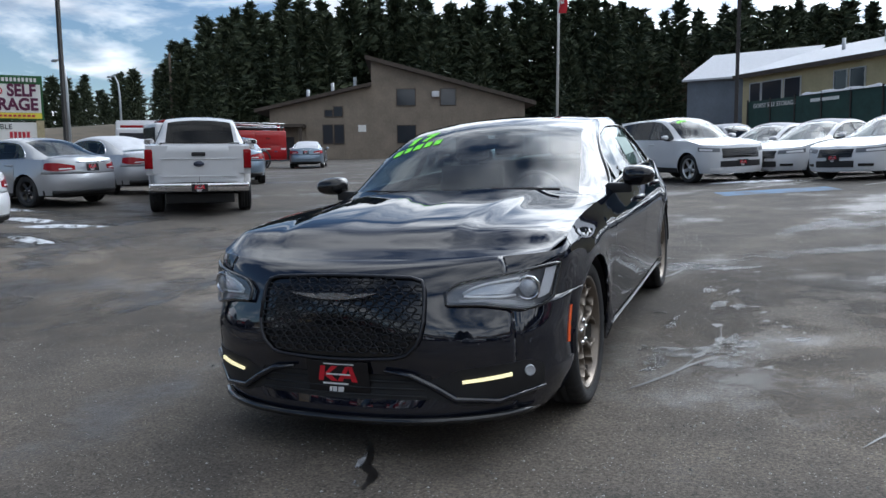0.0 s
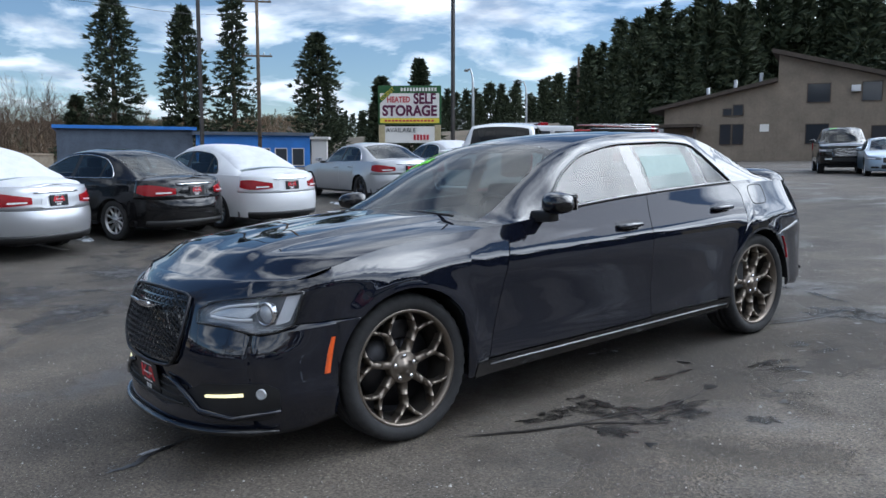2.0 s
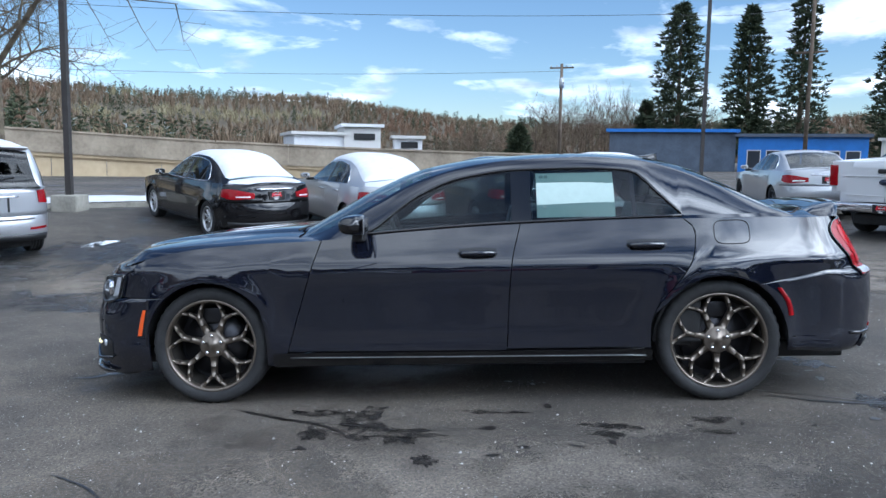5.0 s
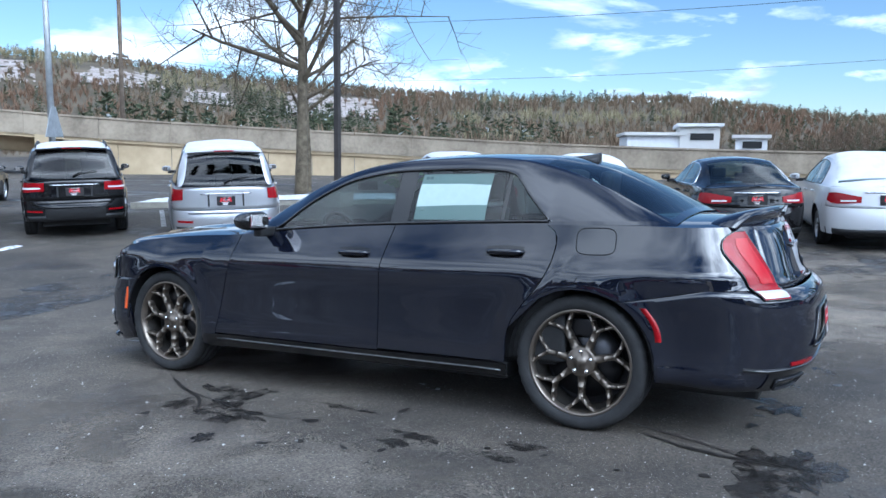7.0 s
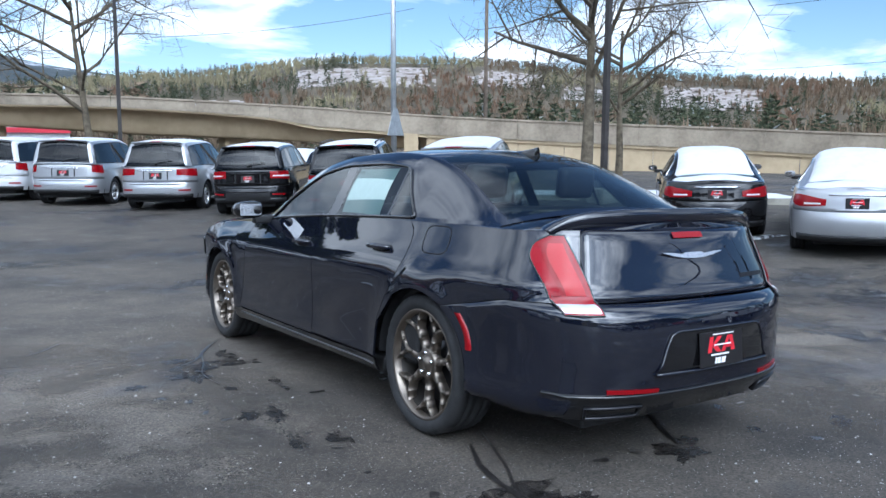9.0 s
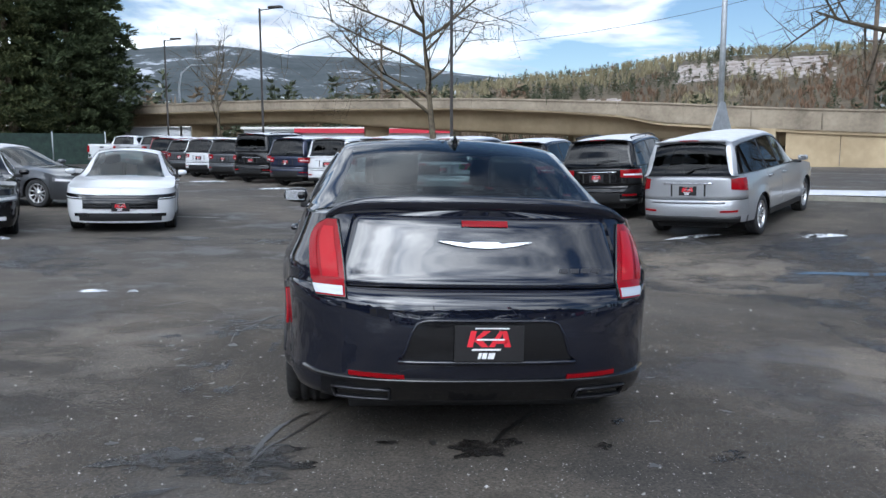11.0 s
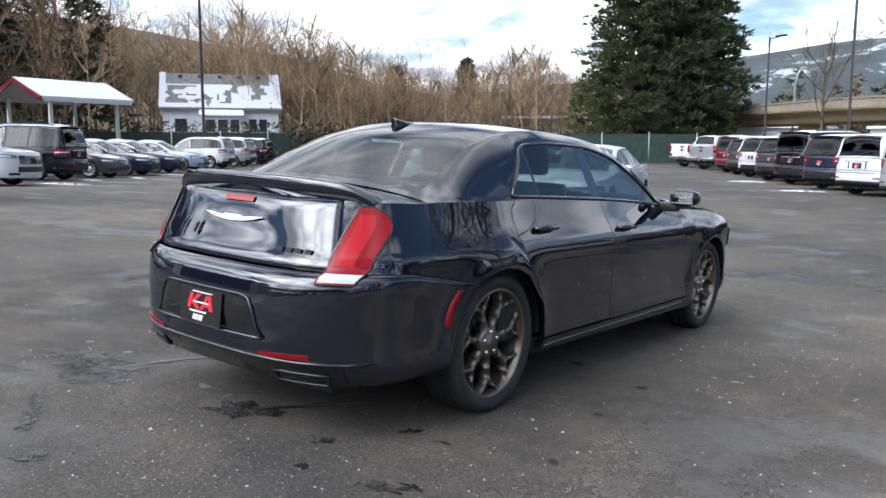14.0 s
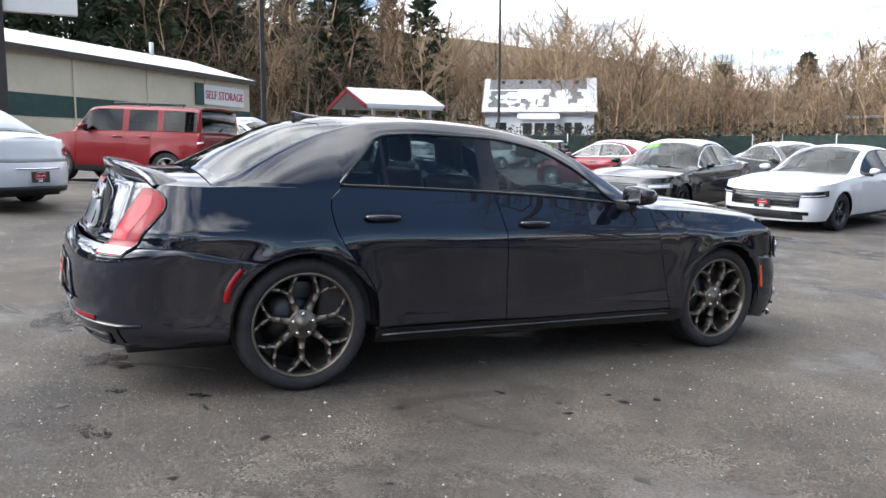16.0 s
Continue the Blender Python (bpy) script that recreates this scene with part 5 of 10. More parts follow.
def parked(name, kind, m, pm, label, snow=0.0, wheels=M_ALLOY, style="ten", plate="rear", spec=None, tail="wide", dark_low=False, marker=False, group="parked cars", facing="both", dark_glass=False, roof_rack=False, box_lamps=False, dark_lamps=False):
    """A car of the dealer's stock, standing on the lot."""
    sh, g, hood_c, deck_c, cowl, deck0 = {"sedan": spec_sedan, "suv": spec_suv, "van": spec_suv, "pickup": spec_pickup}[kind](**(spec or {}))
    car = root(name, m, label, "pickup truck" if kind == "pickup" else "minivan" if kind == "van" else "car", group)
    r = sh.wheel_z
    s_hood = sh.ysf
    seam = [cowl + 0.02, 0.30, sh.wheel_r - sh.arch + 0.05]
    rear_top = 0.70 if kind != "pickup" else 0.62
    low_mat = M_TRIM if dark_low else pm
    for sx in (1, -1):
        part("front_bumper", skin(sh, [sh.ysf - 0.9999] + span(sh.ysf - 0.96, sh.ysf, 16), sx, 8), pm, car)
        part("front_fender", skin(sh, arch_span(sh.ysf + 0.003, seam[0] - 0.003, sh.wheel_f, sh.arch), sx, 7), pm, car)
        part("front_door", skin(sh, span(seam[0] + 0.003, seam[1] - 0.003, 6), sx, 8), pm, car)
        part("rear_door", skin(sh, span(seam[1] + 0.003, seam[2] - 0.003, 6), sx, 8), pm, car)
        part("quarter_panel", skin(sh, arch_span(seam[2] + 0.003, sh.ysr, sh.wheel_r, sh.arch), sx, 7), pm, car)
        part("rear_bumper", skin(sh, span(sh.ysr + 0.003, sh.ysr + 0.96, 14) + [sh.ysr + 0.9999], sx, 5, top=lambda s: rear_top), pm if kind != "pickup" else M_CHROME, car)
        for y in (0.12, seam[2] - 0.16):
            handle(car, sh, y, sh.top(y) - 0.11, sx, pm)
        mirror_unit(car, sh, cowl + 0.28, sh.top(cowl + 0.28) + 0.02, pm if not dark_low else M_TRIM, sx, 0.9 if kind != "pickup" else 1.2)
        rows = []
        for yw in (sh.wheel_f, sh.wheel_r):
            rows = [[Vector((sx * (sh.half - 0.04), yw - (sh.arch - 0.003) * math.cos(a), max(r + (sh.arch - 0.003) * math.sin(a), 0.2))), Vector((sx * (sh.half - 0.34), yw - (sh.arch - 0.003) * math.cos(a), max(r + (sh.arch - 0.003) * math.sin(a), 0.2)))] for a in span(0, math.pi, 14)]
            part("arch_liner", grid_bm(rows), M_TRIM, car)
            wheel(car, (sx * (sh.half - 0.135), yw, r), sx, r, 0.215 if kind != "pickup" else 0.26, r * 0.69, style, wheels, False)
        # lamps
        zt = 0.72 if kind == "sedan" else 0.86 if kind != "pickup" else 1.02
        ta = sh.ysf - 0.12
        tb = sh.s_at(0.42 if kind == "sedan" else 0.55, True, zt)
        hi_f = lambda s: sh.top(s) - 0.015
        part("headlight", patch(sh, [(tb, zt - 0.13), (ta, zt - 0.10)], [(tb, zt - 0.04), (ta, zt + 0.0)], sx, 10, 3, 0.008, 0.014), M_GLOSSBLACK if dark_lamps else M_LAMPGREY, car)
        part("lamp_reflector", patch(sh, [(tb + (ta - tb) * 0.25, zt - 0.10), (tb + (ta - tb) * 0.85, zt - 0.085)], [(tb + (ta - tb) * 0.25, zt - 0.06), (tb + (ta - tb) * 0.85, zt - 0.03)] if not dark_lamps else [(tb + (ta - tb) * 0.25, zt - 0.09), (tb + (ta - tb) * 0.85, zt - 0.072)], sx, 6, 2, 0.012, 0.006), M_WHITELENS, car)
        fa, fb = sh.s_at(0.52, True, 0.35), sh.s_at(0.76, True, 0.35)
        fz = 0.33 if kind != "pickup" else 0.60
        part("fog_lamp", patch(sh, [(fa, fz - 0.03), (fb, fz - 0.03)], [(fa, fz + 0.03), (fb, fz + 0.03)], sx, 5, 2, 0.006, 0.01), M_GLOSSBLACK if not marker else M_WHITELENS, car)
    # grille
    zt = 0.72 if kind == "sedan" else 0.86 if kind != "pickup" else 1.05
    gx = (0.62 if dark_lamps else 0.40) if kind == "sedan" else 0.52

    def on(x, z, out, front):
        p = sh.wrap(sh.s_at(abs(x), front, z), z, out)
        return Vector((math.copysign(p.x, x) if abs(x) > 1e-4 else 0, p.y, z))
    gz0 = 0.44 if dark_lamps else 0.50 if kind == "sedan" else 0.60 if kind != "pickup" else 0.72
    gr = part("grille", grid_bm([[on(x, z, 0.006, True) for z in span(gz0, zt - 0.05, 4)] for x in span(-gx, gx, 10)]), M_GLOSSBLACK, car)
    for z in span(gz0, zt - 0.05, 5):
        part("grille_bar", tube(bmesh.new(), [on(x, z, 0.012, True) for x in span(-gx, gx, 8)], 0.007, 5), M_CHROME if kind in ("pickup",) else M_TRIM, gr)
    part("lower_grille", grid_bm([[on(x, z, 0.006, True) for z in span(gz0 - 0.22, gz0 - 0.08, 3)] for x in span(-gx * 1.1, gx * 1.1, 10)]), M_TRIM, car)
    part("hood", grid_bm(lid(sh, [sh.ysf - 0.9999] + span(sh.ysf - 0.95, sh.ysf, 10) + span(sh.ysf + 0.08, cowl, 8), hood_c, steps=8)), pm, car)
    st = cabin(sh, g, car, pm, M_GLASS if not dark_glass else M_DARKGLASS, M_DARKGLASS if kind != "sedan" or dark_glass else M_GLASS, trim=pm if (spec or {}).get("boxy") else M_TRIM)
    zl = rear_top + 0.008
    if kind == "sedan":
        part("trunk_lid", grid_bm(lid(sh, span(deck0, sh.ysr, 5) + span(sh.ysr + 0.05, sh.ysr + 0.96, 10) + [sh.ysr + 0.9999], deck_c, steps=8)), pm, car)
    bm = bmesh.new()
    for sx in (1, -1):
        skin(sh, span(sh.ysr + 0.003, sh.ysr + 0.96, 12) + [sh.ysr + 0.9999], sx, 6, bottom=lambda s: zl, top=lambda s: sh.top(s) + 0.002, bm=bm)
    bmesh.ops.remove_doubles(bm, verts=bm.verts, dist=0.0006)
    gate = part("tailgate" if kind != "sedan" else "trunk_face", bm, pm, car)
    for sx in (1, -1):
        if not (spec or {}).get("boxy"):
            part("window_moulding", side_moulding(sh, g, sx, g["dlo"][0] + 0.02, g["dlo"][1] - 0.02, 0.009), M_CHROME if kind == "sedan" and pm not in (M_WHITE, M_RED) else M_TRIM, car)
        part("sill_trim", skin(sh, span(sh.wheel_f + sh.arch + 0.01, sh.wheel_r - sh.arch - 0.01, 8), sx, 2, top=lambda s: sh.low(s) + (0.05 if kind == "sedan" else 0.11), out=0.005), M_TRIM if kind != "pickup" else pm, car)
    if kind in ("suv", "van"):
        yt = sh.y_rear - (spec or {}).get("rake", 0.28)
        zt2, xt = g["centre"](yt - 0.06), 0.60
        rows = [[Vector((x, yt - 0.16, zt2 + 0.012 - 0.05 * abs(x) ** 2.2)), Vector((x, yt + 0.05, zt2 + 0.020 - 0.06 * abs(x) ** 2.2)), Vector((x, yt + 0.055, zt2 + 0.0 - 0.06 * abs(x) ** 2.2)), Vector((x, yt - 0.02, zt2 - 0.03 - 0.06 * abs(x) ** 2.2))] for x in span(-xt, xt, 12)]
        part("roof_spoiler", grid_bm(rows), pm, car)
        part("brake_light", box(bmesh.new(), -0.16, 0.16, yt + 0.045, yt + 0.062, zt2 + 0.002, zt2 + 0.018), M_REDLENS, car, "high brake light", smooth=False)
        zw = sh.top(sh.y_rear) + 0.06
        part("rear_wiper", tube(bmesh.new(), [(0.02, sh.y_rear - 0.085, zw), (-0.12, sh.y_rear - 0.10, zw + 0.07), (-0.40, sh.y_rear - 0.105, zw + 0.10)], [0.014, 0.009, 0.006], 6), M_TRIM, car)
        part("gate_strip", tube(bmesh.new(), [on(x, 0.985, 0.012, False) for x in span(-0.42, 0.42, 11)], 0.011, 6), M_CHROME if kind == "van" or pm is M_BLACK and roof_rack else pm, gate)
        for sx in (1, -1):
            a2, b2 = sh.ysr + 0.04, sh.s_at(0.56 if tail == "wide" else 0.72, False, 0.95)
            if kind == "suv":
                part("lamp_lens", patch(sh, [(a2, 0.90), (b2, 0.92)], [(a2, 0.94), (b2, 0.945)], sx, 6, 2, 0.014, 0.004), M_WHITELENS, car)
        part("plate_recess", grid_bm([[on(x, z, 0.004, False) for z in span(0.765, 0.965, 4)] for x in span(-0.30, 0.30, 9)]), M_TRIM if pm is not M_WHITE else M_GLOSSBLACK, gate)
        part("bumper_step", tube(bmesh.new(), [on(x, 0.665, 0.012, False) for x in span(-0.62, 0.62, 13)], 0.012, 6), M_TRIM if kind == "suv" else M_SATIN, car)
        if kind == "suv":
            part("bumper_guard", grid_bm([[on(x, z, 0.010, False) for z in span(0.40, 0.56, 3)] for x in span(-0.50, 0.50, 11)]), M_TRIM, car)
    for sx in (1, -1):
        if kind == "sedan":
            a, b = sh.ysr + 0.10, sh.s_at(0.40 if tail == "wide" else 0.55, False, 0.85)
            t0, t1 = 0.76, 0.92
            part("tail_light", patch(sh, [(a, t0 + 0.04), (a + 0.25, t0), (b, t0 + 0.03)], [(a, t1 + 0.0), (a + 0.2, t1 + 0.015), (b, t1 - 0.04)], sx, 10, 4, 0.010, 0.014), M_REDLENS, car)
            part("reversing_lens", patch(sh, [(a + 0.30, t0 + 0.035), (b - 0.05, t0 + 0.045)], [(a + 0.30, t0 + 0.060), (b - 0.05, t0 + 0.066)], sx, 6, 2, 0.013, 0.004), M_WHITELENS, car)
        elif kind == "pickup":
            a, b = sh.ysr - 0.02, sh.s_at(0.86, False, 1.1)
            part("tail_light", box(bmesh.new(), min(sx * 0.84, sx * 0.990), max(sx * 0.84, sx * 0.990), sh.y_rear - 0.24, sh.y_rear - 0.025, 0.94, 1.31, None, 0.02), M_REDLENS, car)
        else:
            a, b = sh.ysr + 0.02, sh.s_at(0.50 if tail == "wide" else 0.70, False, 0.95)
            part("tail_light", patch(sh, [(a, 0.84), (b, 0.88)], [(a, 1.03), (b, 1.03)] if tail == "wide" else [(a, 1.06), (b, 1.06)], sx, 10, 5, 0.010, 0.014), M_REDLENS, car)
            ra, rb = sh.s_at(0.80, False, 0.5), sh.s_at(0.55, False, 0.5)
            part("bumper_reflector", patch(sh, [(ra, 0.50), (rb, 0.50)], [(ra, 0.535), (rb, 0.535)], sx, 4, 2, 0.006, 0.008), M_REDLENS, car)
    if kind == "pickup":
        bm = bmesh.new()
        y0, y1 = 1.09, sh.y_rear - 0.09
        for sx in (1, -1):
            box(bm, sx * 0.80, sx * 0.975, y0, y1, 0.82, 1.385, None, 0.012)
        box(bm, -0.80, 0.80, y0, y1, 0.80, 0.84)
        box(bm, -0.80, 0.80, y0 - 0.03, y0 + 0.02, 0.84, 1.36, None, 0.01)
        box(bm, -0.86, 0.86, y1 - 0.02, y1 + 0.05, 0.84, 1.385, None, 0.012)
        part("cargo_bed", bm, pm, car)
        for z0, z1, x0 in ((0.78, 0.80, 0.70), (1.12, 1.135, 0.70)):
            part("tailgate_crease", box(bmesh.new(), -x0, x0, sh.y_rear - 0.05, sh.y_rear - 0.012, z0, z1, None, 0.006), pm, gate)
        part("round_badge", tube(bmesh.new(), [(0, 0, 0), (0, 0.042, 0)], 0.075, 20), M_NAVY, gate, "dark oval badge").matrix_basis = Matrix.Translation((0, sh.y_rear - 0.05, 1.03)) @ Matrix.Diagonal((1.35, 1, 0.75, 1))
        part("tailgate_handle", box(bmesh.new(), -0.13, 0.13, sh.y_rear - 0.05, sh.y_rear + 0.0, 1.18, 1.26, None, 0.02), M_TRIM, car)
        part("step_bumper", box(bmesh.new(), -0.93, 0.93, sh.y_rear - 0.12, sh.y_rear + 0.06, 0.50, 0.66, None, 0.03), M_CHROME, car)
        dealer_plate(car, Matrix.Translation((0, sh.y_rear + 0.068, 0.57)) @ Matrix.Rotation(math.pi, 4, "Z") @ Matrix.Rotation(radians(90), 4, "X"))
    elif plate in ("rear", "both"):
        pz = 0.83 if kind == "sedan" and tail == "wide" else 0.50 if kind == "sedan" else 0.86
        part("plate_panel", grid_bm([[on(x, z, 0.005, False) for z in span(pz - 0.10, pz + 0.11, 4)] for x in span(-0.27, 0.27, 8)]), pm, car)
        py = sh.wrap(sh.ysr + 0.9999, pz).y
        dealer_plate(car, Matrix.Translation((0, py + 0.018, pz)) @ Matrix.Rotation(math.pi, 4, "Z") @ Matrix.Rotation(radians(84), 4, "X"))
        if kind == "sedan":
            bm = bmesh.new()
            tube(bm, [on(x, pz + 0.115, 0.012, False) for x in span(-0.36, 0.36, 10)], 0.013, 6)
            part("trunk_strip", bm, M_CHROME, car)
    if plate in ("front", "both"):
        py = sh.wrap(sh.ysf - 0.9999, 0.47).y
        dealer_plate(car, Matrix.Translation((0, py - 0.022, 0.47)) @ Matrix.Rotation(radians(92), 4, "X"))
    bm = bmesh.new()
    for sx in (1, -1):
        skin(sh, [sh.ysr + 0.0] + span(sh.ysr + 0.3, sh.ysr + 0.96, 8) + [sh.ysr + 0.9999], sx, 2, top=lambda s: sh.low(s) + 0.10, out=0.006, bm=bm)
    bmesh.ops.remove_doubles(bm, verts=bm.verts, dist=0.0006)
    part("lower_trim", bm, M_TRIM, car)
    # dark under-body and seats
    bm = bmesh.new()
    box(bm, -sh.half + 0.36, sh.half - 0.36, sh.y_front + 0.25, sh.y_rear - 0.25, r * 0.62, r * 1.1, None, 0.02)
    box(bm, -sh.half + 0.1, sh.half - 0.1, sh.wheel_f + sh.arch + 0.02, sh.wheel_r - sh.arch - 0.02, r * 0.75, sh.top(0) - 0.12, None, 0.02)
    part("cabin_tub", bm, M_CABIN, car)
    top = g["centre"](0.3)
    for x in (-0.37, 0.37):
        for y in ((0.05,) if kind == "pickup" else (0.05, 0.95)):
            bm = box(bmesh.new(), x - 0.23, x + 0.23, -0.06, 0.06, -0.1, top - sh.top(0.3) - 0.24, pose(0, y + 0.1, sh.top(0.3) - 0.08, -12), 0.04)
            box(bm, x - 0.12, x + 0.12, -0.05, 0.05, 0, 0.17, pose(0, y + 0.2, top - 0.32, -8), 0.03)
            part("seat", bm, M_CABIN, car)
    if roof_rack:
        for sx in (1, -1):
            bm = bmesh.new()
            tube(bm, [(sx * 0.60, y, g["rail_z"](y) + 0.075) for y in span(-0.1, sh.y_rear - 0.55, 8)], 0.016, 6)
            for y in (-0.05, 0.7, sh.y_rear - 0.6):
                tube(bm, [(sx * 0.60, y, g["rail_z"](y) - 0.01), (sx * 0.60, y, g["rail_z"](y) + 0.075)], 0.014, 6)
            part("roof_rail", bm, M_TRIM, car)
    if marker:
        bm = bmesh.new()
        ysc = -0.33
        for k, (x0, x1) in enumerate(((-0.48, -0.42), (-0.40, -0.32), (-0.30, -0.22))):
            def scr(x, y):
                xr, zr, zc = g["rail_x"](y), g["rail_z"](y), g["centre"](y)
                return Vector((x, y, zr + (zc - zr) * (1 - (abs(x) / xr) ** 2.3) + 0.004))
            grid_bm([[scr(x, y) for y in (ysc - 0.07, ysc + 0.05)] for x in (x0, x1)], bm=bm)
        part("window_figures", bm, M_GREEN, car, "bright green dealer figures")
    if snow:
        rng = random.Random(name + label)
        rows = []
        i0 = max(k for k, y in enumerate(g["ys"]) if y <= -0.05)
        i1 = min(k for k, y in enumerate(g["ys"]) if y >= (1.75 if kind == "sedan" else sh.y_rear - 0.45 if kind != "pickup" else 0.75))
        n = len(st[0])
        for i in range(i0, i1 + 1):
            row = []
            for j in range(3, n - 3):
                p = st[i][j]
                edge = min(1.0, min(j - 3, n - 4 - j) / 1.6, (i - i0) / 1.5, (i1 - i) / 2.0)
                hgt = snow * edge ** 0.5 * (0.75 + 0.5 * noise.noise(Vector((p.x * 2.2, p.y * 2.2, len(label))))) + (0.002 if edge > 0 else -0.012)
                row.append(Vector((p.x, p.y, p.z + hgt)))
            rows.append(row)
        part("snow_cover", grid_bm(rows), M_SNOW, car, "thin layer of melting snow on the roof")
        if kind == "sedan":
            rows = []
            cs = span(deck0 + 0.25, sh.ysr + 0.55, 9)
            for i, row in enumerate(lid(sh, cs, deck_c, steps=8)):
                out = []
                for j, p in enumerate(row):
                    edge = min(1.0, min(j, len(row) - 1 - j) / 2.0, i / 1.5, (len(cs) - 1 - i) / 1.5)
                    out.append(Vector((p.x * 0.94, p.y, p.z + (snow * 0.8 * edge ** 0.5 * (0.8 + 0.5 * noise.noise(Vector((p.x * 3, p.y * 3, 5))))) + (0.002 if edge > 0 else -0.012))))
                rows.append(out)
            part("snow_cover", grid_bm(rows), M_SNOW, car, "thin layer of melting snow on the trunk")
    return car


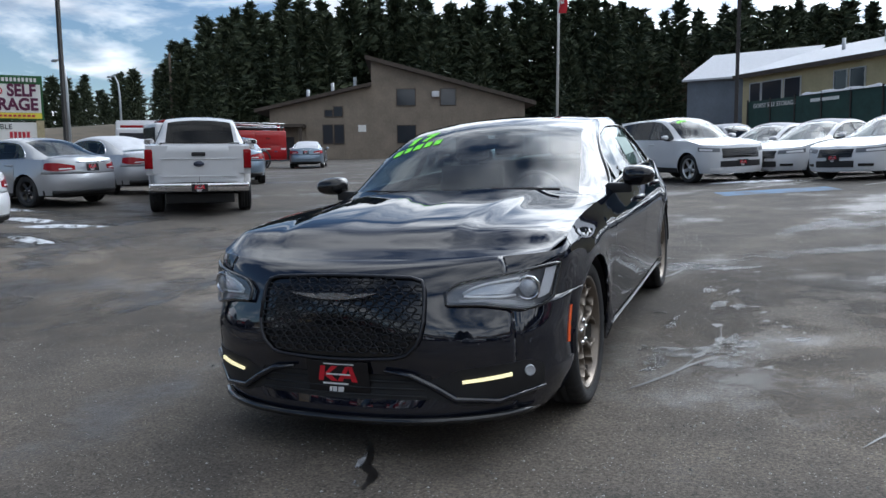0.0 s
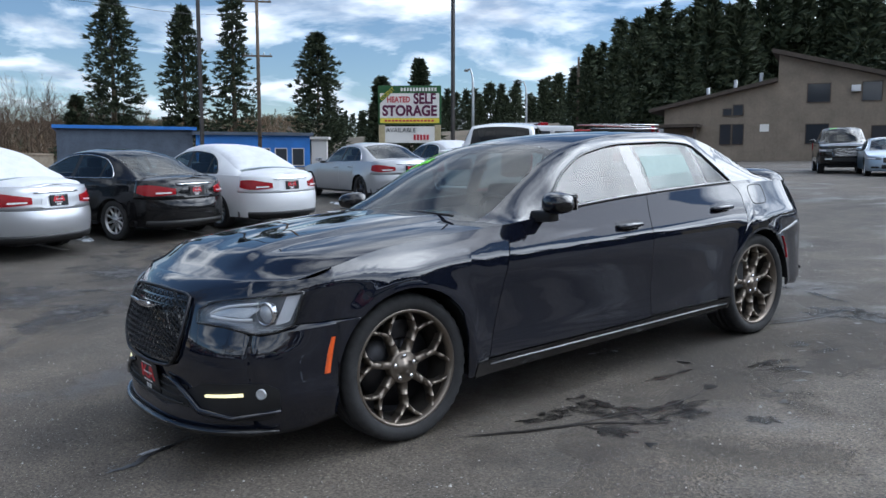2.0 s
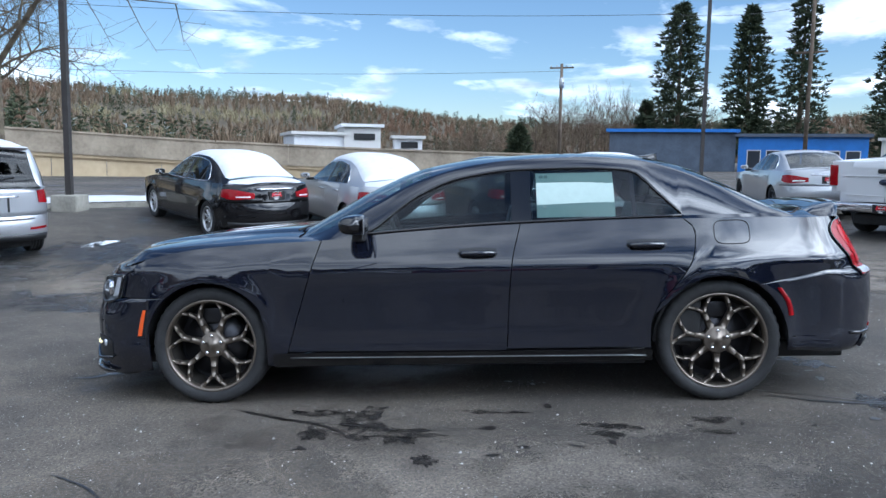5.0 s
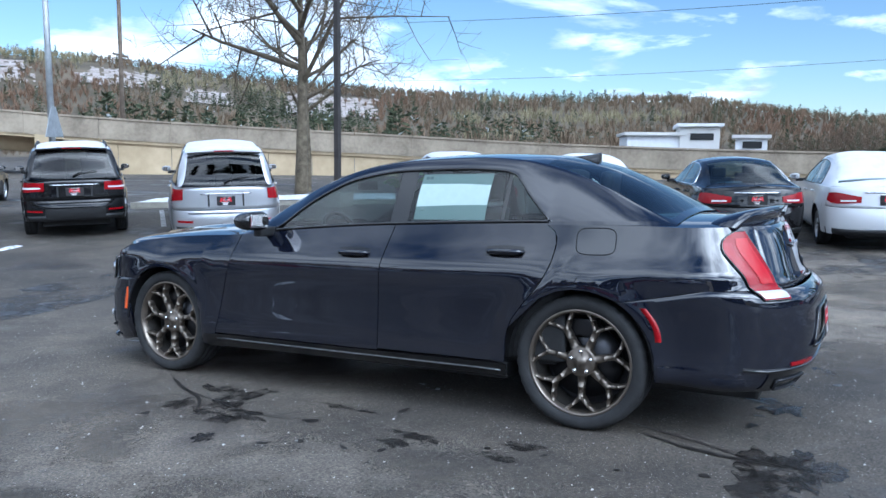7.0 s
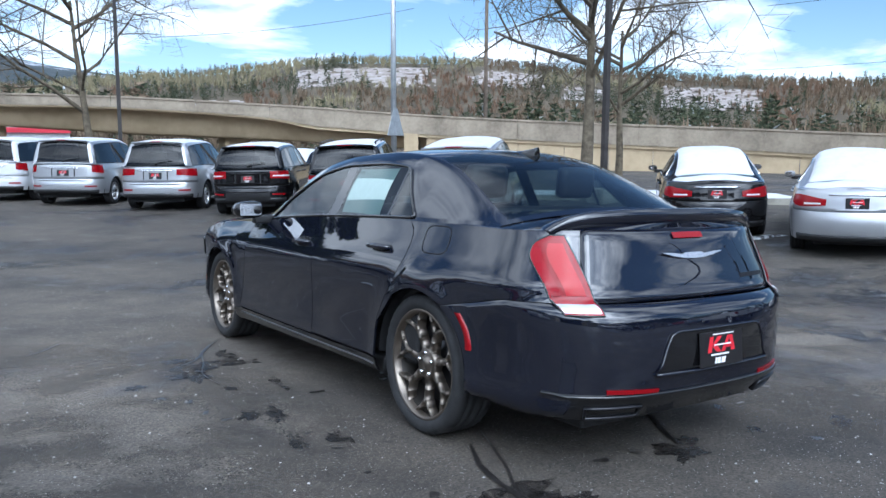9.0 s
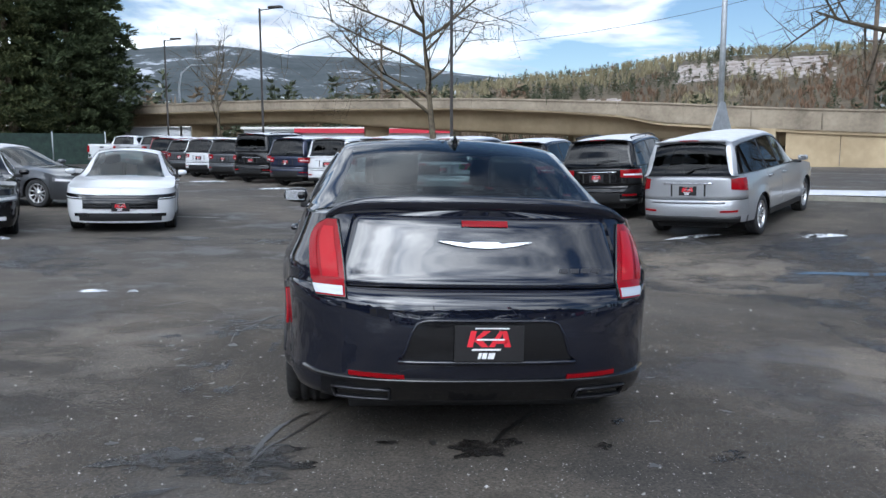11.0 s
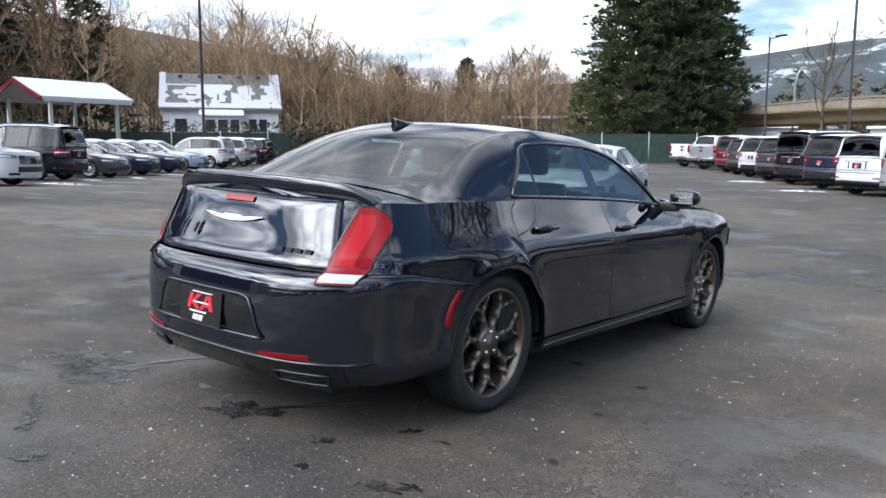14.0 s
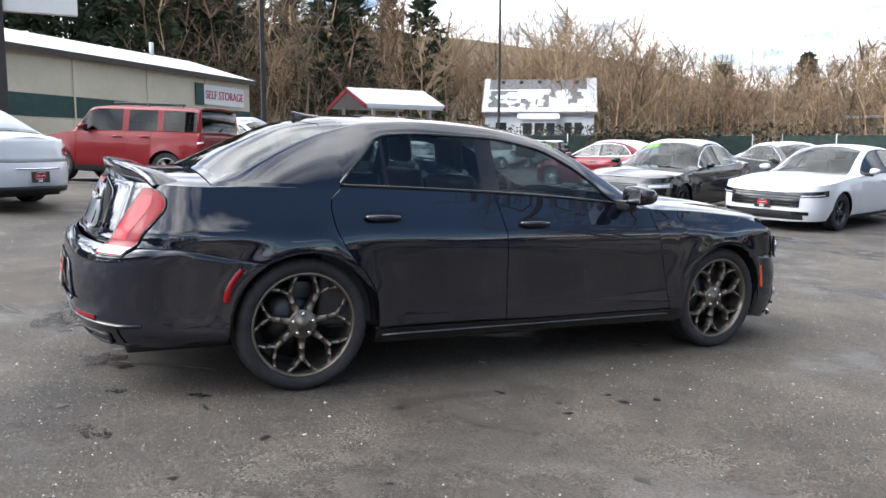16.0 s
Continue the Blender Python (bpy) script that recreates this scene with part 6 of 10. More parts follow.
CARS = [
    # name, kind, paint, label, how it is placed: (what, x, y, heading), options
    ("sedan", "sedan", M_BLACK, "black sedan with snow on roof and trunk, red tail lights", ("rl", -8.42, -4.94, 222), dict(snow=0.05, spec=dict(h=1.47))),
    ("sedan", "sedan", M_SILVER, "silver sedan under a thick snow-covered roof", ("rl", -8.60, -2.45, 210), dict(snow=0.07, spec=dict(h=1.46))),
    ("sedan", "sedan", M_BLACK, "black sedan with chrome trunk strip on damp asphalt", ("rl", -9.52, -0.10, 202), dict(spec=dict(h=1.45))),
    ("sedan", "sedan", M_WHITE, "white sedan with snow along its roof", ("rl", -10.1, 1.90, 192), dict(snow=0.05, spec=dict(h=1.48, rear=2.55))),
    ("sedan", "sedan", M_SILVER, "silver sedan with dark five-spoke wheels", ("rl", -12.6, 6.55, 176), dict(wheels=M_DARKALLOY, style="five", spec=dict(h=1.45))),
    ("sedan", "sedan", M_SILVER, "silver sedan with chrome wheels beside the pickup", ("rl", -13.6, 9.75, 172), dict(wheels=M_CHROME, style="five", snow=0.02, spec=dict(h=1.47, rear=2.5))),
    ("sedan", "sedan", M_WHITE, "white sedan dusted with snow, parked behind others", ("rl", -16.6, 13.4, 170), dict(snow=0.03)),
    ("pickup_truck", "pickup", M_WHITE, "white crew-cab pickup with chrome step bumper", ("rr", -8.55, 8.44, 128), dict(wheels=M_CHROME, style="five", dark_glass=True)),
    ("hatchback", "sedan", M_BLUEGREY, "blue-grey compact car parked beyond the pickup", ("c", -14.2, 15.7, 128), dict(spec=dict(h=1.45))),
    ("coupe", "sedan", M_BLUEGREY, "blue-grey coupe with snow on its roof", ("c", -21.3, 31.8, 118), dict(snow=0.05, spec=dict(h=1.38))),
    ("minivan", "van", M_SILVER, "silver minivan with snow in its rear window", ("rr", -6.50, -7.10, 226), dict(tail="tall", snow=0.03, spec=dict(h=1.75, front=-2.5, rear=2.6, wf=-1.52, wr=1.52, belt=1.05, van=0.18, half=0.97, rake=0.22))),
    ("crossover", "suv", M_BLACK, "black crossover with wide red tail lights", ("rc", -4.55, -10.05, 234), dict(snow=0.02, roof_rack=True, spec=dict(h=1.70, rear=2.4, wr=1.42))),
    ("crossover", "suv", M_BLACK, "black compact crossover with slim tail lights", ("rc", -3.30, -12.45, 236), dict(tail="wide", snow=0.02, spec=dict(h=1.65))),
    ("minivan", "van", M_SILVER, "silver minivan with dark rear glass", ("rc", -1.85, -14.8, 237), dict(tail="wide", snow=0.02, spec=dict(h=1.73, front=-2.5, rear=2.55, wf=-1.5, wr=1.5, van=0.15, half=0.98))),
    ("minivan", "van", M_SILVER, "pale silver minivan in the dealer row", ("rc", -0.2, -17.4, 238), dict(tail="tall", snow=0.03, spec=dict(h=1.75, front=-2.5, rear=2.55, wf=-1.5, wr=1.5, van=0.18, half=0.97, rake=0.2))),
    ("minivan", "van", M_WHITE, "white minivan in the dealer row", ("rc", 1.3, -19.8, 239), dict(tail="tall", snow=0.03, spec=dict(h=1.75, front=-2.5, rear=2.55, wf=-1.5, wr=1.5, van=0.18, half=0.97, rake=0.2))),
    ("crossover", "suv", M_NAVY, "navy crossover in the dealer row", ("rc", 2.8, -22.2, 240), dict(snow=0.03, spec=dict(h=1.76, rear=2.5))),
    ("large_suv", "suv", M_BLACK, "large black sport utility vehicle with roof rails", ("rc", 4.3, -24.7, 241), dict(tail="tall", snow=0.03, roof_rack=True, spec=dict(h=1.92, rear=2.7, front=-2.5, wf=-1.5, wr=1.6, belt=1.15, half=1.0, rake=0.18))),
    ("crossover", "suv", M_GREY, "dark grey crossover in the dealer row", ("rc", 5.7, -27.2, 242), dict(snow=0.03, spec=dict(h=1.72))),
    ("crossover", "suv", M_WHITE, "white crossover in the dealer row", ("rc", 7.1, -29.6, 243), dict(snow=0.03, spec=dict(h=1.75))),
    ("crossover", "suv", M_GREY, "dark crossover in the dealer row", ("rc", 8.4, -32.0, 243), dict(snow=0.03, spec=dict(h=1.68))),
    ("minivan", "van", M_DKRED, "dark red minivan in the dealer row", ("rc", 9.8, -34.5, 244), dict(tail="tall", snow=0.03, spec=dict(h=1.80, rear=2.5))),
    ("pickup_truck", "pickup", M_SILVER, "silver pickup truck with dusting of snow", ("rc", 12.2, -38.0, 246), dict(dark_glass=True)),
    ("pickup_truck", "pickup", M_WHITE, "white pickup truck near the fence", ("rc", 14.6, -41.5, 248), dict(dark_glass=True)),
    ("sedan", "sedan", M_WHITE, "white sedan with black grille facing the lane", ("fa", 4.80, -9.65, 101), dict(plate="front", dark_lamps=True, wheels=M_DARKALLOY, style="five", spec=dict(half=0.95, front=-2.5, rear=2.55, wf=-1.52, wr=1.53, h=1.48, blunt=1.0))),
    ("sedan", "sedan", M_BLACK, "black sedan with green figures on its windscreen", ("fa", 7.10, -8.10, 111), dict(plate="front", marker=True, snow=0.03, wheels=M_DARKALLOY, style="five", spec=dict(half=0.95, front=-2.5, rear=2.55, wf=-1.52, wr=1.53, h=1.48, blunt=1.0))),
    ("sedan", "sedan", M_GREY, "grey sedan with snowy windscreen between two others", ("c", 8.9, -15.0, 160), dict(snow=0.03, spec=dict(h=1.44))),
    ("sedan", "sedan", M_DKRED, "dark red compact sedan with snow on its hood", ("fl", 13.8, -10.8, 14), dict(snow=0.02, spec=dict(half=0.885, front=-2.22, rear=2.3, wf=-1.33, wr=1.33, h=1.43))),
    ("sport_utility", "suv", M_RED, "boxy red sport utility vehicle with dark glass", ("rl", 11.9, 0.15, 48), dict(tail="tall", wheels=M_ALLOY, style="five", dark_glass=True, roof_rack=True, spec=dict(half=0.86, front=-2.05, rear=2.1, wf=-1.28, wr=1.25, h=1.65, belt=1.06, hood=1.05, rake=0.15, boxy=True))),
    ("sedan", "sedan", M_WHITE, "white sedan with tall red tail lights and snow", ("rc", 7.6, 2.5, 40), dict(tail="tall", snow=0.02, spec=dict(half=0.94, rear=2.55, h=1.50))),
    ("large_suv", "suv", M_WHITE, "white sport utility vehicle buried under snow", ("c", 20.5, -3.9, 215), dict(snow=0.12, spec=dict(h=1.85, rear=2.5, front=-2.45))),
    ("large_suv", "suv", M_BLACK, "black sport utility vehicle with silver wheels", ("c", 24.6, -7.4, 35), dict(snow=0.05, roof_rack=True, spec=dict(h=1.83, rear=2.4, half=0.98))),
    ("sedan", "sedan", M_GREY, "grey sedan beside snow-covered cars", ("c", 26.7, -10.2, 215), dict(snow=0.04)),
    ("sedan", "sedan", M_NAVY, "dark blue sedan with a snowy hood", ("c", 28.5, -12.7, 215), dict(snow=0.06)),
    ("sedan", "sedan", M_NAVY, "dark blue car with snow on its roof", ("c", 30.5, -15.3, 215), dict(snow=0.07)),
    ("hatchback", "sedan", M_PALEBLUE, "pale blue car with snow on its roof", ("c", 32.7, -18.2, 215), dict(snow=0.06)),
    ("crossover", "suv", M_WHITE, "white crossover with snow on its roof", ("c", 34.3, -21.2, 30), dict(snow=0.05, roof_rack=True)),
    ("crossover", "suv", M_SILVER, "silver crossover with snow on its roof", ("c", 36.2, -24.2, 30), dict(snow=0.05)),
    ("crossover", "suv", M_BLACK, "black crossover with snow on its roof", ("c", 38.4, -27.4, 30), dict(snow=0.05)),
    ("sedan", "sedan", M_RED, "red car under snow in the back row", ("c", 34.2, -11.0, 215), dict(snow=0.06)),
    ("sedan", "sedan", M_WHITE, "white sedan under snow in the back row", ("c", 36.6, -14.0, 215), dict(snow=0.06)),
    ("crossover", "suv", M_WHITE, "white compact crossover with black grille and green figures", ("fr", 0.05, 14.6, -48), dict(plate="front", marker=True, wheels=M_ALLOY, style="five", spec=dict(h=1.64, front=-2.2, rear=2.25, wf=-1.34, wr=1.33))),
    ("sedan", "sedan", M_WHITE, "white compact sedan with snow on its windscreen", ("c", 1.9, 20.2, -128), dict(plate="front", snow=0.04)),
    ("sedan", "sedan", M_WHITE, "white sedan with snowy hood facing the lane", ("c", 3.1, 17.7, -128), dict(plate="front", snow=0.04)),
    ("hatchback", "sedan", M_WHITE, "white hatchback with dark grille in a row", ("c", 4.6, 15.6, -128), dict(plate="front", snow=0.03)),
    ("pickup_truck", "pickup", M_GREY, "dark grey pickup with chrome grille bars", ("fr", -4.8, 21.5, -56), dict(plate="front", wheels=M_ALLOY)),
    ("sedan", "sedan", M_PALEBLUE, "pale blue sedan beside the dark pickup", ("c", -9.6, 28.4, -60), dict(spec=dict(h=1.44))),
    ("pickup_truck", "pickup", M_BLACK, "black pickup with green figures on its windscreen", ("c", -12.6, 31.0, -60), dict(marker=True)),
    ("crossover", "suv", M_WHITE, "white crossover with red roof behind the pickup", ("c", -6.0, 34.0, -60), dict(snow=0.05)),
    ("crossover", "suv", M_SILVER, "silver crossover under snow near the building", ("c", 0.5, 33.0, -60), dict(snow=0.08)),
    ("sedan", "sedan", M_BLACK, "black sedan parked in the next bay", ("rl", -6.6, -19.8, 226), dict(snow=0.05)),
]


for nm, kd, pm, lb, (how, cx, cy, phi), op in CARS:
    dg = phi + 90
    sp = {"sedan": spec_sedan, "suv": spec_suv, "van": spec_suv, "pickup": spec_pickup}[kd](**op.get("spec", {}))[0]
    c, s = math.cos(radians(dg)), math.sin(radians(dg))
    ox, oy = {"rl": (0.85, sp.wheel_r), "rr": (-0.85, sp.wheel_r), "fl": (0.85, sp.wheel_f), "fr": (-0.85, sp.wheel_f), "fa": (0, sp.wheel_f), "rc": (0, sp.y_rear), "c": (0, 0)}[how]
    parked(nm, kd, stand(cx - (c * ox - s * oy), cy - (s * ox + c * oy), dg, sp.wheel_r - sp.wheel_f), pm, lb, **op)


# ---------------------------------------------------------------- ground
def asphalt(name="asphalt", k=1.0):
    m = bpy.data.materials.new(name)
    m.use_nodes = True
    n, l = m.node_tree.nodes, m.node_tree.links
    p = n["Principled BSDF"]
    tc = n.new("ShaderNodeTexCoord")

    def noise_at(scale, detail=6.0, rough=0.6):
        t = n.new("ShaderNodeTexNoise")
        t.inputs["Scale"].default_value, t.inputs["Detail"].default_value, t.inputs["Roughness"].default_value = scale, detail, rough
        l.new(tc.outputs["Object"], t.inputs["Vector"])
        return t

    def ramp_of(src, a, b, ca, cb):
        r = n.new("ShaderNodeValToRGB")
        r.color_ramp.elements[0].position, r.color_ramp.elements[1].position = a, b
        r.color_ramp.elements[0].color, r.color_ramp.elements[1].color = (*ca, 1), (*cb, 1)
        l.new(src, r.inputs["Fac"])
        return r

    def mixed(kind, fac, a, b):
        x = n.new("ShaderNodeMix"); x.data_type = "RGBA"; x.blend_type = kind
        if isinstance(fac, float):
            x.inputs["Factor"].default_value = fac
        else:
            l.new(fac, x.inputs["Factor"])
        for k, v in (("A", a), ("B", b)):
            if isinstance(v, tuple):
                x.inputs[k].default_value = (*v, 1)
            else:
                l.new(v, x.inputs[k])
        return x.outputs["Result"]
    broad = ramp_of(noise_at(0.16, 4).outputs["Fac"], 0.36, 0.66, (0.051 * k, 0.0460 * k, 0.0405 * k), (0.112 * k, 0.0985 * k, 0.0820 * k))
    mid = ramp_of(noise_at(1.7, 8, 0.65).outputs["Fac"], 0.32, 0.72, (0.60, 0.60, 0.61), (1.36, 1.31, 1.24))
    col = mixed("MULTIPLY", 1.0, broad.outputs["Color"], mid.outputs["Color"])
    fine = ramp_of(noise_at(70, 5, 0.75).outputs["Fac"], 0.38, 0.64, (0.34, 0.34, 0.35), (1.75, 1.70, 1.64))
    col = mixed("MULTIPLY", 0.9, col, fine.outputs["Color"])
    v = n.new("ShaderNodeTexVoronoi"); v.inputs["Scale"].default_value = 55
    l.new(tc.outputs["Object"], v.inputs["Vector"])
    chip = n.new("ShaderNodeMath"); chip.operation = "LESS_THAN"; chip.inputs[1].default_value = 0.16
    l.new(v.outputs["Distance"], chip.inputs[0])
    sp = n.new("ShaderNodeSeparateColor"); l.new(v.outputs["Color"], sp.inputs[0])
    rare = n.new("ShaderNodeMath"); rare.operation = "GREATER_THAN"; rare.inputs[1].default_value = 0.62
    l.new(sp.outputs[0], rare.inputs[0])
    both = n.new("ShaderNodeMath"); both.operation = "MULTIPLY"; l.new(chip.outputs[0], both.inputs[0]); l.new(rare.outputs[0], both.inputs[1])
    col = mixed("MIX", both.outputs[0], col, (0.36, 0.345, 0.33))
    # damp, darker, smoother patches
    wet = ramp_of(noise_at(0.42, 7, 0.68).outputs["Fac"], 0.52, 0.60, (0, 0, 0), (1, 1, 1))
    col = mixed("MULTIPLY", wet.outputs["Color"], col, (0.52, 0.52, 0.55))
    l.new(col, p.inputs["Base Color"])
    rr = n.new("ShaderNodeMapRange"); rr.inputs["To Min"].default_value, rr.inputs["To Max"].default_value = 0.88, 0.46
    l.new(wet.outputs["Color"], rr.inputs["Value"]); l.new(rr.outputs["Result"], p.inputs["Roughness"])
    bp = n.new("ShaderNodeBump"); bp.inputs["Strength"].default_value, bp.inputs["Distance"].default_value = 0.55, 0.006
    l.new(noise_at(110, 4).outputs["Fac"], bp.inputs["Height"]); l.new(bp.outputs["Normal"], p.inputs["Normal"])
    return m


M_ASPHALT = asphalt()
# the same asphalt made paler: sunlight on the ground is put into its colour
M_SUNLITASPHALT = asphalt("sunlit_tone_asphalt", 1.75)
n_, l_ = M_SUNLITASPHALT.node_tree.nodes, M_SUNLITASPHALT.node_tree.links
d_tc = n_.new("ShaderNodeTexCoord")
d_sub = n_.new("ShaderNodeVectorMath"); d_sub.operation = "SUBTRACT"; d_sub.inputs[1].default_value = (0.5, 0.5, 0.5)
d_flat = n_.new("ShaderNodeVectorMath"); d_flat.operation = "MULTIPLY"; d_flat.inputs[1].default_value = (1, 1, 0)
d_len = n_.new("ShaderNodeVectorMath"); d_len.operation = "LENGTH"
d_edge = n_.new("ShaderNodeMapRange"); d_edge.inputs["From Min"].default_value, d_edge.inputs["From Max"].default_value = 0.48, 0.22
d_n = n_.new("ShaderNodeTexNoise"); d_n.inputs["Scale"].default_value, d_n.inputs["Detail"].default_value = 1.6, 8.0
d_r = n_.new("ShaderNodeMapRange"); d_r.inputs["From Min"].default_value, d_r.inputs["From Max"].default_value = 0.28, 0.54
d_mul = n_.new("ShaderNodeMath"); d_mul.operation = "MULTIPLY"
for a, b in ((d_tc.outputs["Generated"], d_sub.inputs[0]), (d_sub.outputs[0], d_flat.inputs[0]), (d_flat.outputs[0], d_len.inputs[0]), (d_len.outputs["Value"], d_edge.inputs["Value"]), (d_tc.outputs["Object"], d_n.inputs["Vector"]), (d_n.outputs["Fac"], d_r.inputs["Value"]), (d_edge.outputs["Result"], d_mul.inputs[0]), (d_r.outputs["Result"], d_mul.inputs[1]), (d_mul.outputs[0], n_["Principled BSDF"].inputs["Alpha"])):
    l_.new(a, b)
axis = [-2600, -1400, -800, -450, -280, -180, -120, -90, -70] + [float(v) for v in range(-56, -20, 3)] + [float(v) for v in np.arange(-20, 20.01, 0.8)] + [float(v) for v in range(23, 58, 3)] + [70, 90, 120, 180, 280, 450, 800, 1400, 2600]
part("ground", grid_bm([[Vector((x, y, ground_z(x, y))) for y in axis] for x in axis], flip=True), M_ASPHALT)
tagged(bpy.data.objects["ground"], "grey worn asphalt car lot with damp patches", "ground", kind="structure")


# ---------------------------------------------------------------- buildings, bridge and posts
M_TAN = material("tan_siding", (0.23, 0.19, 0.15), 0.85, vary=0.18, scale=0.6, bump=0.2, bump_scale=8)
M_TANTRIM = material("brown_trim", (0.07, 0.055, 0.045), 0.8, vary=0.2, scale=2)
M_CREAM = material("cream_metal_siding", (0.62, 0.54, 0.40), 0.6, vary=0.08, scale=0.4, bump=0.15, bump_scale=6)
M_YELLOW = material("yellow_board_siding", (0.52, 0.43, 0.25), 0.75, vary=0.12, scale=0.7, bump=0.2, bump_scale=9)
M_GREYBLUE = material("grey_blue_siding", (0.16, 0.18, 0.21), 0.7, vary=0.15, scale=0.6)
M_DKGREEN = material("dark_green_paint", (0.018, 0.055, 0.045), 0.6, vary=0.25, scale=1.5)
M_FENCE = material("green_slat_fence", (0.020, 0.038, 0.030), 0.7, vary=0.4, scale=3)
M_WHITEWALL = material("white_siding", (0.66, 0.67, 0.69), 0.7, vary=0.08, scale=1.5)
M_SHINGLE = material("grey_shingles", (0.16, 0.155, 0.15), 0.9, vary=0.35, scale=3, bump=0.3, bump_scale=12)
M_BLUE = material("bright_blue_paint", (0.03, 0.16, 0.50), 0.5, vary=0.15, scale=0.8)
M_SLATE = material("slate_blue_wall", (0.075, 0.095, 0.13), 0.7, vary=0.25, scale=0.8)
M_CONCRETE = material("weathered_concrete", (0.19, 0.155, 0.115), 0.85, second=(0.36, 0.30, 0.225), scale=0.5, bump=0.25, bump_scale=5)
M_CONCRETE2 = material("tan_concrete_girder", (0.37, 0.285, 0.175), 0.85, second=(0.52, 0.41, 0.265), scale=0.25, bump=0.2, bump_scale=4)
M_KERB = material("kerb_concrete", (0.25, 0.235, 0.20), 0.9, vary=0.3, scale=2.5, bump=0.4, bump_scale=20)
M_WINDOW = material("dark_window", (0.03, 0.035, 0.045), 0.08, spec=0.8)
M_FRAMEW = material("pale_window_frame", (0.55, 0.54, 0.52), 0.6)
M_POLE = material("dark_bronze_pole", (0.035, 0.030, 0.028), 0.55, vary=0.25, scale=3)
M_GALV = material("galvanised_steel", (0.42, 0.44, 0.46), 0.5, 0.6, vary=0.15, scale=4)
M_WOODPOLE = material("weathered_pole_wood", (0.13, 0.10, 0.075), 0.9, vary=0.35, scale=2, bump=0.3, bump_scale=15)
M_FIRERED = paint("fire_engine_red", (0.36, 0.010, 0.012), 0.0, 0.35)
M_SIGNWHITE = material("sign_white", (0.78, 0.77, 0.74), 0.5, vary=0.04, scale=1)
M_SIGNGREEN = material("sign_green", (0.02, 0.10, 0.03), 0.5)
M_SIGNYELLOW = material("sign_yellow", (0.75, 0.62, 0.06), 0.5)
M_SIGNRED = material("sign_red", (0.50, 0.03, 0.05), 0.5)
M_SIGNPURPLE = material("sign_plum", (0.10, 0.01, 0.05), 0.5)
M_SIGNBEIGE = material("sign_post_beige", (0.42, 0.36, 0.22), 0.7, vary=0.15)
M_FLAGRED = material("flag_red", (0.45, 0.02, 0.03), 0.8)


def wall_frame(a, b, z=0.0):
    """x runs from a to b along a wall, z is up, y goes into the building."""
    x = Vector((b[0] - a[0], b[1] - a[1], 0)).normalized()
    y = Vector((-x.y, x.x, 0))
    m = Matrix((x, y, Vector((0, 0, 1)))).transposed().to_4x4()
    m.translation = Vector((a[0], a[1], z))
    return m, math.hypot(b[0] - a[0], b[1] - a[1])


def window(parent, x0, x1, z0, z1, y=0.0, frame_mat=M_FRAMEW, bars=1):
    w = part("window", box(bmesh.new(), x0, x1, y - 0.05, y + 0.05, z0, z1), M_WINDOW, parent, smooth=False)
    bm = bmesh.new()
    t = 0.07
    for q in ((x0 - t, x1 + t, z1, z1 + t), (x0 - t, x1 + t, z0 - t, z0), (x0 - t, x0, z0, z1), (x1, x1 + t, z0, z1)):
        box(bm, q[0], q[1], y - 0.08, y + 0.02, q[2], q[3])
    for k in range(1, bars + 1):
        x = x0 + (x1 - x0) * k / (bars + 1)
        box(bm, x - 0.03, x + 0.03, y - 0.07, y - 0.04, z0, z1)
    part("window_frame", bm, frame_mat, w, smooth=False)
    return w


def lettering(text, size, m, mat, parent, depth=0.01, wide=1.0, label="", bold=0.0):
    cu = bpy.data.curves.new("lettering", "FONT")
    cu.body, cu.size, cu.extrude, cu.align_x, cu.align_y = text, size, depth, "CENTER", "CENTER"
    cu.offset = bold
    tmp = bpy.data.objects.new("lettering", cu)
    me = bpy.data.meshes.new_from_object(tmp)
    bpy.data.objects.remove(tmp)
    me.materials.clear(); me.materials.append(mat)
    ob = new("lettering", me)
    ob.parent = parent
    ob.matrix_basis = m @ Matrix.Diagonal((wide, 1, 1, 1))
    if label:
        ob["label"] = label
    return ob


def slab(bm, pts, thick, mat=0):
    """A flat sheet through points, given some thickness downwards."""
    a = [bm.verts.new(Vector(p)) for p in pts]
    b = [bm.verts.new(Vector(p) - Vector((0, 0, thick))) for p in pts]
    bm.faces.new(a).material_index = mat
    bm.faces.new(b[::-1]).material_index = mat
    for i in range(len(a)):
        j = (i + 1) % len(a)
        bm.faces.new((a[i], b[i], b[j], a[j])).material_index = mat


